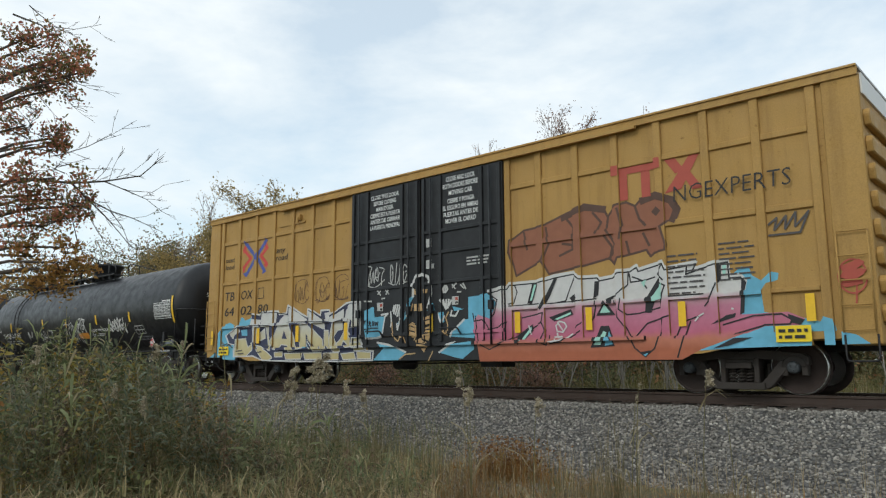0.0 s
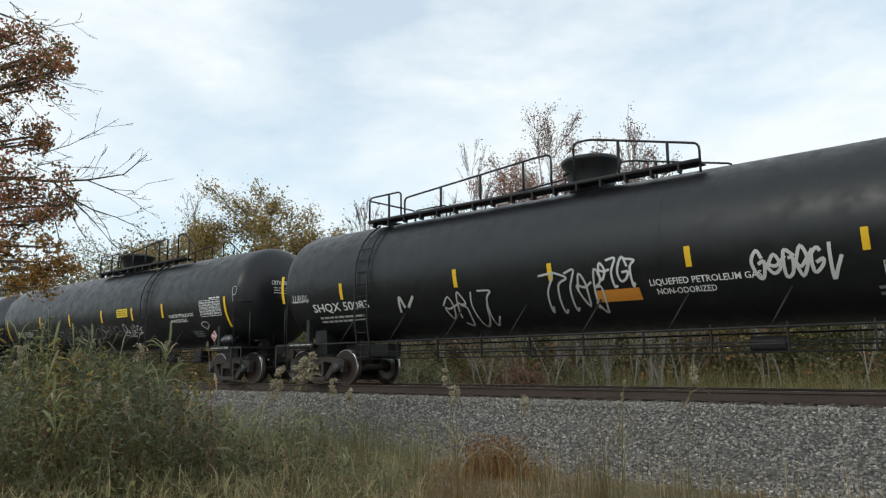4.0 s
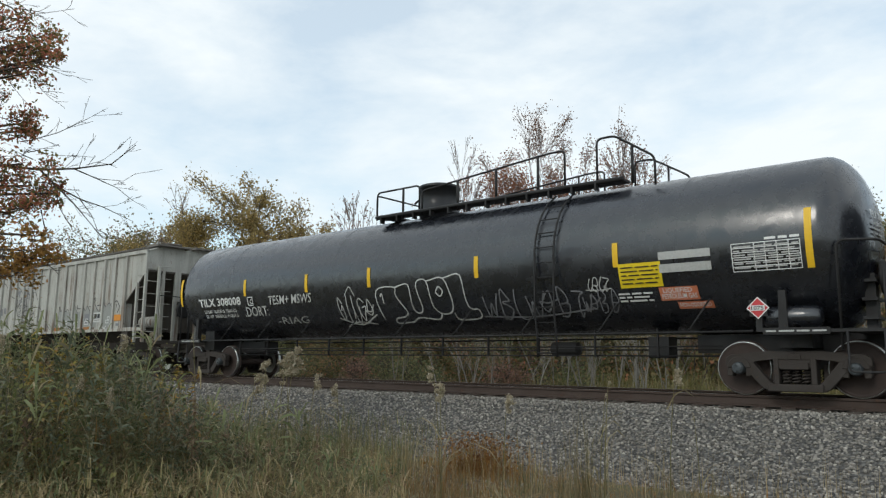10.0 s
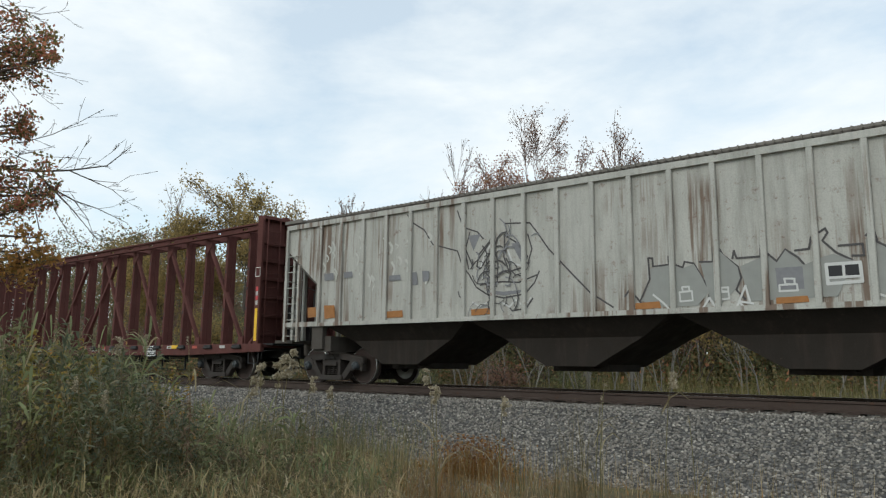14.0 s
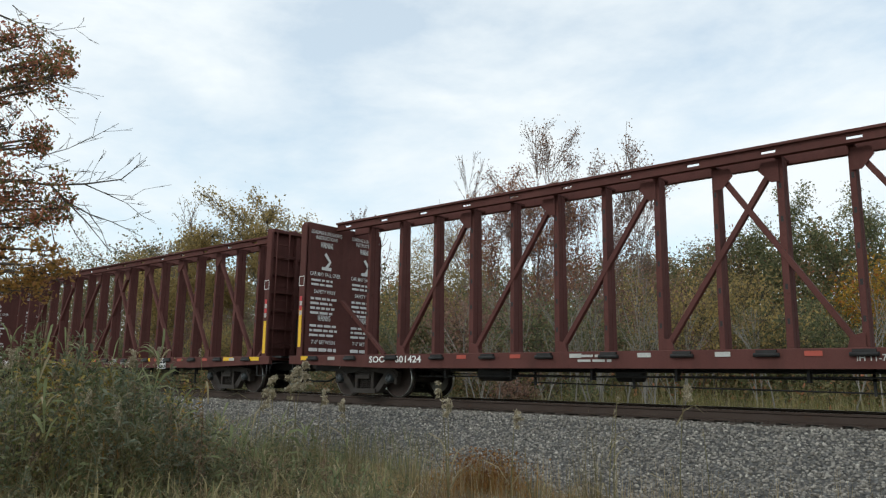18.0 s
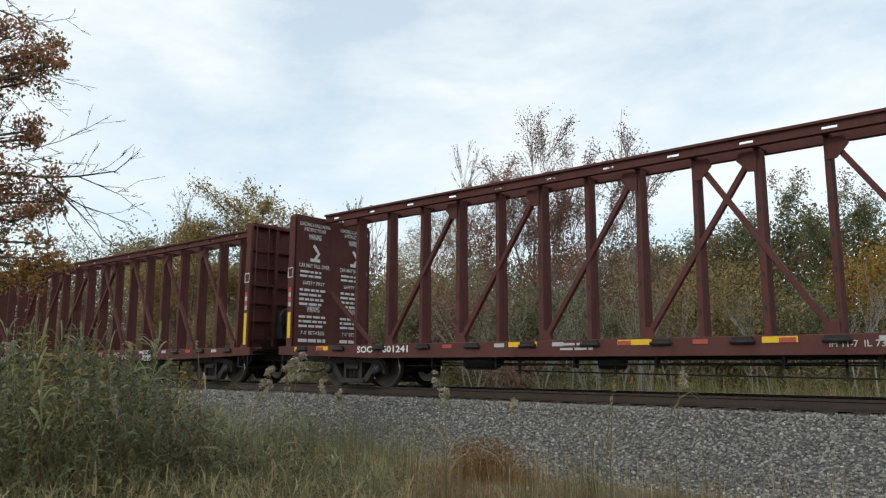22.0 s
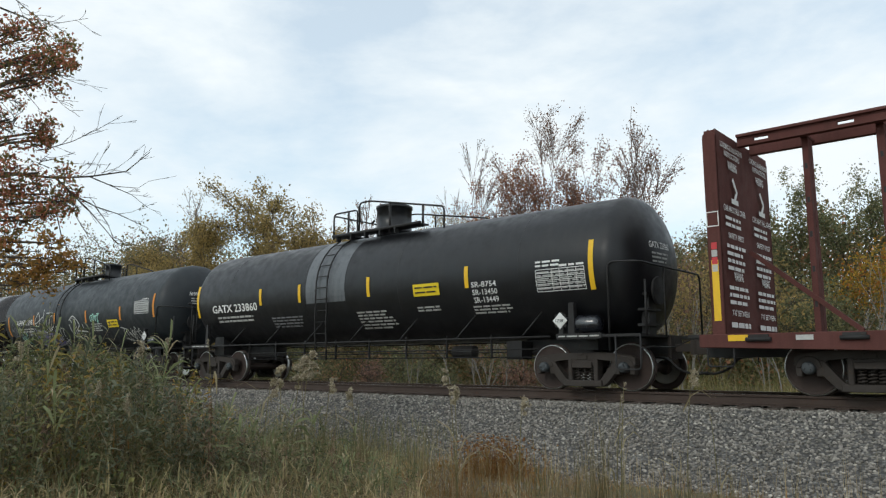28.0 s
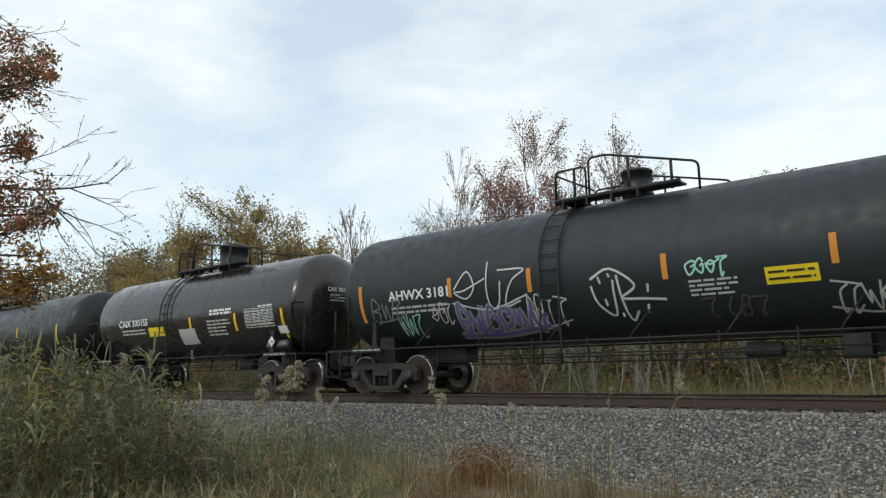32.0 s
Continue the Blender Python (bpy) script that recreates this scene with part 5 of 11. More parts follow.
    line("spray_white", 0.025, 0.028, [(-2.80, 1.73), (-2.74, 1.94), (-2.58, 2.07), (-2.12, 2.07), (-2.14, 1.51), (-2.44, 1.48), (-2.47, 1.71), (-2.57, 1.63), (-2.62, 1.39), (-2.45, 1.22), (-2.40, 1.00), (-2.60, 0.98), (-2.84, 1.16), (-2.91, 1.08), (-2.91, 0.88), (-3.16, 0.88), (-3.18, 1.07), (-2.99, 1.19), (-2.76, 1.51)], True)
    line("spray_white", 0.025, 0.028, [(-5.73, 0.91), (-5.35, 0.92), (-5.35, 0.78), (-5.72, 0.78)], True)
    line("spray_white", 0.025, 0.028, [(-5.27, 0.87), (-4.45, 0.88), (-4.52, 0.71), (-5.19, 0.71)], True)
    line("spray_white", 0.025, 0.028, [(-4.40, 0.87), (-3.64, 0.87), (-3.62, 0.70), (-4.34, 0.70)], True)
    line("spray_white", 0.025, 0.028, [(-3.57, 0.85), (-2.95, 0.86), (-2.93, 0.68), (-3.34, 0.68)], True)
    line("spray_white", 0.025, 0.028, [(-2.86, 0.83), (-2.36, 0.86), (-2.28, 0.69), (-2.77, 0.68)], True)
    line("spray_white", 0.025, 0.028, [(-2.25, 0.88), (-1.73, 0.85), (-1.73, 0.69), (-2.23, 0.69)], True)
    line("spray_white", 0.025, 0.028, [(-2.36, 1.22), (-2.12, 1.21), (-2.09, 1.13), (-2.37, 1.12)], True)
    line("spray_white", 0.025, 0.028, [(-2.46, 1.09), (-2.07, 1.11), (-2.02, 1.02), (-2.43, 1.00)], True)
    line("spray_white", 0.025, 0.028, [(-2.38, 0.97), (-2.00, 0.99), (-1.95, 0.91), (-2.35, 0.89)], True)
    line("spray_black", 0.022, 0.032, [(-8.24, 1.48), (-7.67, 1.69), (-7.01, 1.71)])
    line("spray_black", 0.022, 0.032, [(-6.97, 1.72), (-6.11, 1.68), (-5.82, 1.64)])
    line("spray_black", 0.022, 0.032, [(-7.01, 1.72), (-6.94, 2.03), (-6.57, 1.97), (-6.50, 2.05)])
    line("spray_black", 0.022, 0.032, [(-5.74, 2.02), (-5.28, 1.97)])
    line("spray_black", 0.022, 0.032, [(-5.23, 2.17), (-5.18, 1.74), (-4.34, 1.71)])
    line("spray_black", 0.022, 0.032, [(-4.31, 2.03), (-4.29, 1.73)])
    line("spray_black", 0.022, 0.032, [(-4.32, 1.71), (-3.54, 1.68), (-3.54, 1.47)])
    line("spray_black", 0.022, 0.032, [(-3.75, 1.93), (-3.78, 1.80), (-3.54, 1.71)])
    line("spray_black", 0.022, 0.032, [(-2.80, 2.04), (-2.85, 1.68), (-3.12, 1.67)])
    line("spray_black", 0.022, 0.032, [(-2.47, 1.49), (-2.14, 1.50)])
    line("spray_black", 0.022, 0.032, [(-5.16, 0.89), (-4.45, 0.89)])
    line("spray_black", 0.022, 0.032, [(-4.40, 0.89), (-3.62, 0.89)])
    line("spray_black", 0.022, 0.032, [(-4.49, 0.67), (-4.52, 0.88)])
    line("spray_black", 0.022, 0.032, [(-3.59, 0.65), (-3.62, 0.87)])
    line("spray_black", 0.022, 0.032, [(-2.93, 0.64), (-2.93, 0.86)])
    line("charcoal", 0.030, 0.034, [(-8.53, 1.26), (-8.36, 1.09), (-8.16, 1.17), (-7.95, 1.08)])
    line("charcoal", 0.030, 0.034, [(-8.52, 1.15), (-8.26, 1.21), (-8.04, 1.16)])
    line("charcoal", 0.030, 0.034, [(-6.28, 1.13), (-6.02, 1.09)])
    line("charcoal", 0.030, 0.034, [(-7.66, 0.97), (-7.33, 0.99)])
    line("charcoal", 0.030, 0.034, [(-7.56, 0.89), (-7.26, 0.90)])
    line("charcoal", 0.030, 0.034, [(-6.60, 0.92), (-6.35, 0.94)])


def door_figure(fill, line):
    fill("cyan", 0.008, [(-1.91, 1.86), (-1.69, 1.95), (-1.60, 1.96), (-1.57, 1.70), (-1.36, 1.71), (-1.21, 1.70), (-1.24, 1.57), (-1.32, 1.22), (-1.47, 1.19), (-1.83, 1.19), (-1.92, 1.46)])
    fill("cyan", 0.008, [(-0.55, 1.57), (-0.52, 1.77), (-0.43, 2.07), (-0.30, 2.14), (-0.23, 2.11), (-0.29, 2.05), (-0.35, 1.96), (-0.32, 1.84), (-0.43, 1.69)])
    fill("cyan", 0.008, [(0.19, 1.77), (0.31, 1.90), (0.38, 1.95), (0.44, 1.77), (0.30, 1.77)])
    fill("cyan", 0.008, [(0.90, 1.16), (1.06, 1.32), (1.32, 1.52), (1.59, 1.53), (1.60, 1.10)])
    fill("cyan", 0.008, [(0.98, 1.83), (1.31, 1.75), (1.03, 1.72)])
    fill("cyan", 0.008, [(-1.66, 0.65), (-1.29, 0.94), (-1.44, 1.07), (-1.00, 1.00), (-0.53, 0.83), (-0.78, 0.65)])
    fill("cyan", 0.008, [(0.53, 0.81), (0.84, 0.98), (1.54, 1.04), (1.56, 0.87), (1.23, 0.66), (1.03, 0.69), (0.83, 0.74)])
    fill("cyan", 0.008, [(0.54, 1.69), (0.72, 1.72), (0.73, 1.48), (0.64, 1.49)])
    fill("cyan", 0.008, [(-0.78, 1.51), (-0.64, 1.64), (-0.69, 1.46)])
    line("spray_white", 0.045, 0.012, [(-1.83, 1.19), (-1.47, 1.19), (-1.31, 1.21), (-1.23, 1.57), (-1.20, 1.70), (-1.09, 1.77), (-1.33, 1.75)])
    line("spray_white", 0.045, 0.012, [(-1.00, 1.81), (-0.97, 1.55), (-1.00, 1.45)])
    line("spray_white", 0.045, 0.012, [(-0.79, 1.51), (-0.77, 1.37), (-0.71, 1.54), (-0.64, 1.63)])
    line("spray_white", 0.045, 0.012, [(0.56, 1.71), (0.66, 1.49), (0.74, 1.63)])
    line("spray_white", 0.045, 0.012, [(0.90, 1.16), (1.06, 1.33), (1.32, 1.52)])
    line("spray_white", 0.045, 0.012, [(0.96, 1.73), (0.92, 1.63), (1.07, 1.61), (1.15, 1.72)])
    line("spray_white", 0.045, 0.012, [(0.53, 0.81), (0.84, 0.98), (1.05, 1.03)])
    line("spray_white", 0.045, 0.012, [(-1.47, 1.08), (-1.00, 1.01), (-0.53, 0.83)])
    line("spray_white", 0.070, 0.014, [(-0.27, 2.37), (-0.22, 2.50), (-0.10, 2.60), (0.07, 2.63), (0.23, 2.56), (0.30, 2.43)])
    line("spray_white", 0.070, 0.014, [(-0.25, 2.30), (-0.25, 2.13)])
    line("spray_white", 0.070, 0.014, [(0.32, 2.34), (0.33, 2.15), (0.28, 2.00), (0.22, 1.84)])
    line("spray_white", 0.050, 0.014, [(-0.88, 1.95), (-0.92, 1.82)])
    line("spray_white", 0.050, 0.014, [(-0.82, 1.96), (-0.89, 1.76)])
    line("spray_white", 0.050, 0.014, [(-0.75, 1.96), (-0.83, 1.73)])
    line("spray_white", 0.050, 0.014, [(-0.68, 1.95), (-0.77, 1.69)])
    line("spray_white", 0.050, 0.014, [(-0.64, 1.90), (-0.70, 1.69)])
    line("spray_white", 0.050, 0.014, [(0.65, 1.99), (0.74, 1.87)])
    line("spray_white", 0.050, 0.014, [(0.71, 1.99), (0.77, 1.81)])
    line("spray_white", 0.050, 0.014, [(0.80, 1.99), (0.79, 1.78)])
    line("spray_white", 0.050, 0.014, [(0.88, 1.99), (0.84, 1.80)])
    line("spray_white", 0.050, 0.014, [(0.95, 1.97), (0.88, 1.85)])
    line("letter_tan", 0.030, 0.016, [(-0.95, 1.55), (-0.94, 1.35), (-0.86, 1.17), (-0.75, 1.09), (-0.67, 1.20), (-0.56, 1.18), (-0.49, 1.05)])
    line("letter_tan", 0.030, 0.016, [(-0.47, 1.67), (-0.30, 1.81), (-0.26, 1.95)])
    line("letter_tan", 0.030, 0.016, [(0.70, 1.30), (0.82, 1.19), (0.84, 1.43), (0.78, 1.58), (0.87, 1.71)])
    line("letter_tan", 0.030, 0.016, [(-0.40, 1.37), (-0.39, 1.46), (-0.25, 1.51), (-0.11, 1.43), (-0.10, 1.20), (-0.16, 1.11)])
    line("letter_tan", 0.030, 0.016, [(-0.72, 0.68), (-0.55, 0.78), (-0.22, 0.80)])
    line("letter_tan", 0.030, 0.016, [(0.21, 0.63), (0.34, 0.84)])
    fill("letter_tan", 0.016, [(-0.19, 2.29), (-0.12, 2.29), (-0.10, 2.16), (-0.18, 2.17)])
    fill("letter_tan", 0.016, [(0.12, 2.28), (0.23, 2.27), (0.21, 2.19), (0.13, 2.18)])
    fill("letter_tan", 0.016, [(-0.16, 1.94), (0.09, 1.95), (0.11, 1.77), (-0.16, 1.78)])
    fill("letter_tan", 0.016, [(-0.38, 1.40), (-0.31, 1.49), (-0.18, 1.46), (-0.13, 1.35), (-0.12, 1.20), (-0.26, 1.16), (-0.36, 1.24)])
    fill("letter_tan", 0.016, [(0.13, 1.62), (0.30, 1.66), (0.30, 1.47), (0.16, 1.45)])
    fill("letter_tan", 0.016, [(0.15, 1.38), (0.32, 1.42), (0.35, 1.27), (0.15, 1.28)])
    fill("letter_tan", 0.016, [(0.10, 1.22), (0.35, 1.26), (0.25, 1.08), (0.12, 1.12)])
    fill("letter_tan", 0.016, [(-0.12, 1.10), (0.01, 1.15), (0.20, 1.04), (0.16, 0.94), (-0.08, 0.95)])
    fill("letter_tan", 0.016, [(-0.02, 0.91), (0.14, 0.92), (0.07, 0.81)])
    fill("reflector", 0.020, [(0.29, 1.88), (0.39, 1.88), (0.40, 1.27), (0.28, 1.27)])
    line("spray_black", 0.030, 0.022, [(-0.31, 1.44), (-0.18, 1.39)])
    line("spray_black", 0.030, 0.022, [(-0.35, 1.33), (-0.14, 1.29)])
    line("spray_black", 0.030, 0.022, [(0.15, 1.55), (0.30, 1.57)])
    line("spray_black", 0.030, 0.022, [(0.14, 1.33), (0.34, 1.35)])
    line("spray_black", 0.030, 0.022, [(-0.10, 1.03), (0.18, 1.00)])
    line("spray_black", 0.030, 0.022, [(-0.05, 1.93), (-0.04, 1.78)])
    line("spray_black", 0.030, 0.022, [(0.03, 1.94), (0.03, 1.77)])
    line("spray_black", 0.030, 0.022, [(-1.85, 1.54), (-1.87, 1.61), (-1.80, 1.63)])
    line("spray_black", 0.030, 0.022, [(-1.76, 1.50), (-1.75, 1.61), (-1.69, 1.57), (-1.75, 1.55), (-1.68, 1.48)])
    line("spray_black", 0.030, 0.022, [(-1.62, 1.60), (-1.64, 1.51), (-1.58, 1.50), (-1.58, 1.59), (-1.62, 1.60)])
    line("spray_black", 0.030, 0.022, [(-1.54, 1.59), (-1.52, 1.50), (-1.49, 1.57), (-1.46, 1.49), (-1.43, 1.59)])
    line("spray_black", 0.030, 0.022, [(-1.90, 1.40), (-1.70, 1.44), (-1.44, 1.43)])
    fill("dull_white", 0.018, [(-1.47, 2.05), (-1.25, 2.05), (-1.26, 1.84), (-1.46, 1.85)])
    fill("dull_white", 0.018, [(0.98, 2.05), (1.18, 2.05), (1.16, 1.86), (0.98, 1.86)])
    fill("dull_white", 0.018, [(0.20, 2.86), (0.44, 2.85), (0.43, 2.74), (0.20, 2.74)])
    fill("logo_red", 0.024, [(-1.37, 2.02), (-1.28, 2.02), (-1.28, 1.95), (-1.36, 1.94)])
    fill("logo_red", 0.024, [(1.07, 2.03), (1.15, 2.03), (1.15, 1.96), (1.08, 1.96)])
    fill("black", 0.024, [(-1.36, 1.91), (-1.28, 1.91), (-1.28, 1.85), (-1.36, 1.86)])
    fill("black", 0.024, [(1.08, 1.93), (1.15, 1.93), (1.15, 1.89), (1.07, 1.88)])
    line("dull_white", 0.050, 0.020, [(0.85, 2.22), (0.82, 2.29), (0.76, 2.30), (0.71, 2.23), (0.73, 2.17), (0.79, 2.16), (0.85, 2.22)])
    line("dull_white", 0.050, 0.020, [(0.78, 2.27), (0.78, 2.19)])
    line("dull_white", 0.035, 0.018, [(-1.46, 2.35), (-1.34, 2.23)])
    line("dull_white", 0.035, 0.018, [(-1.44, 2.26), (-1.35, 2.33)])
    line("dull_white", 0.035, 0.018, [(-1.17, 2.34), (-1.06, 2.25)])
    line("dull_white", 0.035, 0.018, [(-1.08, 2.33), (-1.15, 2.24)])
    line("dull_white", 0.035, 0.018, [(-1.30, 2.14), (-1.19, 2.15)])
    line("dull_white", 0.035, 0.018, [(0.99, 2.32), (1.08, 2.22)])
    line("dull_white", 0.035, 0.018, [(1.00, 2.25), (1.11, 2.34)])
    line("dull_white", 0.035, 0.018, [(1.23, 2.30), (1.34, 2.21)])
    line("dull_white", 0.035, 0.018, [(1.31, 2.32), (1.39, 2.20)])
    line("dull_white", 0.035, 0.018, [(1.14, 2.14), (1.25, 2.14)])
    line("dull_white", 0.035, 0.018, [(-1.91, 2.11), (-1.66, 2.10)])


def pink_letters(fill, line):
    fill("cyan", 0.008, [(7.24, 2.06), (7.37, 2.15), (7.50, 2.11), (7.53, 1.99), (7.69, 1.88), (7.85, 2.02), (7.96, 1.99), (7.94, 1.88), (7.76, 1.83), (7.68, 1.72), (7.71, 1.36), (8.39, 1.22), (8.53, 1.17), (8.58, 1.25), (8.72, 1.20), (8.76, 1.02), (9.04, 0.95), (9.22, 0.81), (7.19, 0.78), (6.57, 0.75), (7.15, 1.03), (7.12, 1.69)])
    fill("cyan", 0.008, [(1.44, 2.01), (1.72, 2.02), (1.99, 2.06), (2.20, 1.84), (2.09, 1.50), (1.72, 1.17), (1.44, 1.11)])
    fill("letter_pink", 0.013, [(1.99, 2.10), (2.46, 2.16), (2.53, 2.23), (3.23, 2.23), (3.63, 2.31), (4.08, 2.34), (4.21, 2.23), (4.60, 2.22), (4.65, 2.16), (4.94, 2.19), (5.06, 2.28), (5.30, 2.28), (5.44, 2.35), (5.47, 2.27), (5.96, 2.37), (6.01, 2.25), (6.58, 2.31), (6.50, 2.18), (6.93, 2.27), (7.14, 2.28), (7.15, 2.00), (7.34, 2.01), (7.42, 1.91), (7.37, 1.72), (7.33, 1.34), (7.61, 1.34), (8.06, 1.35), (8.31, 1.23), (8.24, 1.13), (7.70, 1.13), (7.19, 0.96), (6.62, 0.77), (6.25, 0.59), (5.47, 0.58), (4.42, 0.59), (3.27, 0.58), (1.72, 0.58), (1.64, 0.99), (1.57, 1.47), (1.72, 1.61), (2.05, 1.50), (2.22, 1.84)])
    line("spray_white", 0.060, 0.017, [(1.99, 2.10), (2.46, 2.16), (2.53, 2.23), (3.23, 2.23), (3.63, 2.31), (4.08, 2.34), (4.21, 2.23), (4.60, 2.22), (4.65, 2.16), (4.94, 2.19), (5.06, 2.28), (5.30, 2.28), (5.44, 2.35), (5.47, 2.27), (5.96, 2.37), (6.01, 2.25), (6.58, 2.31), (6.50, 2.18), (6.93, 2.27), (7.14, 2.28), (7.15, 2.00), (7.34, 2.01), (7.42, 1.91), (7.37, 1.72)])
    line("spray_black", 0.028, 0.020, [(1.99, 2.05), (2.46, 2.11), (2.53, 2.19), (3.23, 2.19), (3.63, 2.26), (4.08, 2.30), (4.21, 2.19), (4.60, 2.18), (4.65, 2.12), (4.94, 2.15), (5.06, 2.24), (5.30, 2.24), (5.44, 2.31), (5.47, 2.23), (5.96, 2.33), (6.01, 2.21), (6.58, 2.27), (6.50, 2.14), (6.92, 2.23), (7.14, 2.25), (7.15, 1.97), (7.34, 1.97), (7.42, 1.88), (7.37, 1.68)])
    line("spray_black", 0.028, 0.020, [(1.99, 2.05), (2.09, 1.99), (2.24, 1.90), (2.16, 1.61), (2.05, 1.50)])
    line("spray_black", 0.028, 0.020, [(2.63, 2.18), (2.69, 2.04), (2.60, 1.81), (2.50, 1.79)])
    line("spray_black", 0.028, 0.020, [(4.11, 2.27), (3.95, 1.94), (3.88, 1.78), (3.55, 1.74)])
    line("spray_black", 0.028, 0.020, [(2.50, 1.75), (3.26, 1.76)])
    line("spray_black", 0.028, 0.020, [(3.35, 1.75), (3.81, 1.75), (4.57, 1.78)])
    line("spray_black", 0.028, 0.020, [(2.81, 1.49), (3.35, 1.57), (3.31, 1.38), (3.01, 1.23), (2.66, 1.10), (2.45, 1.03), (2.16, 0.92), (1.98, 0.85), (1.72, 0.96)])
    line("spray_black", 0.028, 0.020, [(1.57, 1.64), (1.60, 1.47), (1.87, 1.49), (2.02, 1.27), (2.31, 1.32), (2.45, 1.42)])
    line("spray_black", 0.028, 0.020, [(1.64, 1.58), (1.69, 1.17), (1.72, 0.99)])
    line("spray_black", 0.028, 0.020, [(3.31, 1.38), (3.39, 1.21), (3.25, 0.98), (3.43, 0.91), (3.48, 1.10)])
    line("spray_black", 0.028, 0.020, [(3.51, 0.94), (3.80, 0.97), (4.06, 1.10), (4.21, 1.17)])
    line("spray_black", 0.028, 0.020, [(4.08, 1.24), (4.25, 1.33)])
    line("spray_black", 0.028, 0.020, [(5.10, 1.75), (5.06, 1.55), (5.21, 1.44), (5.44, 1.45), (5.61, 1.48), (5.89, 1.54), (5.94, 1.79), (6.00, 1.93), (5.88, 1.99)])
    line("spray_black", 0.028, 0.020, [(5.03, 1.39), (5.20, 1.18), (5.37, 0.82), (5.57, 0.66), (5.76, 0.80), (5.88, 1.10), (5.92, 1.34)])
    line("spray_black", 0.028, 0.020, [(5.29, 2.20), (5.31, 2.04), (5.63, 2.06), (5.80, 2.10)])
    line("spray_black", 0.028, 0.020, [(5.27, 2.25), (5.25, 2.00), (4.99, 1.81), (4.78, 1.75)])
    line("spray_black", 0.028, 0.020, [(5.63, 1.91), (5.52, 2.07), (5.35, 2.14)])
    line("spray_black", 0.028, 0.020, [(5.96, 2.32), (5.86, 2.15), (5.97, 2.03)])
    line("spray_black", 0.028, 0.020, [(6.41, 2.24), (6.39, 2.10), (6.57, 2.15)])
    line("spray_black", 0.028, 0.020, [(6.93, 1.90), (6.79, 1.62), (6.70, 1.52)])
    line("spray_black", 0.028, 0.020, [(6.07, 1.73), (6.71, 1.73)])
    line("spray_black", 0.028, 0.020, [(6.27, 1.25), (6.59, 1.35), (6.64, 1.37)])
    line("spray_black", 0.028, 0.020, [(6.15, 0.98), (6.24, 1.17)])
    line("spray_black", 0.028, 0.020, [(6.19, 0.64), (6.31, 0.98), (6.43, 1.26)])
    line("spray_black", 0.028, 0.020, [(7.00, 1.18), (7.51, 1.31), (7.96, 1.32), (8.12, 1.22), (8.08, 1.15), (7.70, 1.15), (7.20, 1.02)])
    line("spray_black", 0.028, 0.020, [(5.37, 1.02), (5.61, 1.26), (5.89, 1.34), (6.05, 1.38)])
    line("spray_black", 0.028, 0.020, [(4.57, 1.74), (4.51, 1.43), (4.43, 1.32)])
    line("spray_black", 0.028, 0.020, [(4.98, 1.71), (5.03, 1.39)])
    fill("spray_black", 0.022, [(3.09, 2.20), (3.23, 2.20), (3.07, 1.77), (2.95, 1.78)])
    fill("spray_black", 0.022, [(3.63, 2.27), (3.71, 2.28), (3.50, 1.87), (3.29, 1.63), (3.25, 1.68)])
    fill("spray_black", 0.022, [(4.55, 2.12), (4.65, 2.12), (4.62, 1.84), (4.51, 1.79)])
    fill("spray_black", 0.022, [(5.60, 1.71), (5.88, 2.09), (5.91, 1.99), (5.70, 1.45), (5.58, 1.46)])
    fill("spray_black", 0.022, [(6.94, 2.24), (7.03, 2.24), (7.01, 1.95), (6.95, 1.90)])
    fill("spray_black", 0.022, [(6.81, 1.19), (7.06, 1.34), (7.23, 1.37), (7.21, 1.30)])
    fill("spray_black", 0.022, [(7.36, 1.96), (7.42, 1.90), (7.37, 1.37), (7.30, 1.34)])
    fill("spray_black", 0.022, [(8.05, 1.32), (8.31, 1.21), (8.24, 1.13), (8.11, 1.17)])
    fill("spray_black", 0.022, [(4.45, 0.84), (4.65, 1.25), (4.82, 1.25), (4.97, 0.86)])
    fill("spray_black", 0.022, [(4.56, 1.45), (4.75, 1.74), (4.97, 1.45)])
    fill("spray_black", 0.022, [(2.66, 1.11), (3.08, 1.35), (3.09, 1.22), (2.73, 0.93)])
    fill("spray_black", 0.022, [(3.48, 1.47), (4.00, 1.61), (4.05, 1.50), (3.60, 1.38)])
    fill("spray_black", 0.022, [(5.46, 0.74), (5.70, 0.77), (5.59, 0.64)])
    fill("spray_black", 0.022, [(6.83, 0.78), (7.19, 0.95), (7.50, 0.95), (7.09, 0.82)])
    fill("spray_black", 0.022, [(4.07, 1.72), (3.97, 1.83), (4.10, 1.91), (4.15, 1.82)])
    fill("spray_black", 0.022, [(4.83, 1.77), (4.95, 1.82), (4.92, 1.66), (4.81, 1.67)])
    fill("mint", 0.026, [(4.52, 0.89), (4.70, 1.15), (4.77, 1.13), (4.67, 0.89)])
    fill("mint", 0.026, [(4.64, 1.50), (4.74, 1.66), (4.87, 1.50)])
    fill("mint", 0.026, [(2.80, 1.06), (3.04, 1.30), (3.05, 1.23), (2.83, 1.01)])
    fill("mint", 0.026, [(3.61, 1.43), (3.99, 1.55), (4.00, 1.51), (3.68, 1.41)])
    fill("mint", 0.026, [(7.05, 2.22), (7.12, 2.22), (7.10, 2.05), (7.05, 2.02)])
    fill("mint", 0.026, [(5.73, 1.75), (5.94, 1.99), (5.92, 1.69), (5.75, 1.65)])
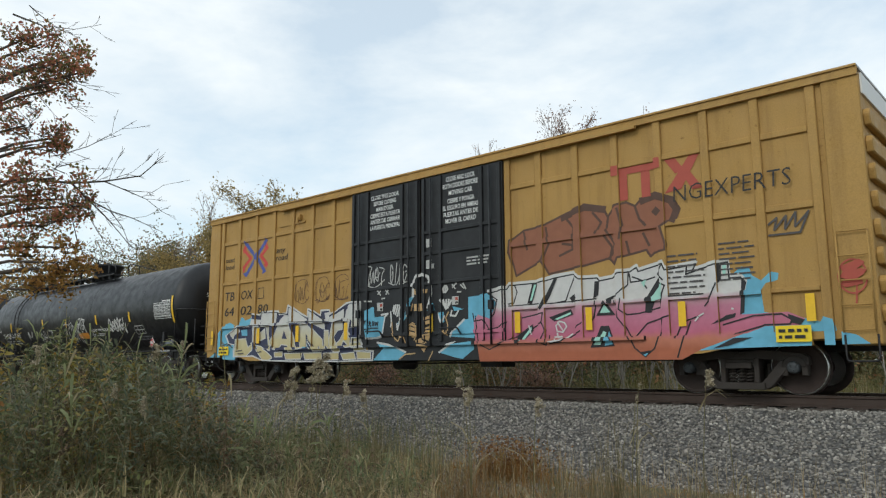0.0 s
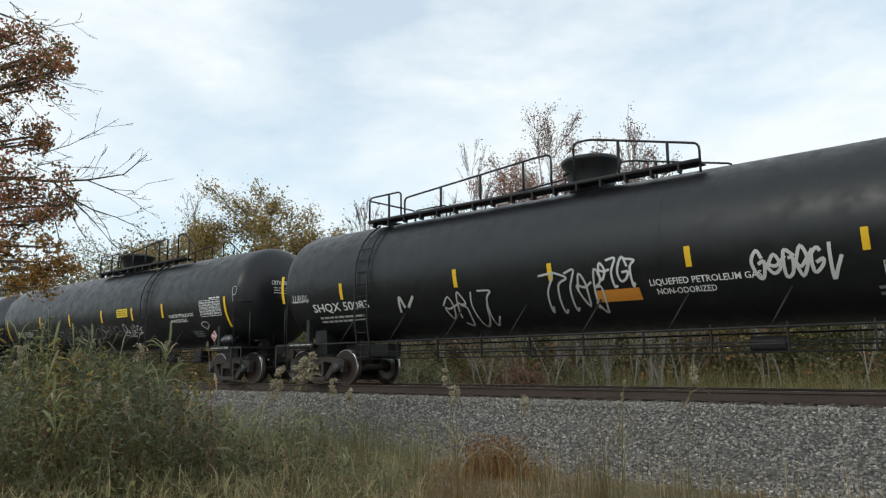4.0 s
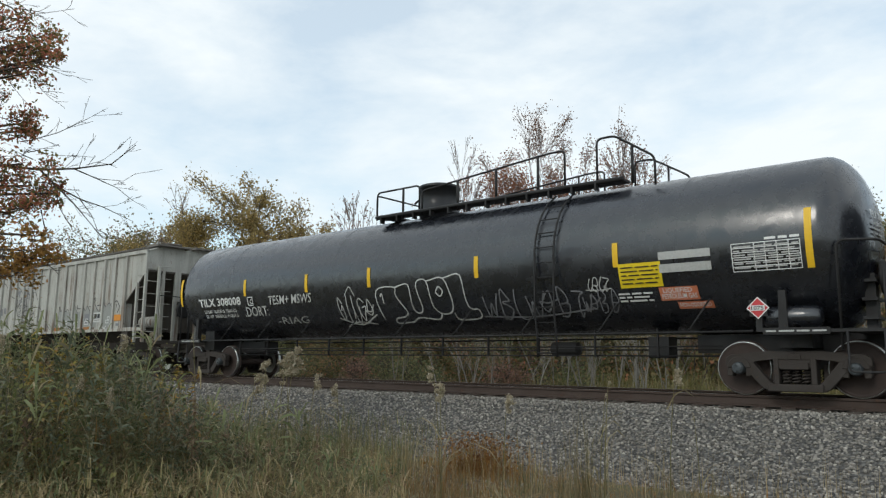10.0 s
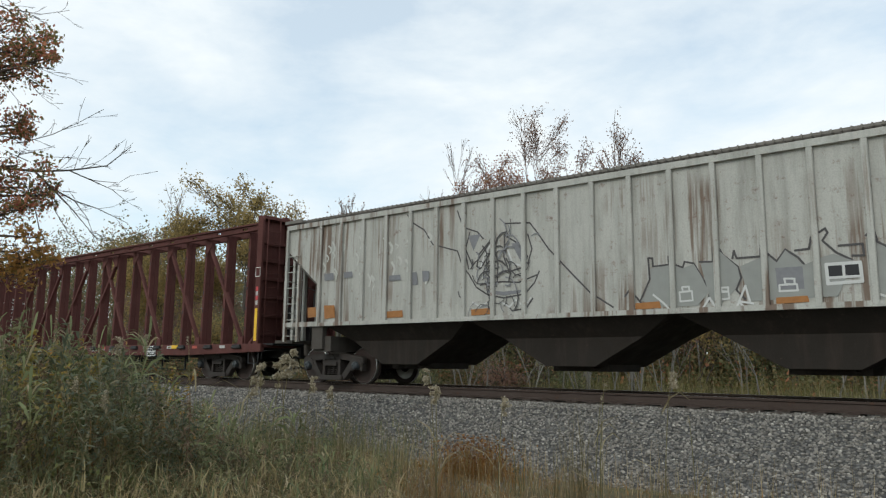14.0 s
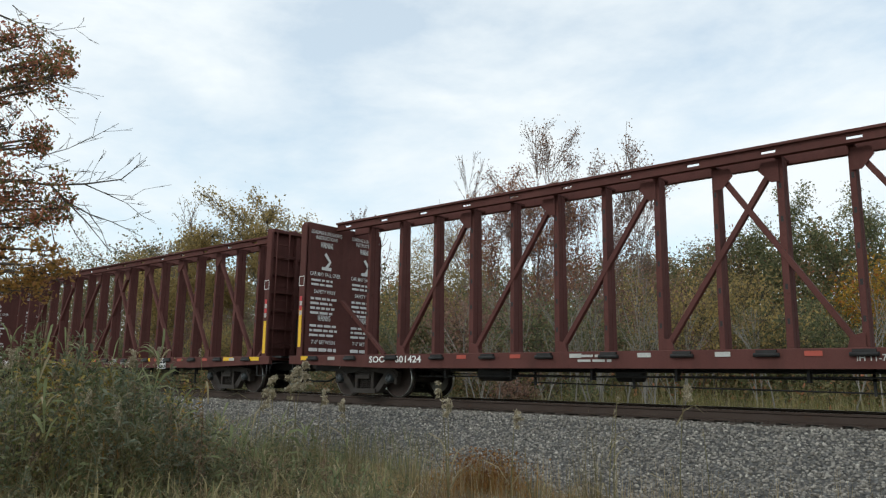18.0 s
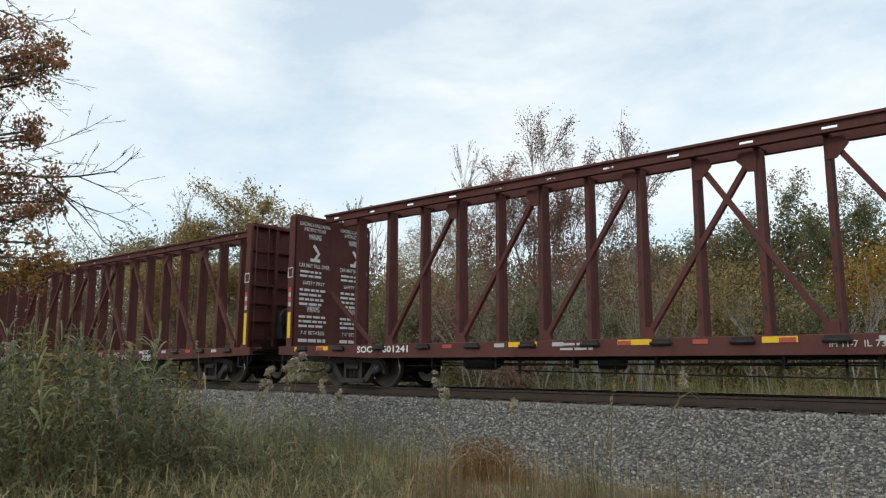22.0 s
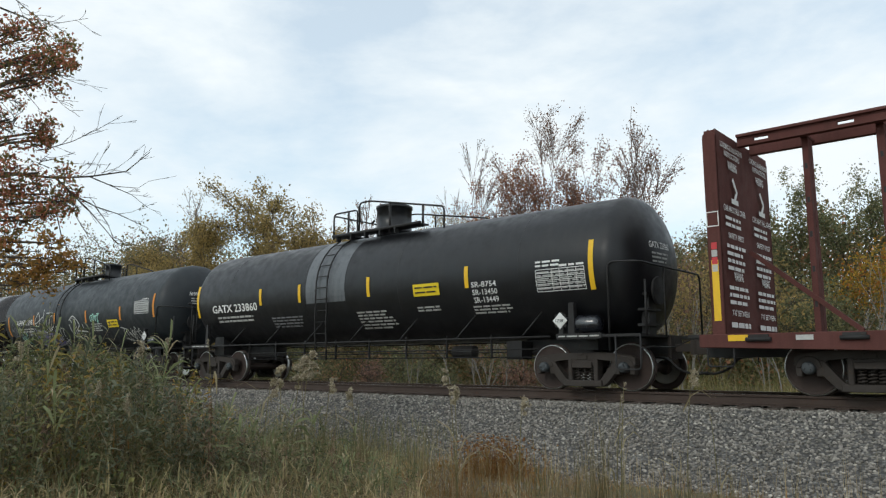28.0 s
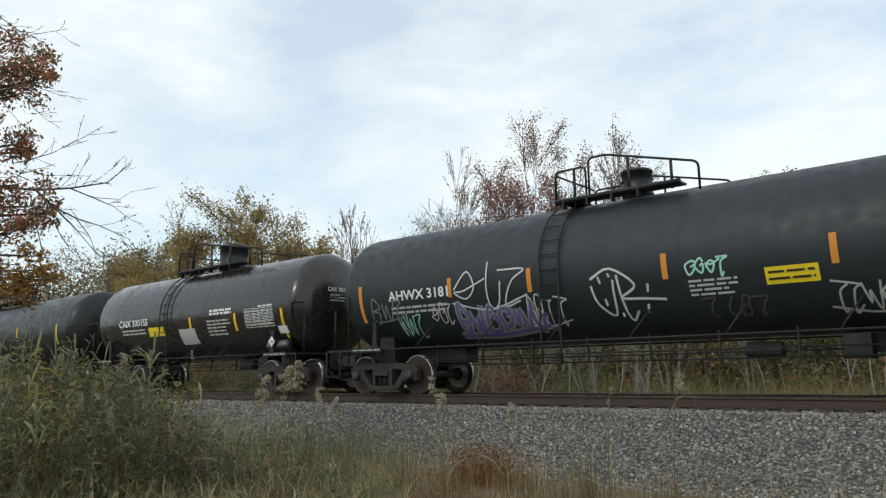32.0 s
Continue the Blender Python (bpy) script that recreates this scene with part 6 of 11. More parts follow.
    fill("mint", 0.026, [(5.52, 2.02), (5.63, 2.07), (5.58, 1.92)])
    fill("mint", 0.026, [(3.13, 2.16), (3.19, 2.16), (3.07, 1.84), (3.02, 1.83)])
    fill("cyan", 0.028, [(4.76, 0.87), (4.82, 1.15), (4.93, 0.90)])
    fill("cyan", 0.028, [(5.53, 0.69), (5.65, 0.73), (5.59, 0.67)])
    line("spray_white", 0.030, 0.024, [(3.89, 1.27), (3.84, 1.35), (3.72, 1.38), (3.64, 1.29), (3.67, 1.18), (3.80, 1.16), (3.89, 1.27)])
    line("spray_white", 0.030, 0.024, [(3.68, 1.36), (3.80, 1.20)])
    line("spray_white", 0.030, 0.024, [(3.67, 1.14), (3.70, 1.01)])
    line("spray_white", 0.030, 0.024, [(3.61, 1.07), (3.78, 1.07)])
    line("spray_white", 0.030, 0.024, [(2.98, 1.32), (3.04, 1.14)])
    line("spray_white", 0.030, 0.024, [(3.54, 0.97), (3.80, 1.00), (4.03, 1.12)])
    line("spray_white", 0.030, 0.024, [(6.59, 1.35), (6.67, 1.39)])
    line("spray_white", 0.030, 0.024, [(6.57, 1.33), (6.52, 1.27)])
    line("spray_white", 0.030, 0.024, [(7.17, 1.45), (7.19, 1.44)])


def bubble_tag(fill, line):
    fill("spray_rust", 0.008, [(2.51, 2.90), (2.54, 3.15), (2.90, 3.33), (3.32, 3.36), (3.86, 3.52), (4.19, 3.60), (4.38, 3.63), (4.57, 3.62), (4.81, 3.51), (4.89, 3.35), (5.05, 3.55), (5.29, 3.58), (5.47, 3.48), (5.61, 3.60), (5.88, 3.64), (6.16, 3.53), (6.29, 3.34), (6.25, 3.16), (6.07, 3.08), (5.96, 3.02), (6.05, 2.68), (6.03, 2.58), (5.82, 2.55), (5.74, 2.49), (5.66, 2.62), (5.07, 2.53), (5.01, 2.40), (4.89, 2.54), (4.34, 2.45), (3.50, 2.35), (3.33, 2.64), (2.68, 2.38), (2.61, 2.62)])
    line("spray_umber", 0.045, 0.012, [(2.51, 2.90), (2.54, 3.15), (2.90, 3.33), (3.32, 3.36), (3.86, 3.52), (4.19, 3.60), (4.38, 3.63), (4.57, 3.62), (4.81, 3.51), (4.89, 3.35), (5.05, 3.55), (5.29, 3.58), (5.47, 3.48), (5.61, 3.60), (5.88, 3.64), (6.16, 3.53), (6.29, 3.34), (6.25, 3.16), (6.07, 3.08), (5.96, 3.02), (6.05, 2.68), (6.03, 2.58), (5.82, 2.55), (5.74, 2.49), (5.66, 2.62), (5.07, 2.53), (5.01, 2.40), (4.89, 2.54), (4.34, 2.45), (3.50, 2.35), (3.33, 2.64), (2.68, 2.38), (2.61, 2.62)], True)
    line("spray_umber", 0.050, 0.014, [(3.92, 3.48), (4.11, 3.24), (4.07, 2.80), (3.77, 2.70)])
    line("spray_umber", 0.050, 0.014, [(3.84, 2.94), (4.07, 2.89)])
    line("spray_umber", 0.050, 0.014, [(4.89, 3.33), (4.85, 3.09), (5.02, 2.80), (4.95, 2.60)])
    line("spray_umber", 0.050, 0.014, [(4.79, 2.99), (4.96, 2.75), (4.91, 2.55)])
    line("spray_umber", 0.050, 0.014, [(5.47, 3.46), (5.55, 3.21), (5.68, 3.08)])
    line("spray_umber", 0.050, 0.014, [(5.26, 2.82), (5.31, 2.59)])
    line("spray_umber", 0.050, 0.014, [(5.61, 2.94), (5.72, 2.70)])
    line("spray_umber", 0.050, 0.014, [(3.45, 3.32), (3.51, 2.97), (3.33, 2.64)])
    line("spray_umber", 0.050, 0.014, [(5.11, 3.48), (5.19, 3.15), (5.13, 2.89)])
    line("spray_umber", 0.050, 0.014, [(2.90, 3.28), (2.97, 2.92)])
    line("spray_umber", 0.050, 0.014, [(4.56, 3.48), (4.74, 3.26), (4.61, 3.06)])
    line("spray_umber", 0.140, 0.013, [(3.86, 3.47), (4.38, 3.62), (4.81, 3.51)])
    line("spray_umber", 0.140, 0.013, [(5.61, 3.56), (5.88, 3.62), (6.18, 3.49), (6.29, 3.30), (6.20, 3.11)])
    line("spray_umber", 0.140, 0.013, [(5.87, 3.34), (5.92, 3.29)])


def arrow_emblem(fill, line):
    line("logo_blue", 0.120, 0.006, [(-7.48, 4.25), (-6.90, 3.75), (-7.37, 3.27)])
    line("logo_blue", 0.120, 0.006, [(-6.39, 4.22), (-6.86, 3.77), (-6.45, 3.30)])
    fill("logo_blue", 0.007, [(-7.56, 3.31), (-7.38, 3.18), (-7.29, 3.36)])
    fill("logo_blue", 0.007, [(-6.56, 3.22), (-6.36, 3.28), (-6.50, 3.40)])
    line("arrow_red", 0.110, 0.009, [(-7.56, 4.05), (-7.17, 3.75), (-7.54, 3.48)])
    line("arrow_red", 0.110, 0.009, [(-6.33, 4.00), (-6.64, 3.77), (-6.32, 3.48)])
    fill("arrow_red", 0.010, [(-7.59, 3.91), (-7.52, 4.18), (-7.39, 4.08)])
    fill("arrow_red", 0.010, [(-7.58, 3.30), (-7.56, 3.54), (-7.45, 3.42)])
    fill("arrow_red", 0.010, [(-6.34, 4.16), (-6.35, 3.91), (-6.47, 4.04)])
    fill("arrow_red", 0.010, [(-6.35, 3.36), (-6.36, 3.57), (-6.49, 3.49)])


def hopper_drawing(fill, line):
    line("charcoal", 0.032, 0.010, [(-4.02, 3.96), (-3.83, 3.74), (-3.49, 3.54), (-3.23, 3.18), (-2.52, 2.97), (-2.39, 2.64), (-2.17, 2.39)])
    line("charcoal", 0.032, 0.010, [(-2.53, 3.87), (-2.37, 3.48), (-1.98, 3.34), (-1.82, 3.17)])
    line("charcoal", 0.032, 0.010, [(-2.28, 2.96), (-2.11, 2.62), (-1.92, 2.77), (-1.55, 3.19)])
    line("charcoal", 0.032, 0.010, [(-1.25, 3.44), (-0.65, 3.39), (-0.45, 3.14), (-0.22, 2.82), (0.31, 2.27), (0.69, 1.89), (1.16, 1.59)])
    line("charcoal", 0.032, 0.010, [(-2.23, 2.47), (-2.00, 2.14), (-1.71, 1.97), (-1.29, 1.88), (-0.77, 1.94), (-0.54, 2.16), (-0.43, 2.38)])
    line("charcoal", 0.032, 0.010, [(-1.87, 2.21), (-1.32, 2.22), (-0.92, 2.18), (-0.47, 2.31)])
    line("charcoal", 0.032, 0.010, [(-0.70, 3.16), (-0.60, 2.85), (-0.70, 2.55)])
    line("charcoal", 0.032, 0.010, [(-1.55, 3.15), (-1.44, 2.59), (-1.46, 2.20)])
    line("charcoal", 0.032, 0.010, [(-2.18, 3.35), (-2.31, 2.96), (-2.21, 2.55)])
    line("charcoal", 0.032, 0.010, [(-1.23, 1.77), (-1.09, 1.61), (-0.75, 1.64), (-0.59, 1.84)])
    line("charcoal", 0.035, 0.010, [(-1.99, 2.59), (-1.93, 2.85), (-1.60, 3.15), (-1.65, 2.84), (-1.90, 2.53)], True)
    line("charcoal", 0.035, 0.010, [(-1.27, 3.05), (-1.29, 2.74), (-1.16, 2.42), (-0.82, 2.48), (-0.71, 2.70), (-1.00, 3.03), (-1.28, 3.20)], True)
    fill("grey_spray", 0.007, [(-1.77, 2.08), (-1.30, 2.01), (-0.78, 2.03), (-0.91, 1.96), (-1.30, 1.93), (-1.65, 1.99)])
    fill("grey_spray", 0.007, [(-1.10, 3.00), (-0.92, 3.02), (-0.74, 2.73), (-0.86, 2.59)])
    fill("grey_spray", 0.007, [(-2.23, 3.28), (-1.89, 3.28), (-2.08, 2.94)])
    line("spray_white", 0.035, 0.012, [(-1.37, 1.81), (-1.15, 1.69), (-1.00, 1.83), (-0.78, 1.67), (-0.64, 1.85)])
    line("spray_white", 0.035, 0.012, [(-2.11, 1.83), (-1.91, 1.73), (-1.69, 1.81)])
    line("spray_white", 0.035, 0.012, [(-1.88, 2.58), (-1.79, 2.80), (-1.62, 3.04)])
    line("spray_white", 0.035, 0.012, [(-1.20, 2.89), (-1.06, 2.57), (-0.88, 2.53)])
    line("charcoal", 0.034, 0.010, [(1.40, 1.78), (1.50, 1.90), (1.71, 1.65)])
    line("charcoal", 0.034, 0.010, [(1.70, 1.69), (1.89, 2.06), (1.87, 2.45), (1.95, 2.44), (1.96, 2.29), (2.25, 2.30), (2.25, 2.45)])
    line("charcoal", 0.034, 0.010, [(2.29, 2.33), (2.50, 2.23), (2.54, 2.33), (2.70, 2.29), (2.81, 2.08), (2.96, 1.81), (2.93, 1.61)])
    line("charcoal", 0.034, 0.010, [(2.80, 2.31), (3.03, 2.29), (3.04, 2.54), (3.16, 2.49), (3.20, 2.40), (3.44, 2.18), (3.49, 1.99), (3.40, 1.79), (3.54, 1.63)])
    line("charcoal", 0.034, 0.010, [(3.36, 2.32), (3.39, 2.45), (3.43, 2.32), (3.81, 2.32), (3.83, 2.55)])
    line("charcoal", 0.034, 0.010, [(3.93, 2.35), (4.06, 2.22), (4.20, 2.40), (4.38, 2.26), (4.47, 2.13)])
    line("charcoal", 0.034, 0.010, [(4.34, 2.37), (4.55, 2.38), (4.59, 2.56), (4.80, 2.68), (4.83, 2.61), (4.75, 2.49), (4.93, 2.29), (5.15, 2.15)])
    line("charcoal", 0.034, 0.010, [(4.97, 2.39), (5.30, 2.39), (5.31, 2.21), (5.15, 2.22)])
    line("charcoal", 0.034, 0.010, [(5.35, 2.51), (5.46, 2.59), (5.50, 2.40), (5.63, 2.31), (5.86, 2.45), (6.02, 2.32), (6.13, 2.16), (6.11, 1.80)])
    line("charcoal", 0.034, 0.010, [(6.02, 2.40), (6.40, 2.50), (6.50, 2.41), (6.62, 2.28), (6.51, 2.11), (6.45, 2.08), (6.36, 2.20), (6.40, 2.38)])
    line("charcoal", 0.034, 0.010, [(3.57, 2.18), (3.81, 2.20), (3.81, 1.78)])
    line("charcoal", 0.034, 0.010, [(4.64, 2.18), (4.76, 2.21), (4.90, 2.11)])
    line("charcoal", 0.034, 0.010, [(5.71, 2.30), (5.69, 1.88)])
    fill("silver_spray", 0.007, [(1.73, 1.69), (1.92, 2.05), (1.90, 2.26), (2.26, 2.29), (2.50, 2.22), (2.70, 2.28), (2.83, 2.05), (2.94, 1.78), (2.74, 1.55), (1.92, 1.57)])
    fill("silver_spray", 0.007, [(2.82, 2.28), (3.05, 2.28), (3.16, 2.46), (3.44, 2.17), (3.47, 1.99), (3.38, 1.79), (3.13, 1.57), (2.97, 1.61)])
    fill("silver_spray", 0.007, [(3.48, 2.18), (3.91, 2.34), (4.06, 2.20), (4.20, 2.39), (4.46, 2.13), (4.76, 2.24), (4.89, 2.27), (5.16, 2.14), (4.92, 1.61), (3.60, 1.59)])
    fill("silver_spray", 0.007, [(5.35, 2.47), (5.61, 2.30), (5.86, 2.44), (6.12, 2.16), (6.09, 1.78), (5.73, 1.52), (5.38, 1.59)])
    fill("grey_spray", 0.011, [(4.03, 2.11), (4.44, 2.11), (4.45, 1.75), (4.05, 1.76)])
    fill("spray_black", 0.011, [(4.80, 2.10), (5.23, 2.10), (5.24, 1.90), (4.81, 1.90)])
    line("spray_white", 0.050, 0.014, [(4.78, 2.11), (5.25, 2.11), (5.26, 1.82), (4.79, 1.81)], True)
    line("spray_white", 0.040, 0.015, [(5.02, 2.10), (5.02, 1.89)])
    line("spray_white", 0.040, 0.015, [(4.79, 1.90), (5.25, 1.90)])
    line("spray_white", 0.030, 0.014, [(2.43, 1.80), (2.65, 1.81), (2.66, 1.65), (2.44, 1.64)], True)
    line("spray_white", 0.030, 0.014, [(2.48, 1.89), (2.60, 1.89), (2.61, 1.81), (2.49, 1.81)], True)
    line("spray_white", 0.030, 0.014, [(3.12, 1.76), (3.27, 1.77), (3.28, 1.65), (3.12, 1.64)], True)
    line("spray_white", 0.030, 0.014, [(3.15, 1.84), (3.27, 1.84), (3.27, 1.77), (3.16, 1.78)], True)
    line("spray_white", 0.030, 0.014, [(4.08, 1.83), (4.34, 1.83), (4.35, 1.73), (4.08, 1.73)], True)
    line("spray_white", 0.030, 0.014, [(4.16, 1.93), (4.31, 1.92), (4.31, 1.83), (4.17, 1.84)], True)
    line("spray_white", 0.030, 0.014, [(5.69, 1.84), (5.89, 1.84), (5.90, 1.74), (5.69, 1.74)], True)
    line("spray_white", 0.030, 0.014, [(5.81, 1.96), (5.95, 1.97), (5.95, 1.85), (5.81, 1.85)], True)
    line("spray_white", 0.035, 0.013, [(1.95, 1.78), (2.13, 1.63), (2.24, 1.51)])
    line("spray_white", 0.035, 0.013, [(2.84, 1.52), (2.95, 1.68), (3.05, 1.51)])
    line("spray_white", 0.035, 0.013, [(3.40, 1.51), (3.55, 1.85), (3.62, 1.55)])
    line("spray_white", 0.035, 0.013, [(5.44, 1.63), (5.65, 1.53), (5.73, 1.63)])
    line("spray_white", 0.035, 0.013, [(6.11, 1.78), (6.18, 2.04), (6.16, 2.16)])
    line("spray_white", 0.035, 0.013, [(3.51, 1.50), (3.43, 1.60), (3.66, 1.55)])
    line("spray_white", 0.035, 0.013, [(6.45, 2.08), (6.39, 2.20), (6.50, 2.33)])
    fill("orange", 0.016, [(6.27, 2.01), (6.75, 2.01), (6.76, 1.80), (6.28, 1.80)])
    fill("rust_patch", 0.016, [(4.02, 1.63), (4.49, 1.64), (4.51, 1.54), (4.02, 1.53)])
    fill("rust_patch", 0.016, [(1.49, 1.64), (2.06, 1.66), (2.09, 1.54), (1.50, 1.53)])
    fill("rust_patch", 0.016, [(-6.80, 1.95), (-6.41, 1.94), (-6.38, 1.63), (-6.76, 1.61)])
    fill("rust_patch", 0.016, [(-4.74, 1.72), (-4.11, 1.73), (-4.09, 1.57), (-4.72, 1.57)])
    fill("rust_patch", 0.016, [(-2.13, 1.67), (-1.57, 1.69), (-1.56, 1.56), (-2.12, 1.54)])
    fill("rust_patch", 0.016, [(-7.43, 1.92), (-7.11, 1.92), (-7.08, 1.67), (-7.40, 1.66)])
    fill("grey_spray", 0.011, [(-6.83, 2.76), (-6.49, 2.76), (-6.46, 2.58), (-6.81, 2.58)])
    fill("grey_spray", 0.011, [(-6.11, 2.75), (-5.81, 2.75), (-5.79, 2.60), (-6.09, 2.60)])
    fill("grey_spray", 0.011, [(-4.56, 2.56), (-4.20, 2.56), (-4.18, 2.43), (-4.55, 2.43)])
    fill("grey_spray", 0.011, [(-3.85, 2.58), (-3.69, 2.59), (-3.65, 2.29), (-3.81, 2.29)])
    fill("grey_spray", 0.011, [(-3.53, 2.60), (-3.31, 2.59), (-3.32, 2.36), (-3.50, 2.35)])
    fill("grey_spray", 0.011, [(6.43, 1.71), (6.65, 1.71), (6.65, 1.62), (6.43, 1.63)])


# ---- boxcar ----
def clip_x(poly, lo, hi):
    for sgn, lim in ((1, lo), (-1, hi)):
        out = []
        for (xa, za), (xb, zb) in zip(poly, poly[1:] + poly[:1]):
            a, b = sgn * (xa - lim) >= 0, sgn * (xb - lim) >= 0
            if a:
                out.append((xa, za))
            if a != b:
                k = (lim - xa) / (xb - xa)
                out.append((lim, za + (zb - za) * k))
        poly = out
        if len(poly) < 3:
            return []
    return poly


def lay(bm, poly, slabs, off):
    """Paint that follows panels and posts: slabs are (x0, x1, y) stretches of the side."""
    o = lift(off)
    for x0, x1, y in slabs:
        p = clip_x(list(poly), x0, x1)
        if len(p) > 2:
            bm.faces.new([bm.verts.new((x, y - o, z)) for x, z in p])


def laid_part(parent, polys, mat, slabs, off, name="graffiti", label=""):
    bm = bmesh.new()
    for p in polys:
        lay(bm, p, slabs, off)
    bmesh.ops.triangulate(bm, faces=bm.faces[:])
    return part(name, bm, mat, parent, label)


def ribbon(pts, w, closed=False):
    """Quads along a line of (x, z) points, mitred, each overlapping the next a little."""
    n = len(pts)
    out = []
    idx = range(n if closed else n - 1)
    for i in idx:
        a, b = np.array(pts[i], float), np.array(pts[(i + 1) % n], float)
        d = (b - a) / (np.hypot(*(b - a)) + 1e-9)
        q = np.array((-d[1], d[0])) * w / 2
        a, b = a - d * w * 0.3, b + d * w * 0.3
        out.append([tuple(a + q), tuple(a - q), tuple(b - q), tuple(b + q)])
    return out


def outline_part(parent, loops, w, mat, slabs, off, closed=True, label=""):
    bm = bmesh.new()
    for lp in loops:
        for q in ribbon(lp, w, closed):
            lay(bm, q, slabs, off)
    return part("graffiti", bm, mat, parent, label)


def clip_z(poly, lo, hi):
    return [(x, z) for z, x in clip_x([(z, x) for x, z in poly], lo, hi)]


class Painter:
    """Spray paint laid over panels, posts and ribs; cells are (x0, x1, z0, z1, y) stretches of the side."""

    def __init__(self, cells):
        self.cells, self.done, self.n = cells, {}, 0

    def put(self, mat, off, poly):
        bm = self.done.setdefault(mat, bmesh.new())
        xa, xb = min(p[0] for p in poly), max(p[0] for p in poly)
        za, zb = min(p[1] for p in poly), max(p[1] for p in poly)
        for x0, x1, z0, z1, y in self.cells:
            if xb <= x0 or xa >= x1 or zb <= z0 or za >= z1:
                continue
            q = clip_x(list(poly), x0, x1)
            q = clip_z(q, z0, z1) if len(q) > 2 else q
            if len(q) > 2:
                bm.faces.new([bm.verts.new((x, y - off, z)) for x, z in q])

    def fill(self, mat, off, poly):
        self.n += 1
        for tri in tessellate_polygon([[Vector((x, z, 0)) for x, z in poly]]):
            self.put(mat, 0.003 + self.n * 0.00025, [poly[i] for i in tri])

    def line(self, mat, w, off, pts, closed=False):
        self.n += 1
        for i, q in enumerate(ribbon(pts, w, closed)):
            self.put(mat, 0.003 + self.n * 0.00025 + (i % 2) * 0.00012, q)

    def finish(self, parent, names):
        for mat, bm in self.done.items():
            part("graffiti", bm, M[mat], parent, names.get(mat, ""))
        self.done, self.n = {}, 0


def boxcar():
    car = new_car("boxcar", -11.84, "yellow high-cube boxcar with black doors and bright graffiti", "boxcar")
    L, ZT, ZB, HP, HW = 9.38, 5.18, 0.80, 1.50, 1.555
    Y = M["yellow"]
    bm = bmesh.new()
    box(bm, -L + 0.02, L - 0.02, -HP, HP, ZB + 0.1, ZT - 0.12)
    body = part("body", bm, Y, car)
    posts = [s * p for p in (8.66, 7.76, 6.87, 5.98, 5.09, 4.20, 3.31) for s in (-1, 1)] + [-2.56, 2.50]
    for p in sorted(posts):
        bm = bmesh.new()
        w = 0.075
        box(bm, p - w, p + w, -HW, -HP + 0.002, ZB + 0.3, ZT - 0.16)
        part("side_post", bm, Y, body, "", 0.012)
        bm = bmesh.new()
        box(bm, p - w, p + w, HP - 0.002, HW, ZB + 0.3, ZT - 0.16)
        part("side_post", bm, Y, body, "", 0.012)
    for s in (-1, 1):
        bm = bmesh.new()
        box(bm, min(s * L, s * (L - 0.55)), max(s * L, s * (L - 0.55)), -HW, HW, ZB, ZT - 0.10)
        part("corner_panel", bm, Y, body, "", 0.015)
    xs = sorted(posts)
    for a, b in zip(xs, xs[1:]):
        if b - a > 2:
            continue
        for z in (4.31, 3.06):
            bm = bmesh.new()
            box(bm, a + 0.075, b - 0.075, -HW + 0.012, -HP + 0.002, z - 0.055, z + 0.055)
            part("side_rib", bm, Y, body, "", 0.012)
        bm = bmesh.new()
        box(bm, a + 0.075, b - 0.075, -HW - 0.006, -HP + 0.002, 1.66, 1.74)
        part("side_rib", bm, Y, body, "", 0.012)
    bm = bmesh.new()
    for s in (-1, 1):
        box(bm, -L, L, s * HW - 0.035, s * HW + 0.035, ZT - 0.17, ZT - 0.03)
        beam(bm, (-L, s * (HW + 0.02), ZT - 0.02), (L, s * (HW + 0.02), ZT - 0.02), 0.09, 0.035)
    part("top_chord", bm, Y, body)
    bm = bmesh.new()
    prism(bm, [(-8.4, ZB), (8.4, ZB), (8.4, ZB + 0.22), (-8.4, ZB + 0.22)], -HW - 0.012, -HW + 0.10)
    prism(bm, [(-7.0, ZB - 0.12), (-2.4, ZB - 0.14), (2.4, ZB - 0.14), (6.6, ZB - 0.10), (7.2, ZB + 0.01), (-7.6, ZB + 0.01)], -HW - 0.010, -HW + 0.10)
    part("side_sill", bm, Y, body)
    bm = bmesh.new()
    prism(bm, [(-L, ZT - 0.04), (L, ZT - 0.04), (L, ZT), (-L, ZT)], -HW, HW)
    for i in range(17):
        x = -L + 0.6 + i * (2 * L - 1.2) / 16
        box(bm, x - 0.05, x + 0.05, -1.45, 1.45, ZT, ZT + 0.05)
    part("roof", bm, M["galv"], body, "galvanised ribbed roof")
    # corrugated ends
    for s in (-1, 1):
        for i in range(8):
            z = 1.30 + i * 0.44
            bm = bmesh.new()
            prism(bm, [(-1.46, z - 0.02), (-1.40, z - 0.17), (1.40, z - 0.17), (1.46, z - 0.02), (1.46, z + 0.02), (1.40, z + 0.10), (-1.40, z + 0.10), (-1.46, z + 0.02)], L - 0.01, L + 0.10)
            bmesh.ops.rotate(bm, cent=(0, 0, 0), matrix=Matrix.Rotation(-s * math.pi / 2, 3, "Z"), verts=bm.verts[:])
            part("end_corrugation", bm, Y, body, "", 0.05)
        bm = bmesh.new()
        box(bm, min(s * (L + 0.002), s * (L + 0.03)), max(s * (L + 0.002), s * (L + 0.03)), -1.46, 1.46, ZT - 0.46, ZT - 0.12)
        part("end_panel", bm, M["white"], body, "white painted strip under the roof")
    # doors
    slabs_d = [(-3, 3, -HW - 0.05)]
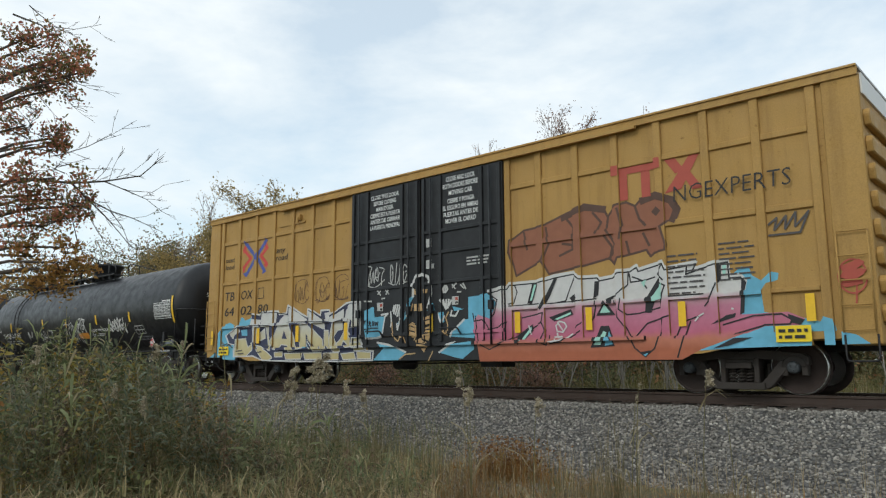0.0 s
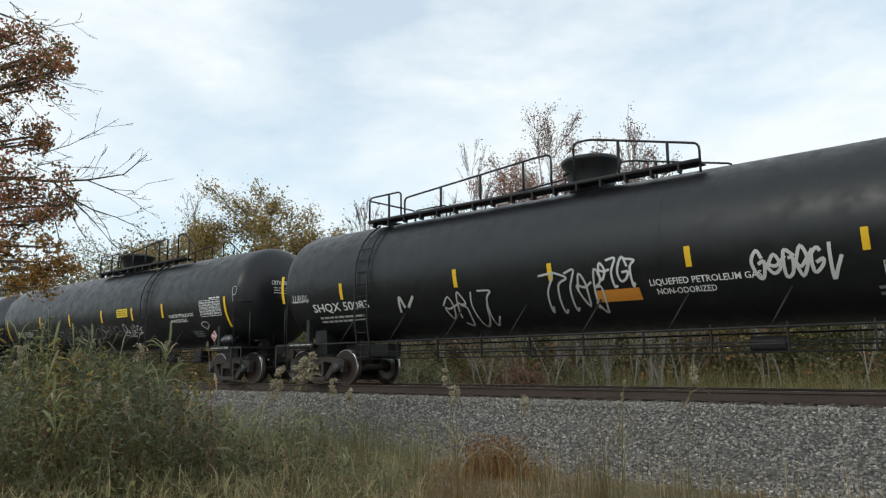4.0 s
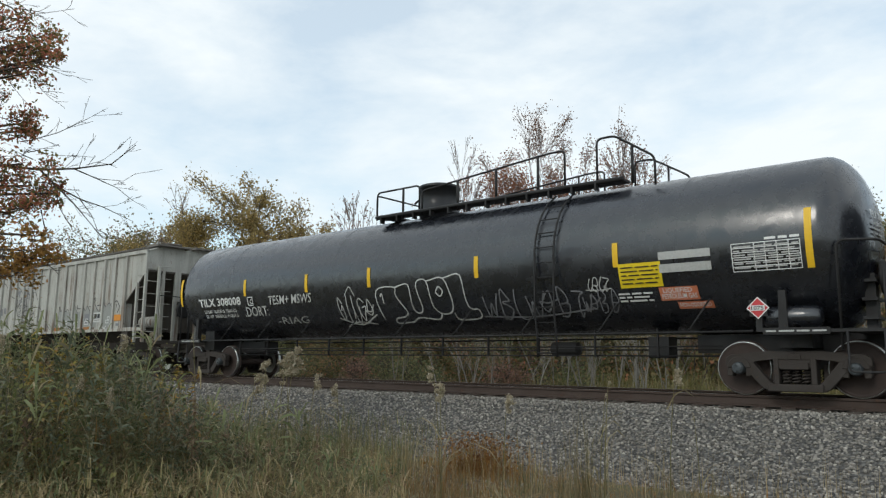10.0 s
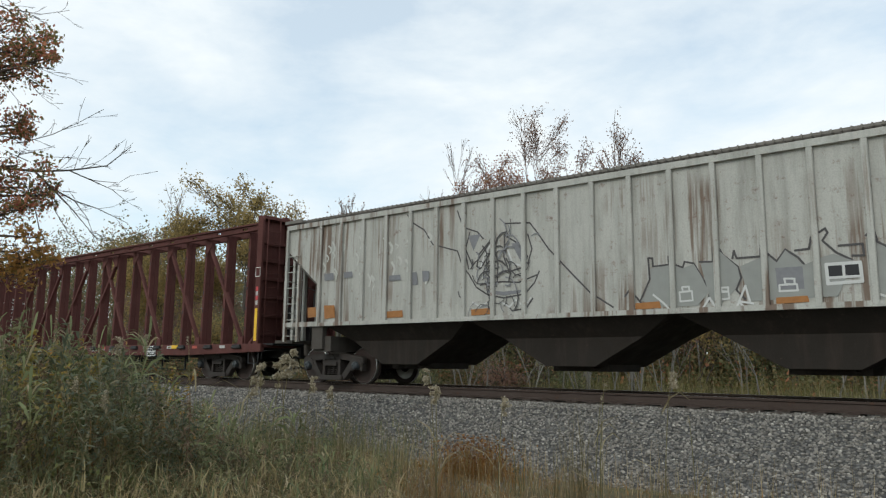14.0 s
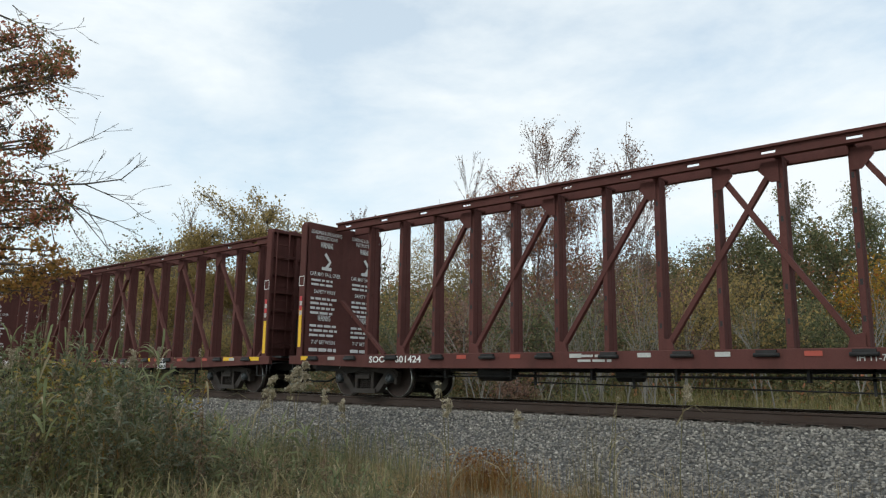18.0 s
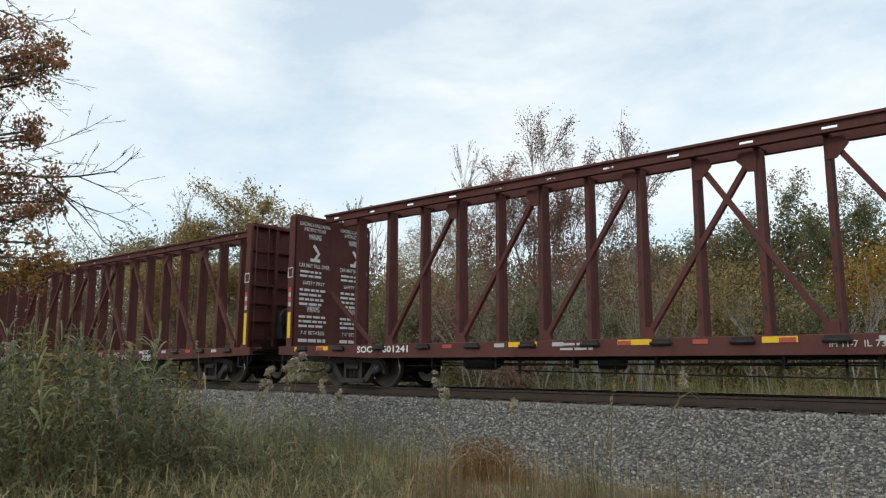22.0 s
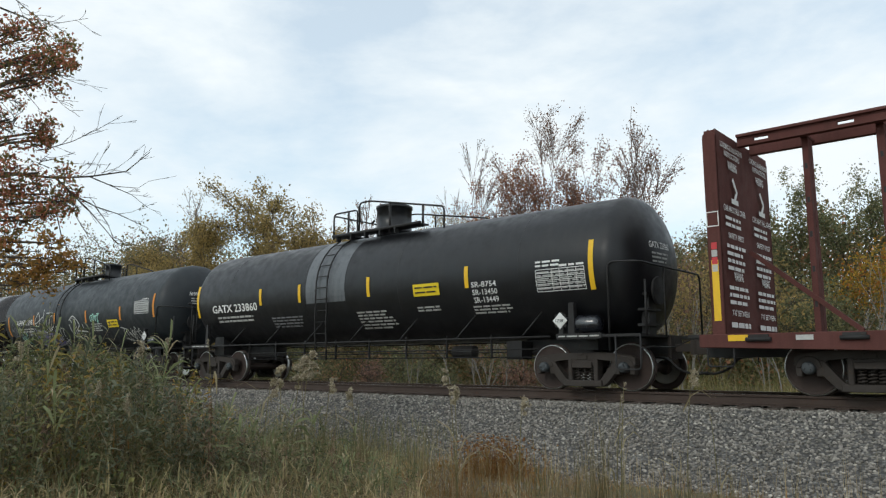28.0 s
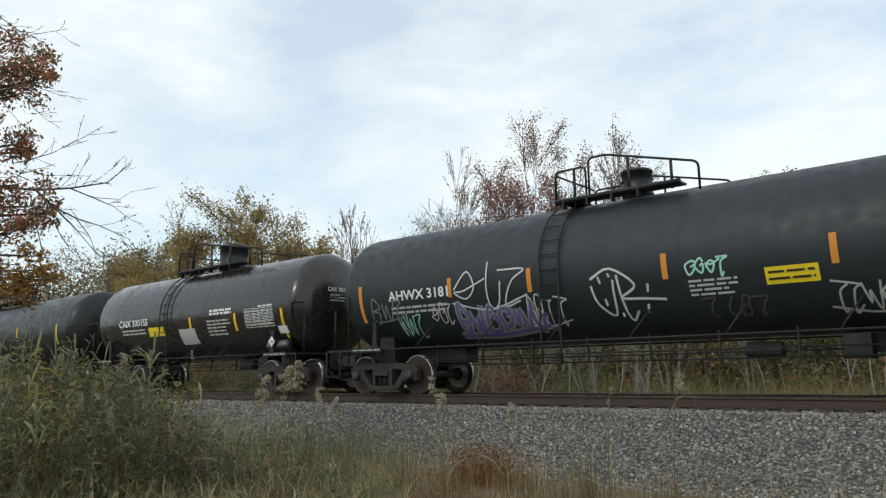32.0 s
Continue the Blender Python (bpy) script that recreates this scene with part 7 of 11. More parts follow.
    for a, b in ((-2.47, -0.05), (0.01, 2.42)):
        bm = bmesh.new()
        box(bm, a, b, -HW - 0.055, -HP, ZB + 0.22, ZT - 0.24)
        dr = part("door", bm, M["door_black"], car, "black sliding plug door", 0.01)
        for x in (a + 0.09, a + 0.62, b - 0.57, b - 0.07):
            bm = bmesh.new()
            box(bm, x - 0.045, x + 0.045, -HW - 0.105, -HW - 0.05, ZB + 0.25, ZT - 0.27)
            part("door_post", bm, M["door_black"], dr, "", 0.01)
        for z in (1.25, 2.40, 3.10, 3.60):
            bm = bmesh.new()
            box(bm, a + 0.05, b - 0.05, -HW - 0.095, -HW - 0.05, z - 0.04, z + 0.04)
            part("door_rib", bm, M["door_black"], dr, "", 0.01)
        bm = bmesh.new()
        for x in (a + 0.36, b - 0.30):
            tube(bm, [(x, -HW - 0.13, ZB + 0.15), (x, -HW - 0.13, ZT - 0.3)], 0.024, 8)
            box(bm, x - 0.05, x + 0.05, -HW - 0.17, -HW - 0.09, 1.7, 1.9)
        part("lock_bar", bm, M["door_black"], dr)
        bm = bmesh.new()
        tube(bm, bent([(a + 0.7, -HW - 0.18, 1.35), (a + 1.2, -HW - 0.18, 1.35), (a + 1.25, -HW - 0.11, 1.2)], 3, 0.05), 0.02)
        part("door_handle", bm, M["door_black"], dr)
    for z, mt in ((ZT - 0.20, Y), (ZB + 0.20, M["door_black"])):
        bm = bmesh.new()
        box(bm, -5.6, 5.6, -HW - 0.10, -HW - 0.012, z - 0.035, z + 0.035)
        part("door_track", bm, mt, car)
    # ladders at the corners
    for s in (-1, 1):
        bm = bmesh.new()
        for x in (s * (L - 0.06), s * (L - 0.50)):
            tube(bm, [(x, -HW - 0.07, 0.98), (x, -HW - 0.07, 2.55)], 0.014, 5)
        lad = part("ladder", bm, Y, car)
        for k in range(5):
            bm = bmesh.new()
            tube(bm, [(s * (L - 0.06), -HW - 0.07, 1.02 + k * 0.38), (s * (L - 0.50), -HW - 0.07, 1.02 + k * 0.38)], 0.012, 5)
            part("rung", bm, Y, lad)
        bm = bmesh.new()
        tube(bm, bent([(s * (L - 0.05), -HW - 0.01, 0.95), (s * (L - 0.05), -HW - 0.01, 0.55), (s * (L - 0.50), -HW - 0.01, 0.55), (s * (L - 0.50), -HW - 0.01, 0.95)], 3, 0.06), 0.016)
        part("stirrup_step", bm, M["steel_black"], car)
        bm = bmesh.new()
        box(bm, min(s * 6.2, s * 9.3), max(s * 6.2, s * 9.3), -0.3, 0.3, 0.72, 1.0)
        box(bm, s * 7.08 - 0.3, s * 7.08 + 0.3, -1.45, 1.45, 0.76, 0.98)
        part("body_bolster", bm, M["steel_black"], car)
        bm = bmesh.new()
        box(bm, min(s * L, s * (L + 0.55)), max(s * L, s * (L + 0.55)), -0.9, 0.9, 1.10, 1.16)
        tube(bm, bent([(s * (L + 0.03), -1.1, 1.1), (s * (L + 0.12), -1.1, 1.1), (s * (L + 0.12), -1.1, 2.6), (s * (L + 0.02), -1.1, 2.6)], 2, 0.04), 0.016)
        part("end_platform", bm, M["steel_black"], car)
    bm = bmesh.new()
    box(bm, -6.5, 6.5, -0.16, 0.16, 0.62, 0.92)
    tube(bm, [(-5.8, -0.8, 0.55), (5.8, -0.8, 0.6)], 0.02, 5)
    lathe(bm, [(-0.35, 0.04), (-0.3, 0.16), (0.3, 0.16), (0.35, 0.04)], "x", (-1.5, -0.6, 0.58), 14)
    box(bm, 1.2, 1.8, -0.9, -0.4, 0.48, 0.9)
    part("centre_sill", bm, M["steel_black"], car)
    # ---- lettering ----
    pan = flat_side(-HP)
    dside = flat_side(-HW - 0.055)
    for w, x0, x1, z in (("next", -8.52, -8.02, 3.72), ("load", -8.52, -8.05, 3.50)):
        text(body, w, x0, x1, z, 0.15, M["black"], pan, slant=0.18, bold=0.004)
    for w, x0, x1, z in (("any", -5.88, -5.46, 3.76), ("road", -5.9, -5.34, 3.54)):
        text(body, w, x0, x1, z, 0.17, M["black"], pan, slant=0.18, bold=0.004)
    for w, x0, x1, z in (("TB", -8.50, -7.98, 2.52), ("OX", -7.62, -7.02, 2.52), ("64", -8.48, -7.98, 2.05), ("02", -7.62, -7.02, 2.05), ("80", -6.72, -6.22, 2.05)):
        text(body, w, x0, x1, z, 0.27, M["black"], pan, slant=0.15, bold=0.0)
    spray_part(body, [[(0, 0), (0.28, 0), (0.28, 0.3), (0, 0.3), (0, 0)]], 0.02, M["black"], pan, 0.01, x=-6.72, z=2.5, curve=False, name="plate_mark")
    for i, w in enumerate(("CLOSE THIS DOOR", "BEFORE CLOSING", "MAIN DOOR")):
        text(car, w, -1.72 + 0.1 * i, -0.72 - 0.1 * i, 4.66 - 0.155 * i, 0.105, M["white"], dside, off=0.02)
    for i, w in enumerate(("CIERRE ESTA PUERTA", "ANTES DE CERRAR", "LA PUERTA PRINCIPAL")):
        text(car, w, -1.74, -0.68, 4.20 - 0.155 * i, 0.105, M["white"], dside, off=0.02)
    for i, w in enumerate(("CLOSE AND LOCK", "BOTH DOORS BEFORE", "MOVING CAR")):
        text(car, w, (0.82, 0.72, 0.9)[i], (1.68, 1.76, 1.6)[i], 4.72 - 0.165 * i, 0.11, M["white"], dside, off=0.02)
    for i, w in enumerate(("CIERRE Y PONGA", "EL SEGURO EN AMBAS", "PUERTAS ANTES DE", "MOVER EL CARRO")):
        text(car, w, (0.86, 0.72, 0.74, 0.8)[i], (1.66, 1.77, 1.76, 1.7)[i], 4.20 - 0.155 * i, 0.105, M["white"], dside, off=0.02)
    bars(car, 1.42, 2.05, 2.70, 2.92, 3, M["dull_white"], dside, 0.02, seed=2, full=True)
    for x, z in ((0.18, 3.25), (0.18, 2.75)):
        patch_part(car, "notice", x, x + 0.17, z, z + 0.2, M["dull_white"], dside, 0.01)
    text(body, "NGEXPERTS", 6.26, 8.28, 3.42, 0.30, M["black"], flat_side(-HW), off=0.012, slant=0.06, bold=-0.008)
    bars(body, 5.95, 6.75, 1.72, 2.50, 8, M["charcoal"], pan, fill=0.32, seed=5)
    bars(body, 7.0, 7.65, 1.9, 2.62, 8, M["charcoal"], pan, fill=0.32, seed=6)
    bm = bmesh.new()
    box(bm, -5.75, -4.55, -HW + 0.02, -HP, 4.50, 4.56)
    box(bm, -4.82, -4.70, -HW - 0.05, -HP, 4.58, 4.74)
    box(bm, -4.79, -4.73, -HW - 0.09, -HW - 0.05, 4.50, 4.66)
    pieces("door_stop", bm, Y, body)
    # slabs: panels and posts
    edge = sorted(posts)
    slabs, x = [], -L + 0.55
    for p in edge:
        slabs += [(x, p - 0.075, -HP), (p - 0.075, p + 0.075, -HW)]
        x = p + 0.075
    slabs += [(x, L - 0.55, -HP), (-L, -L + 0.55, -HW), (L - 0.55, L, -HW)]
    slabs = [s if not -2.6 < (s[0] + s[1]) / 2 < 2.5 or s[1] - s[0] < 1 else (s[0], s[1], -HW - 0.058) for s in slabs]
    # owner's sign as plain shapes, and the crossed arrows
    laid_part(body, [[(5.02, 4.12), (6.02, 4.12), (6.02, 4.32), (5.02, 4.32)], [(5.17, 3.62), (5.34, 3.62), (5.34, 4.12), (5.17, 4.12)], [(5.62, 3.62), (5.8, 3.62), (5.8, 4.12), (5.62, 4.12)],
                     [(6.05, 4.32), (6.25, 4.32), (6.47, 4.02), (6.30, 3.96)], [(6.62, 4.32), (6.80, 4.32), (6.40, 3.66), (6.08, 3.62)], [(6.44, 3.9), (6.56, 3.98), (6.80, 3.62), (6.6, 3.62)]],
              M["logo_red"], slabs, 0.01, "emblem", "faded red letters of an owner's emblem")
    outline_part(body, [[(7.86, 2.8), (8.0, 2.9), (7.95, 2.7), (8.15, 2.92), (8.12, 2.7), (8.3, 2.96), (8.28, 2.72), (8.5, 2.95), (8.35, 2.62), (7.86, 2.62)]], 0.035, M["charcoal"], slabs, 0.02, False)
    spray_part(body, [[(-0.15, 0.1), (0.14, 0.2), (-0.15, -0.02), (0.16, 0.06), (-0.14, -0.14), (0.13, -0.10)]], 0.085, M["logo_red"], flat_side(-HW), 0.02, x=9.06, z=1.86, label="dull red sprayed patch")
    spray_part(body, [[(0.2 * math.cos(k), 0.26 * math.sin(k)) for k in np.linspace(0.4, 6.0, 14)], [(0.05, -0.1), (0.02, -0.42)]], 0.026, M["logo_red"], flat_side(-HW), 0.018, x=9.06, z=1.84)
    for cx in (-4.96, -4.07, -3.26):
        spray_part(body, tag_scrawl(random.Random(int(-cx * 10)), 0.6, 0.45, 3) + [[(0, 0.2), (0.1, 0.5), (0.45, 0.55), (0.62, 0.2), (0.4, -0.05), (0.05, 0.05), (0, 0.2)]], 0.014, M["spray_umber"], pan, 0.008, x=cx, z=2.28, s=1.08)
    # spray paint over panels, posts, ribs, sill and doors
    cols = [(x0, x1, y) for x0, x1, y in slabs]
    cells = []
    for x0, x1, y in cols:
        mid = (x0 + x1) / 2
        if -2.48 < mid < 2.43 and x1 - x0 > 1:
            posts_d = sorted(q for a, b in ((-2.47, -0.05), (0.01, 2.42)) for q in (a + 0.09, a + 0.62, b - 0.57, b - 0.07))
            x = x0
            for q in posts_d + [None]:
                xe = x1 if q is None else q - 0.045
                for z0, z1, yy in ((1.035, 1.21, 0.058), (1.21, 1.29, 0.098), (1.29, 2.36, 0.058), (2.36, 2.44, 0.098), (2.44, 5.0, 0.058)):
                    cells.append((x, xe, z0, z1, -HW - yy))
                if q is not None:
                    cells.append((q - 0.045, q + 0.045, 1.05, 5.0, -HW - 0.108))
                    x = q + 0.045
        elif y == -HP:
            cells += [(x0, x1, 1.02, 1.66, y), (x0, x1, 1.66, 1.74, -HW - 0.009), (x0, x1, 1.74, 3.005, y), (x0, x1, 3.005, 3.115, -HW + 0.009), (x0, x1, 3.115, 4.255, y), (x0, x1, 4.255, 4.365, -HW + 0.009), (x0, x1, 4.365, 5.0, y)]
        else:
            cells.append((x0, x1, 1.02 if abs(mid) < 8.4 else 0.8, 5.0, y))
    cells += [(-5.6, 5.6, 0.965, 1.035, -HW - 0.103), (-5.6, 5.6, 0.6, 0.965, -HW - 0.014), (-8.4, -5.6, 0.6, 1.02, -HW - 0.014), (5.6, 8.4, 0.6, 1.02, -HW - 0.014)]
    art = Painter(cells)
    art.fill("door_black", 0.004, [(-1.85, 0.64), (2.35, 0.64), (2.35, 1.04), (-1.85, 1.04)])
    art.finish(body, {"door_black": "black paint on the sill under the doors"})
    for x0, z0 in ((-1.85, 2.52), (-1.05, 2.50)):
        spray_part(car, tag_scrawl(random.Random(int(-x0 * 20)), 0.62, 0.42, 4), 0.026, M["dull_white"], flat_side(-HW - 0.055), 0.02, x=x0, z=z0)
    for draw, names in ((bubble_tag, {"spray_rust": "translucent rust-brown bubble tag"}), (block_letters, {"letter_cream": "white and cream block letters", "navy": "navy shadow of block letters"}),
                        (door_figure, {"letter_tan": "tan parts of a painted figure"}), (pink_letters, {"letter_pink": "white, pink and orange wild-style letters"}),
                        (arrow_emblem, {"logo_blue": "blue crossed arrows", "arrow_red": "red crossed arrows"})):
        draw(art.fill, art.line)
        art.finish(body, names)
    # reflector strips and notices over the paint
    for x in (-8.98, -6.6, -4.75, -2.72, 2.72, 4.42, 6.3, 8.42):
        laid_part(body, [[(x - 0.07, 1.18), (x + 0.07, 1.18), (x + 0.07, 1.62), (x - 0.07, 1.62)]], M["reflector"], slabs, 0.05, "reflector_strip", "yellow reflective strip")
    for x in (-8.3, 8.15):
        patch_part(body, "notice", x - 0.27, x + 0.27, 0.86, 1.12, M["sign_yellow"], flat_side(-HW), 0.055, "yellow notice plate")
        bars(body, x - 0.22, x + 0.22, 0.89, 1.09, 2, M["black"], flat_side(-HW), 0.07, seed=9, full=True)
    running_gear(car, 7.08, (10.05, 10.4))
    return car


# ---- covered hopper ----
def hopper_car():
    car = new_car("covered_hopper_car", -92.80, "weathered pale grey covered hopper car with rust stains", "hopper car")
    G, DK = M["hopper_grey"], M["hopper_dark"]
    HW, ZT, ZB, XT, XB = 1.585, 4.12, 1.45, 8.32, 6.98
    bm = bmesh.new()
    sidepoly = [(-XB, ZB), (XB, ZB), (XB, 2.42), (XT, 3.46), (XT, ZT), (-XT, ZT), (-XT, 3.46), (-XB, 2.42)]
    prism(bm, sidepoly, -HW + 0.04, HW - 0.04)
    body = part("body", bm, G, car)
    for i in range(19):
        x = -6.98 + i * 13.96 / 18
        bm = bmesh.new()
        box(bm, x - 0.05, x + 0.05, -HW - 0.035, -HW + 0.045, ZB, ZT - 0.1)
        part("side_post", bm, G, body, "", 0.012)
    bm = bmesh.new()
    for s in (-1, 1):
        box(bm, -XT, XT, s * (HW - 0.02) - 0.05, s * (HW - 0.02) + 0.05, ZT - 0.10, ZT + 0.02)
        box(bm, -XB, XB, s * (HW - 0.02) - 0.05, s * (HW - 0.02) + 0.05, ZB - 0.02, ZB + 0.07)
    part("side_sill", bm, G, body)
    bm = bmesh.new()
    a = [(-1.5, ZT), (-0.9, ZT + 0.22), (0, ZT + 0.28), (0.9, ZT + 0.22), (1.5, ZT)]
    lo = [bm.verts.new((-XT, y, z)) for y, z in a]
    hi = [bm.verts.new((XT, y, z)) for y, z in a]
    for i in range(4):
        bm.faces.new((lo[i], hi[i], hi[i + 1], lo[i + 1]))
    bm.faces.new(lo)
    bm.faces.new(hi[::-1])
    part("roof", bm, G, body)
    # running boards of slats
    bm = bmesh.new()
    for y in (-0.98,):
        for k in range(6):
            yy = y + k * 0.09
            box(bm, -XT - 0.3, XT + 0.3, yy - 0.012, yy + 0.012, ZT + 0.24, ZT + 0.29)
        k = -XT - 0.3
        while k < XT + 0.3:
            box(bm, k - 0.012, k + 0.012, y - 0.05, y + 0.5, ZT + 0.235, ZT + 0.295)
            k += 0.15
    part("running_board", bm, M["walkway"], car, "rusty grating walkway")
    for s in (-1, 1):
        bm = bmesh.new()
        for y0, y1, zz in ((-1.40, -0.20, 0.16), (0.05, 1.25, 0.20)):
            for k in range(6):
                xx = s * (XT - 0.28 + k * 0.11)
                box(bm, xx - 0.03, xx + 0.03, y0, y1, ZT + zz, ZT + zz + 0.05)
            for y in (y0, y1):
                box(bm, min(s * (XT - 0.35), s * (XT + 0.33)), max(s * (XT - 0.35), s * (XT + 0.33)), y - 0.03, y + 0.03, ZT + zz - 0.03, ZT + zz + 0.055)
        pieces("walkway_slat", bm, M["walkway"], car, "rusty grating slat")
        # darker brown sheet laid over the slope's grey underside, and open end frame
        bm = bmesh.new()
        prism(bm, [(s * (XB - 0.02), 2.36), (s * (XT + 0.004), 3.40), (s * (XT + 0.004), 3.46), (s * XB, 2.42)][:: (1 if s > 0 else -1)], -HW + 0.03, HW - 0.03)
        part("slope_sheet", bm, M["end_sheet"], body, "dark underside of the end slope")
        for x, z1 in ((s * 7.78, 3.05), (s * (XT - 0.02), ZT - 0.1), (s * (XT + 0.12), 3.6)):
            bm = bmesh.new()
            yb = -HW if abs(x) < XT else -1.2
            box(bm, x - 0.045, x + 0.045, yb - 0.03, yb + 0.05, 1.05, z1)
            box(bm, x - 0.045, x + 0.045, -yb - 0.05, -yb + 0.03, 1.05, z1)
            pieces("end_post", bm, G, car)
        bm = bmesh.new()
        for k in range(6):
            z = 1.2 + k * 0.42
            tube(bm, [(s * 7.78, -HW - 0.01, z), (s * (XT - 0.02), -HW - 0.01, z)], 0.013, 5)
            tube(bm, [(s * (XT + 0.02), -HW - 0.01, z + 0.2), (s * (XT + 0.06), -HW + 0.45, z + 0.2)], 0.013, 5)
            tube(bm, [(s * (XT + 0.12), -1.2, z + 0.3), (s * (XT + 0.12), -0.75, z + 0.3)], 0.013, 5)
        pieces("grab_iron", bm, G, car)
        bm = bmesh.new()
        box(bm, min(s * XB, s * (XT + 0.02)), max(s * XB, s * (XT + 0.02)), -HW - 0.02, -HW + 0.10, ZB - 0.02, ZB + 0.10)
        box(bm, min(s * XB, s * (XT + 0.02)), max(s * XB, s * (XT + 0.02)), HW - 0.10, HW + 0.02, ZB - 0.02, ZB + 0.10)
        pieces("end_sill", bm, G, car)
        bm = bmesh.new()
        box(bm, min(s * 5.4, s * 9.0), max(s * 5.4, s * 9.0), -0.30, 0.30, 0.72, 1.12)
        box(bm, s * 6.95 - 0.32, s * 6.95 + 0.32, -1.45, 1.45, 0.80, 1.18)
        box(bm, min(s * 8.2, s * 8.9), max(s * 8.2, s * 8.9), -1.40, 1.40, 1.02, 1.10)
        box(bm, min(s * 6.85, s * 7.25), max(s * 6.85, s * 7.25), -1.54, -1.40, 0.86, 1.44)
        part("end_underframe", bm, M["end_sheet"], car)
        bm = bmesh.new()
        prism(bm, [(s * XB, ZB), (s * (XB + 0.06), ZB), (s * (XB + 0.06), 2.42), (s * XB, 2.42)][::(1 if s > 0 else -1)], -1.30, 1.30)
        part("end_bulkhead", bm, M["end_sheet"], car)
    bm = bmesh.new()
    lathe(bm, [(-0.42, 0.05), (-0.38, 0.19), (0.38, 0.19), (0.42, 0.05)], "x", (7.55, -0.95, 1.75), 18)
    part("air_reservoir", bm, G, car)
    bm = bmesh.new()
    lathe(bm, [(0, 0.24), (0.04, 0.29), (0.08, 0.24)], "x", (XT + 0.50, -0.45, 2.15), 18)
    part("brake_wheel", bm, M["steel_black"], car)
    for s in (-1, 1):
        side = (lambda x, z, off, s=s: (s * (XT + 0.012 + off), x * s, z))
        patch_part(body, "number_board", 0.62, 1.46, 3.50, 4.02, M["dull_white"], side, 0.004, "white painted number panel")
        bars(body, 0.70, 1.38, 3.56, 3.98, 2, M["black"], side, 0.012, seed=4, full=True)
        bm = bmesh.new()
        for y, w in ((-0.95, 0.05), (-0.42, 0.11), (0.35, 0.05), (0.95, 0.04)):
            box(bm, s * (XT - 0.03) - 0.045, s * (XT - 0.03) + 0.045, y - w, y + w, 1.05, 3.52)
        pieces("end_post", bm, G, car)
        bm = bmesh.new()
        box(bm, s * (XT + 0.12) - 0.12, s * (XT + 0.12) + 0.12, -0.40, -0.05, 1.95, 2.45)
        lathe(bm, [(-0.2, 0.03), (-0.18, 0.13), (0.18, 0.13), (0.2, 0.03)], "y", (s * (XT + 0.2), -0.1, 2.2), 12)
        part("brake_box", bm, M["steel_black"], car)
        bm = bmesh.new()
        tube(bm, bent([(s * (XT + 0.06), -1.2, 2.62), (s * (XT + 0.30), -0.6, 2.60), (s * (XT + 0.62), 0.4, 2.46)], 3, 0.1), 0.013, 5)
        tube(bm, bent([(s * (XT + 0.1), 0.02, 2.1), (s * (XT + 0.12), 0.05, 1.6), (s * (XT + 0.2), 0.0, 1.1)], 3, 0.1), 0.02, 5)
        part("brake_rod", bm, M["steel_black"], car)
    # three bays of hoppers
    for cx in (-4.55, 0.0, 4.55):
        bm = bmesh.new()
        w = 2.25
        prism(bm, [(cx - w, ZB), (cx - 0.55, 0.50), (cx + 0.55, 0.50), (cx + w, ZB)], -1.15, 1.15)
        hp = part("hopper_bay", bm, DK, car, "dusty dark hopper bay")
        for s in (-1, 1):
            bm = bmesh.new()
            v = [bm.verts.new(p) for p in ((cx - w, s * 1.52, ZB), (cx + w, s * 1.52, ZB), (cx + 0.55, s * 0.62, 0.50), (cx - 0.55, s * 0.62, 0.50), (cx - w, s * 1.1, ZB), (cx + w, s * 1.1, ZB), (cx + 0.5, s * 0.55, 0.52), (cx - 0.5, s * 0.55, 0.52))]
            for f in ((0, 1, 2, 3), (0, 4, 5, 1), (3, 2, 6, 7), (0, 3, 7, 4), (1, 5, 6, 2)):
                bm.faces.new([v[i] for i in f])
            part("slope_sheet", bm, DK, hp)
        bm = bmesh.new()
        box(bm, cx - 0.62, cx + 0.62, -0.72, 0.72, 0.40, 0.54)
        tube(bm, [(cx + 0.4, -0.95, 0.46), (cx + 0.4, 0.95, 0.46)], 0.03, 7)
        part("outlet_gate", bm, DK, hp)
    S = flat_side(-HW + 0.04)
    # drawing, block letters and stencils
    art = Painter([(-XT, XT, ZB, ZT, -HW + 0.04)])
    hopper_drawing(art.fill, art.line)
    rnd = random.Random(16)
    for k in range(60):
        a = rnd.uniform(0, 6.28)
        x, z, r = -1.45 + rnd.gauss(0, 0.34), 2.35 + rnd.gauss(0, 0.42), rnd.uniform(0.08, 0.3)
        art.line("charcoal" if k % 3 else "grey_spray", rnd.uniform(0.014, 0.034), 0.01, [(x + r * math.cos(a + j * 0.5), z + r * 1.3 * math.sin(a + j * 0.5)) for j in range(4)])
    art.finish(body, {"silver_spray": "silver block letters", "charcoal": "thin dark outlines of a drawing"})
    rnd = random.Random(6)
    for i in range(26):
        x0 = -6.9 + rnd.random() * 3.6
        k = rnd.uniform(0.12, 0.34)
        z0 = rnd.uniform(2.3, 3.9 - 0.12 * (x0 + 6.9))
        spray_part(body, [[(x0, z0), (x0 + 0.10, z0 - k * 0.5), (x0 + 0.05, z0 - k)]], rnd.uniform(0.03, 0.07), M["pale_spray"], S, 0.010)
    running_gear(car, 6.95, (9.15, 9.3))
    return car


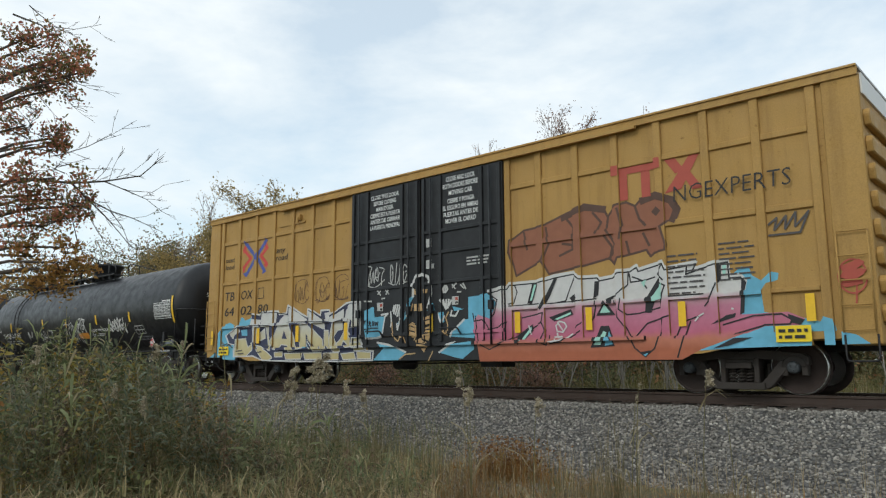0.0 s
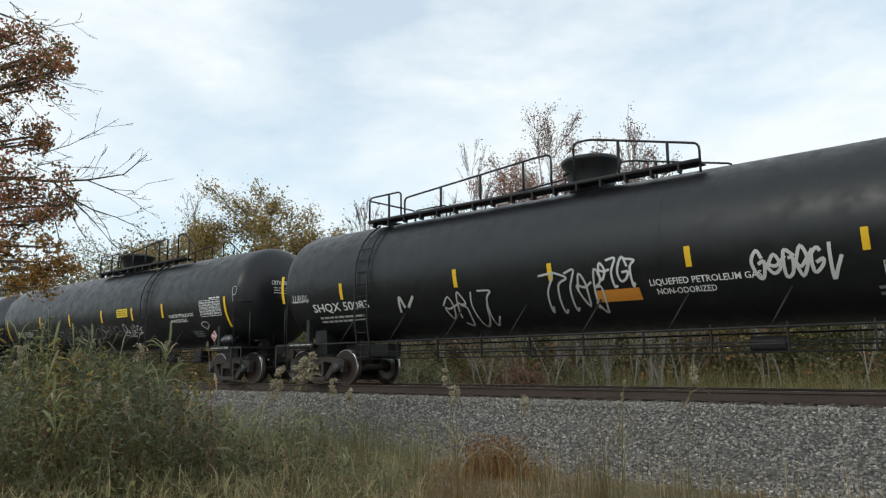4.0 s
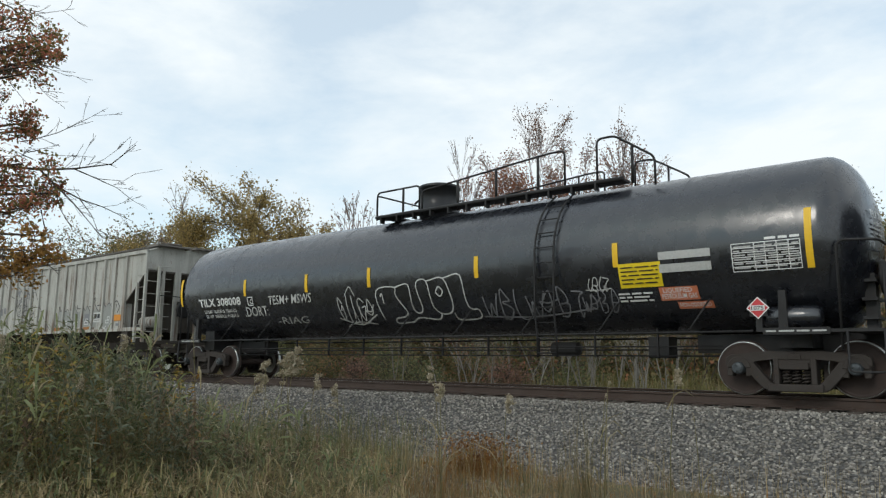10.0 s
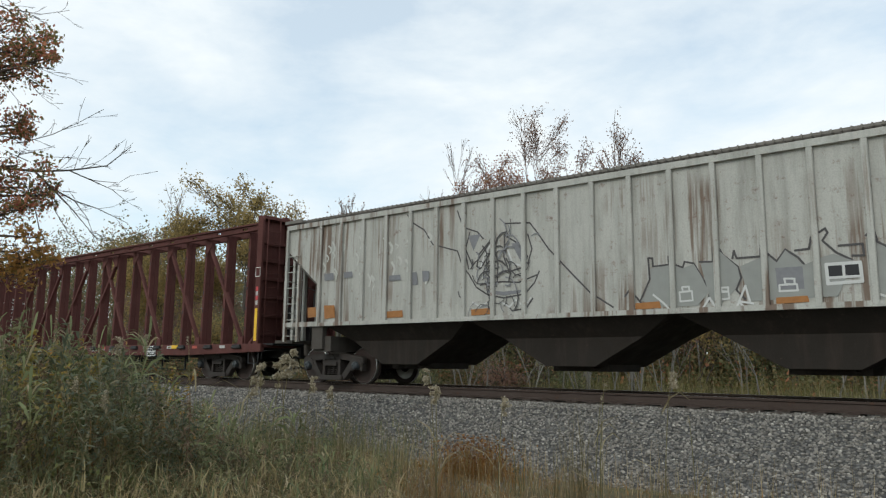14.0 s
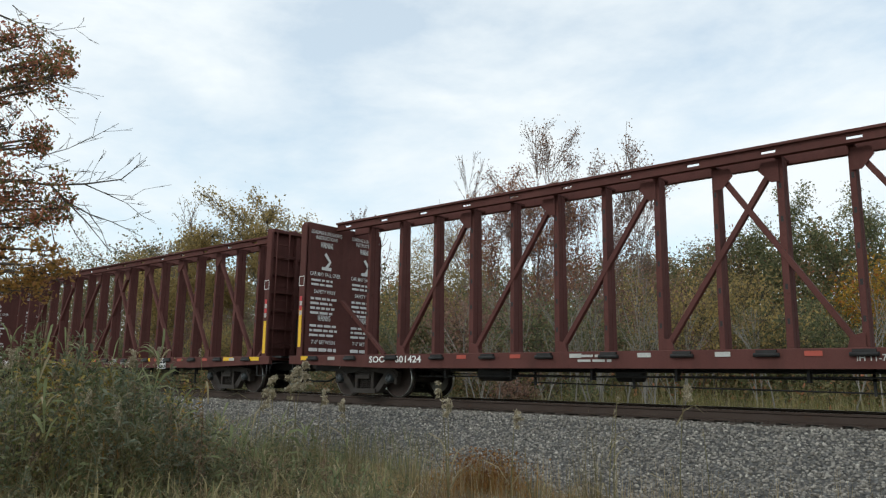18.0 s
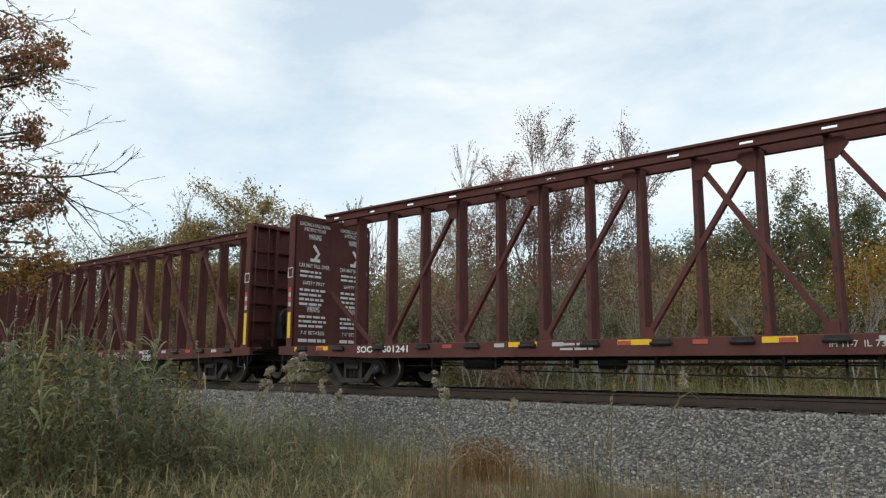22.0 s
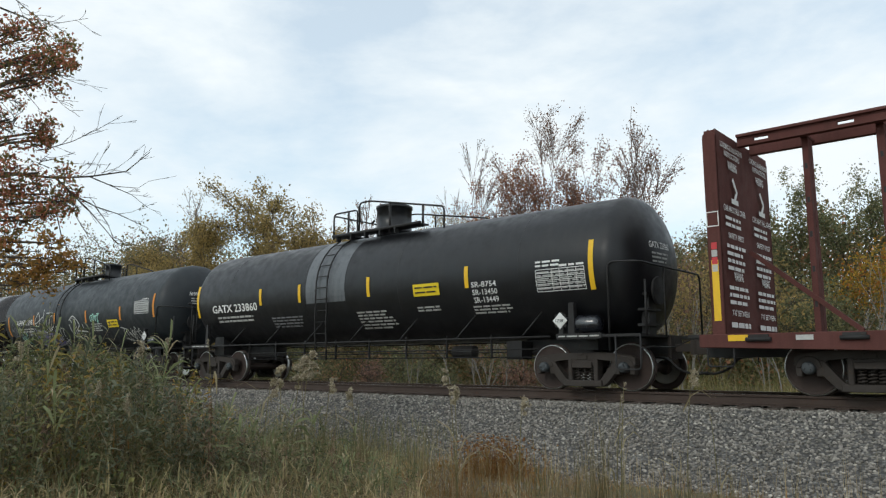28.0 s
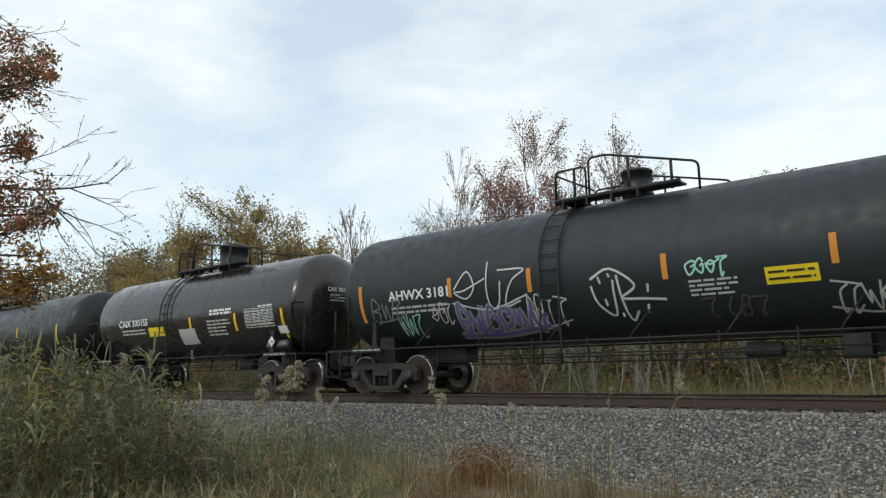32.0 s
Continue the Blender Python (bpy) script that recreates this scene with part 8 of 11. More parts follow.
# ---- centerbeam flat cars ----
def centerbeam(u, number, label, seed, fade, bands):
    car = new_car("centerbeam_flat_car", u, label, "flat car")
    R = M["maroon"]
    HB, ZD, ZT, BT = 11.38, 1.02, 4.77, 4.66
    rnd = random.Random(seed)
    # deck and side sills
    bm = bmesh.new()
    box(bm, -11.6, 11.6, -1.44, 1.44, ZD - 0.10, ZD - 0.02)
    deck = part("deck", bm, R, car, "dark red steel deck")
    for s in (-1, 1):
        bm = bmesh.new()
        prism(bm, [(-11.6, 0.80), (-8.0, 0.70), (8.0, 0.70), (11.6, 0.80), (11.6, ZD), (-11.6, ZD)], s * 1.44 - 0.06, s * 1.44 + 0.06)
        part("side_sill", bm, R, car, "", 0.01)
    bm = bmesh.new()
    box(bm, -11.9, 11.9, -0.32, 0.32, 0.64, 0.94)
    for s in (-1, 1):
        box(bm, s * 9.09 - 0.3, s * 9.09 + 0.3, -1.35, 1.35, 0.76, 0.94)
    for k in range(9):
        x = -7.2 + k * 1.8
        box(bm, x - 0.05, x + 0.05, -1.38, 1.38, 0.74, 0.92)
    part("centre_sill", bm, M["steel_black"], car)
    bm = bmesh.new()
    tube(bm, [(-7.2, -1.15, 0.52), (7.2, -1.15, 0.60)], 0.018, 5)
    tube(bm, [(-5.2, -1.05, 0.64), (6.2, -1.05, 0.64)], 0.018, 5)
    for x in (-6.4, -4.6, -2.7, -1.0, 1.2, 2.6, 4.6, 6.2):
        box(bm, x - 0.025, x + 0.025, -1.18, -1.02, 0.48, 0.80)
    lathe(bm, [(-0.5, 0.05), (-0.45, 0.19), (0.3, 0.19), (0.5, 0.05)], "x", (-5.1, -0.9, 0.62), 14)
    lathe(bm, [(-0.3, 0.04), (-0.25, 0.15), (0.25, 0.15), (0.3, 0.04)], "x", (-2.0, -0.9, 0.60), 14)
    part("brake_rigging", bm, M["steel_black"], car)
    # winches under the deck edge
    for k in range(16):
        x = -10.6 + k * 1.41
        bm = bmesh.new()
        box(bm, x - 0.16, x + 0.16, -1.56, -1.49, 0.90, 1.0)
        lathe(bm, [(-0.2, 0.035), (0.2, 0.035)], "x", (x, -1.54, 0.92), 8)
        part("cable_winch", bm, M["steel_black"], car)
    # centre posts, wide and narrow in turn, with black blocks for slots on the face
    xs = [(k - 8.5) * 1.19 + 0.1 for k in range(18)]
    for k, x in enumerate(xs):
        bm = bmesh.new()
        w = 0.062 if k % 2 else 0.052
        for s in (-1, 1):
            v = [(s * 0.19, ZD - 0.02), (s * 0.004, ZD - 0.02), (s * 0.004, ZT - 0.22), (s * 0.15, ZT - 0.22)]
            q = [[bm.verts.new((x + e * w, y, z)) for y, z in v] for e in (-1, 1)]
            bm.faces.new(q[0])
            bm.faces.new(q[1][::-1])
            for i in range(4):
                j = (i + 1) % 4
                bm.faces.new((q[0][i], q[0][j], q[1][j], q[1][i]))
        post = part("centre_post", bm, R, car, "", 0.006)
        # no holes cut: solid blocks, the dark of an opening put into their colour
        for j in range(5):
            z = 1.5 + j * 0.62
            bm = bmesh.new()
            box(bm, x - 0.022, x + 0.022, -0.194 + (z - ZD) * 0.0113, -0.15 + (z - ZD) * 0.0113, z, z + 0.10)
            part("black_slot_block", bm, M["black"], post)
    # top chord: two channels with slots through their webs, open above
    bm = bmesh.new()
    for s in (-1, 1):
        box(bm, -HB + 0.25, HB - 0.25, s * 0.37 - 0.06, s * 0.37 + 0.03, ZT - 0.05, ZT)
        box(bm, -HB + 0.25, HB - 0.25, s * 0.34 - 0.03, s * 0.34 + 0.03, ZT - 0.21, ZT - 0.16)
        box(bm, -HB + 0.25, HB - 0.25, s * 0.34 - 0.03, s * 0.34 + 0.03, ZT - 0.10, ZT - 0.04)
        box(bm, -HB + 0.25, HB - 0.25, s * 0.36 - 0.07, s * 0.36 + 0.07, ZT - 0.235, ZT - 0.21)
        x = -HB + 0.25
        for k in range(17):
            xe = HB - 0.25 if k == 16 or s > 0 else -10.7 + k * 1.41 - 0.13
            box(bm, x, xe, s * 0.34 - 0.029, s * 0.34 + 0.029, ZT - 0.162, ZT - 0.098)
            x = xe + 0.26
            if s > 0:
                break
    for x in xs:
        box(bm, x - 0.06, x + 0.06, -0.33, 0.33, ZT - 0.21, ZT - 0.17)
    part("top_chord", bm, R, car, "slotted dark red top chord")
    # diagonals with gusset plates: they fall towards the middle from both ends
    pairs = [(8, 10), (10, 12), (12, 14), (14, 16), (9, 7), (7, 5), (5, 3), (3, 1)]
    for a, b in pairs:
        x0, x1 = xs[a], xs[b]
        d = 1 if x1 > x0 else -1
        bm = bmesh.new()
        beam(bm, (x0 + d * 0.14, -0.10, ZT - 0.42), (x1 - d * 0.08, -0.16, ZD + 0.05), 0.10, 0.12, (0, 1, 0))
        dg = part("diagonal", bm, R, car, "", 0.008)
        bm = bmesh.new()
        prism(bm, [(x0, ZT - 0.27), (x0, ZT - 0.66), (x0 + d * 0.15, ZT - 0.66), (x0 + d * 0.36, ZT - 0.42), (x0 + d * 0.30, ZT - 0.27)][::(1 if d > 0 else -1)], -0.20, -0.17)
        part("gusset", bm, R, dg)
        bm = bmesh.new()
        prism(bm, [(x1, ZD), (x1, ZD + 0.30), (x1 - d * 0.22, ZD + 0.25), (x1 - d * 0.30, ZD)][::(-1 if d > 0 else 1)], -0.24, -0.21)
        part("gusset", bm, R, dg)
    for s in (-1, 1):
        bm = bmesh.new()
        beam(bm, (s * (HB - 0.30), -0.15, ZD + 1.55), (s * 9.32, -0.18, ZD + 0.05), 0.08, 0.10, (0, 1, 0))
        part("diagonal", bm, R, car)
    # bulkheads: plate with edge channels and ribs on the outer face
    for s in (-1, 1):
        bm = bmesh.new()
        xi, xo = HB - 0.22, HB
        box(bm, min(s * xi, s * (xi + 0.03)), max(s * xi, s * (xi + 0.03)), -1.40, 1.40, ZD - 0.02, BT)
        bh = part("bulkhead", bm, R, car, "dark red end bulkhead")
        for y in (-1.40, 1.40):
            bm = bmesh.new()
            q = [(min(s * xi, s * xo), ZD - 0.02), (max(s * xi, s * xo), ZD - 0.02), (max(s * xi, s * xo), BT - 0.10), (s * (xi + 0.11) , BT), (min(s * xi, s * xo), BT - (0 if s > 0 else 0.10))]
            prism(bm, q, y - 0.045, y + 0.045)
            part("edge_channel", bm, R, bh, "", 0.012)
        bm = bmesh.new()
        box(bm, min(s * (xi + 0.03), s * xo), max(s * (xi + 0.03), s * xo), -1.36, 1.36, BT - 0.10, BT)
        part("bulkhead_rib", bm, R, bh, "", 0.01)
        for j in range(6):
            z = 1.3 + j * 0.52
            bm = bmesh.new()
            box(bm, min(s * (xi + 0.03), s * (xo - 0.04)), max(s * (xi + 0.03), s * (xo - 0.10)), -1.35, 1.35, z - 0.05, z + 0.05)
            part("bulkhead_rib", bm, R, bh, "", 0.01)
        for y in (-0.45, 0.45):
            bm = bmesh.new()
            box(bm, min(s * (xi + 0.03), s * (xo - 0.12)), max(s * (xi + 0.03), s * (xo - 0.05)), y - 0.06, y + 0.06, ZD, BT - 0.1)
            part("bulkhead_rib", bm, R, bh, "", 0.01)
        bm = bmesh.new()
        for y in (-1.28, -0.85):
            tube(bm, [(s * (xo + 0.05), y, 0.9), (s * (xo + 0.05), y, BT - 0.1)], 0.014, 5)
        lad = part("ladder", bm, R, car)
        for k in range(9):
            bm = bmesh.new()
            tube(bm, [(s * (xo + 0.05), -1.28, 1.0 + k * 0.4), (s * (xo + 0.05), -0.85, 1.0 + k * 0.4)], 0.012, 5)
            part("rung", bm, R, lad)
        bm = bmesh.new()
        box(bm, min(s * xo, s * (xo + 0.5)), max(s * xo, s * (xo + 0.5)), -1.3, 1.3, 0.98, 1.03)
        box(bm, min(s * xo, s * (xo + 0.4)), max(s * xo, s * (xo + 0.4)), 0.1, 0.6, 1.0, 1.6)
        lathe(bm, [(0, 0.25), (0.04, 0.29), (0.08, 0.25)], "x", (s * (xo + 0.3), -0.3, 1.9), 18)
        box(bm, min(s * xo, s * (xo + 0.3)), max(s * xo, s * (xo + 0.3)), -0.45, -0.15, 1.3, 2.1)
        tube(bm, bent([(s * (xo + 0.1), -1.46, 0.95), (s * (xo + 0.1), -1.46, 0.48), (s * (xo - 0.35), -1.46, 0.48), (s * (xo - 0.35), -1.46, 0.95)], 3, 0.06), 0.016)
        part("end_platform", bm, M["steel_black"], car)
        # edge stickers
        eside = flat_side(-1.445)
        xm = s * (xi + 0.11)
        if s < 0:
            patch_part(bh, "reflector_strip", xm - 0.06, xm + 0.06, 1.25, 1.95 if seed == 2 else 2.3, M["reflector"], eside, 0.006, "yellow reflective strip")
        else:
            patch_part(bh, "reflector_strip", xm - 0.06, xm + 0.06, 1.1, 2.0, M["reflector"], eside, 0.006, "yellow reflective strip")
        for j in range(4):
            patch_part(bh, "reflector_strip", xm - 0.05, xm + 0.05, 2.1 + j * 0.13, 2.22 + j * 0.13, M["sign_red"] if j % 2 else M["dull_white"], eside, 0.006)
        spray_part(bh, [[(xm - 0.1, 2.9), (xm + 0.1, 2.9), (xm + 0.1, 3.15), (xm - 0.1, 3.15), (xm - 0.1, 2.9)]], 0.02, M["white"], eside, 0.006, curve=False, name="plate_mark")
    # warnings stencilled on the inner face of the far bulkhead
    xin = -(HB - 0.22 - 0.03)

    def inner(a, z, off):
        return (xin + off + 0.01, a, z)
    bh = [o for o in car.children if o.name.startswith("bulkhead")][0]
    lines = [("LOADING & UNLOADING", 4.36, 0.10), ("INSTRUCTIONS", 4.22, 0.10), ("WARNING", 4.0, 0.15), ("CAR MAY FALL OVER", 3.2, 0.11), ("SAFETY FIRST", 2.72, 0.10), ("WARNING", 1.98, 0.15), ("7'-0\" BETWEEN", 1.35, 0.10)]
    for c0 in (-1.30, 0.20):
        wd = 1.10
        for w, z, h in lines:
            k = min(1, len(w) / 17)
            text(bh, w, c0 + wd * (0.5 - 0.5 * k), c0 + wd * (0.5 + 0.5 * k), z, h, M["white"], inner, off=0.004)
        for z0, z1, n in ((2.9, 3.14, 2), (2.12, 2.64, 4), (1.52, 1.9, 3), (1.1, 1.28, 1)):
            bars(bh, c0 + 0.05, c0 + wd - 0.05, z0, z1, n, M["white"], inner, 0.004, seed=n)
        spray_part(bh, [[(c0 + 0.55, 3.42), (c0 + 0.70, 3.62), (c0 + 0.51, 3.84)], [(c0 + 0.40, 3.42), (c0 + 0.75, 3.42)]], 0.09, M["white"], inner, 0.004, curve=False, name="pictogram")
    # brake rods hung under the sill
    for z0, z1, a, b in ((0.55, 0.52, -6.6, 7.4), (0.38, 0.25, -4.2, 7.3)):
        bm = bmesh.new()
        tube(bm, [(a, -1.0, z0 + 0.04), (a * 0.4, -1.0, z0), (b * 0.5, -1.0, (z0 + z1) / 2), (b, -1.0, z1)], 0.014, 6)
        rod = part("brake_rod", bm, M["steel_black"], car)
        for x in (a + 0.1, -1.9, 2.1, 5.8, b - 0.15):
            bm = bmesh.new()
            box(bm, x - 0.02, x + 0.02, -1.02, -0.98, float(np.interp(x, [a, b], [z0, z1])) - 0.02, 0.80)
            part("rod_hanger", bm, M["steel_black"], rod)
    # lettering along the sill
    sd = flat_side(-1.50)
    text(car, "SOO", -8.52, -7.98, 0.83, 0.15, M["white"], sd)
    text(car, number, -7.66, -6.84, 0.83, 0.15, M["white"], sd)
    text(car, "IH 11-7", 1.98, 2.38, 0.82, 0.10, M["dull_white"], sd)
    text(car, "IL 73-0", 2.46, 2.88, 0.82, 0.10, M["dull_white"], sd)
    bars(car, -2.8, -1.9, 0.80, 0.98, 2, M["dull_white"], sd, seed=2)
    bars(car, 3.2, 4.2, 0.80, 0.95, 3, M["dull_white"], sd, seed=4)
    for x in (5.98,):
        patch_part(car, "data_plate", x - 0.26, x + 0.26, 0.66, 1.0, M["black"], sd, 0.01)
        spray_part(car, [[(x - 0.24, 0.68), (x + 0.24, 0.68), (x + 0.24, 0.98), (x - 0.24, 0.98), (x - 0.24, 0.68)], [(x - 0.24, 0.8), (x + 0.24, 0.8)], [(x + 0.05, 0.8), (x + 0.05, 0.98)]], 0.02, M["white"], sd, 0.02, curve=False, name="plate_mark")
        bars(car, x - 0.22, x + 0.22, 0.71, 0.95, 3, M["dull_white"], sd, 0.022, seed=3, full=True)
    for x, w in bands:
        patch_part(car, "reflector_strip", x - w / 2, x + w / 2, 0.90, 1.0, M["reflector"], sd, 0.008, "yellow reflective strip")
    for k in (0, 3, 4, 5, 6, 7, 8, 9, 11, 12, 13, 14):
        x = -9.9 + k * 1.41
        m = M["dull_white"] if rnd.random() < 0.55 else M["logo_red"]
        patch_part(car, "reflector_strip", x - 0.13, x + 0.13, 0.90, 0.98, m, sd, 0.012, "faded red or white reflective strip")
    if seed == 3:
        text(car, "WHOWE:", -5.36, -4.62, 0.79, 0.24, M["spray_white"], sd, "graffiti", 0.016, 0.15, "white sprayed word", 0.035)
        text(car, "WIGR!", -4.1, -3.2, 0.79, 0.24, M["spray_white"], sd, "graffiti", 0.016, 0.15, "white sprayed word", 0.035)
    running_gear(car, 9.09, (12.2, 12.2))
    return car


# ---- ground, track bed and track ----
def ground_z(y):
    """Height of the natural ground across the line."""
    pts = [(-400, -1.6), (-20, -1.35), (6, -1.25), (9.6, -1.2), (10.4, -1.15), (12.6, -0.36), (16.2, -0.36), (18.6, -0.95), (26, -0.85), (60, -0.6), (400, -0.6)]
    return float(np.interp(y, [p[0] for p in pts], [p[1] for p in pts]))


def build_ground():
    xs = np.concatenate([[-2500, -900, -350, -160], np.arange(-100, 30, 0.8), [60, 140, 350, 900, 2500]])
    ys = np.concatenate([[-2500, -800, -200, -60, -20, -8, 0], np.arange(2, 32, 0.5), [34, 38, 44, 52, 64, 90, 140, 300, 900, 2500]])
    rnd = np.random.RandomState(3)
    v = []
    for y in ys:
        for x in xs:
            n = noise.noise(Vector((x * 0.35, y * 0.35, 0))) * 0.10 if abs(x) < 120 and -10 < y < 60 else 0
            n *= 0.2 if 9.5 < y < 19 else 1
            v.append((x, y, ground_z(y) + n - (0.06 if 10 < y < 18.5 else 0)))
    nx, ny = len(xs), len(ys)
    f = [(j * nx + i, j * nx + i + 1, (j + 1) * nx + i + 1, (j + 1) * nx + i) for j in range(ny - 1) for i in range(nx - 1)]
    m, t, b = nodes_of("soil_and_turf")
    c = ramp_node(t, noise_node(t, 1.3, 5), [(0.3, (0.075, 0.062, 0.035)), (0.55, (0.12, 0.10, 0.05)), (0.75, (0.07, 0.085, 0.03))])
    c = mix_node(t, 0.6, c, ramp_node(t, noise_node(t, 22, 4), [(0.3, (0.6,)), (0.7, (1.2,))]), "MULTIPLY")
    t.links.new(c, b.inputs["Base Color"])
    b.inputs["Roughness"].default_value = 0.95
    bump_node(t, b, noise_node(t, 14, 5), 0.6, 0.05)
    ob = new("ground", fast_mesh("ground", v, f, m, True))
    tagged(ob, "dry autumn turf and soil beside the railway", "ground", kind="structure")


def build_ballast():
    """The stone bed: a bank of crushed grey stone, its loose stones on top."""
    m, t, b = nodes_of("crushed_stone")
    g = t.nodes.new("ShaderNodeNewGeometry")
    c = ramp_node(t, g.outputs["Random Per Island"], [(0.0, (0.109, 0.100, 0.088)), (0.35, (0.197, 0.183, 0.161)), (0.65, (0.272, 0.251, 0.221)), (0.93, (0.355, 0.328, 0.287)), (1.0, (0.533, 0.498, 0.432))])
    c = mix_node(t, 0.5, c, ramp_node(t, noise_node(t, 30, 3), [(0.3, (0.7,)), (0.7, (1.15,))]), "MULTIPLY")
    c = mix_node(t, ramp_node(t, noise_node(t, 0.8, 3), [(0.45, (0.0,)), (0.75, (0.35,))]), c, (0.15, 0.12, 0.09))
    t.links.new(c, b.inputs["Base Color"])
    b.inputs["Roughness"].default_value = 0.9
    m2, t2, b2 = nodes_of("stone_bed")
    vo = t2.nodes.new("ShaderNodeTexVoronoi")
    vo.inputs["Scale"].default_value = 22
    tc = t2.nodes.new("ShaderNodeTexCoord")
    t2.links.new(tc.outputs["Object"], vo.inputs["Vector"])
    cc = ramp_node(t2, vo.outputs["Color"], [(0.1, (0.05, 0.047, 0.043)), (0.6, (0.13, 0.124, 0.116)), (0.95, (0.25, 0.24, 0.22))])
    # cell edges darkened in the colour, as shade in the gaps between stones
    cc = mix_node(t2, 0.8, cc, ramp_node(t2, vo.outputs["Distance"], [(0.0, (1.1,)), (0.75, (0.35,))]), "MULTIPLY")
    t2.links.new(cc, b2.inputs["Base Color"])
    b2.inputs["Roughness"].default_value = 0.95
    bump_node(t2, b2, vo.outputs["Distance"], 0.8, 0.03)
    prof = [(7.6, -1.34), (8.6, -1.25), (9.8, -1.20), (10.3, -1.13), (11.0, -0.84), (11.8, -0.50), (12.25, -0.30), (12.5, -0.235), (15.8, -0.235), (16.2, -0.33), (17.2, -0.78), (18.2, -1.0)]
    bm = bmesh.new()
    xs = list(np.arange(-260, 32, 4.0))
    rows = [[bm.verts.new((x, y, z)) for x in xs] for y, z in prof]
    for a, c2 in zip(rows, rows[1:]):
        for i in range(len(xs) - 1):
            bm.faces.new((a[i], a[i + 1], c2[i + 1], c2[i]))
    finish(bm)
    me = bpy.data.meshes.new("ballast")
    bm.to_mesh(me)
    bm.free()
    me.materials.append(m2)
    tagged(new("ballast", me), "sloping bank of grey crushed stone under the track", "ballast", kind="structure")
    # loose stones
    rnd = np.random.RandomState(11)
    base = []
    for k in range(14):
        bm = bmesh.new()
        bmesh.ops.create_icosphere(bm, subdivisions=1, radius=1.0)
        rr = random.Random(k)
        for v in bm.verts:
            v.co *= rr.uniform(0.62, 1.12)
        base.append((np.array([v.co[:] for v in bm.verts]), np.array([[v.index for v in f.verts] for f in bm.faces])))
        bm.free()
    py, pz = np.array([p[0] for p in prof]), np.array([p[1] for p in prof])
    V, F, n0 = [], [], 0
    spots = []
    for x0, x1, per in ((-10, -1, 460), (-19, -10, 320), (-34, -19, 150), (-60, -34, 40)):
        n = int((x1 - x0) * 4.2 * per)
        spots.append(np.stack([rnd.uniform(x0, x1, n), 8.2 + 4.85 * rnd.uniform(0, 1, n) ** 0.8, np.full(n, {460: 1.0, 320: 1.08, 150: 1.3, 40: 1.9}[per])], 1))
    spots.append(np.stack([rnd.uniform(-30, -1, 5000), rnd.uniform(13.1, 15.2, 5000), np.full(5000, 1.0)], 1))
    spots = np.concatenate(spots)
    for x, y, k in spots:
        s = rnd.uniform(0.018, 0.036) * k
        bv, bf = base[rnd.randint(14)]
        a, c1 = rnd.uniform(0, 6.28), rnd.uniform(0.5, 1.0)
        ca, sa = math.cos(a), math.sin(a)
        p = bv * np.array((1.0, rnd.uniform(0.6, 1.0), c1)) * s
        p = np.stack([p[:, 0] * ca - p[:, 1] * sa, p[:, 0] * sa + p[:, 1] * ca, p[:, 2]], 1)
        z = np.interp(y, py, pz) + rnd.uniform(-0.2, 0.6) * s
        V.append(p + (x, y, z))
        F.append(bf + n0)
        n0 += len(bv)
    tagged(new("ballast_stones", fast_mesh("ballast_stones", np.concatenate(V), np.concatenate(F), m)), "loose grey crushed stones on the bank", "stones", kind="stuff")


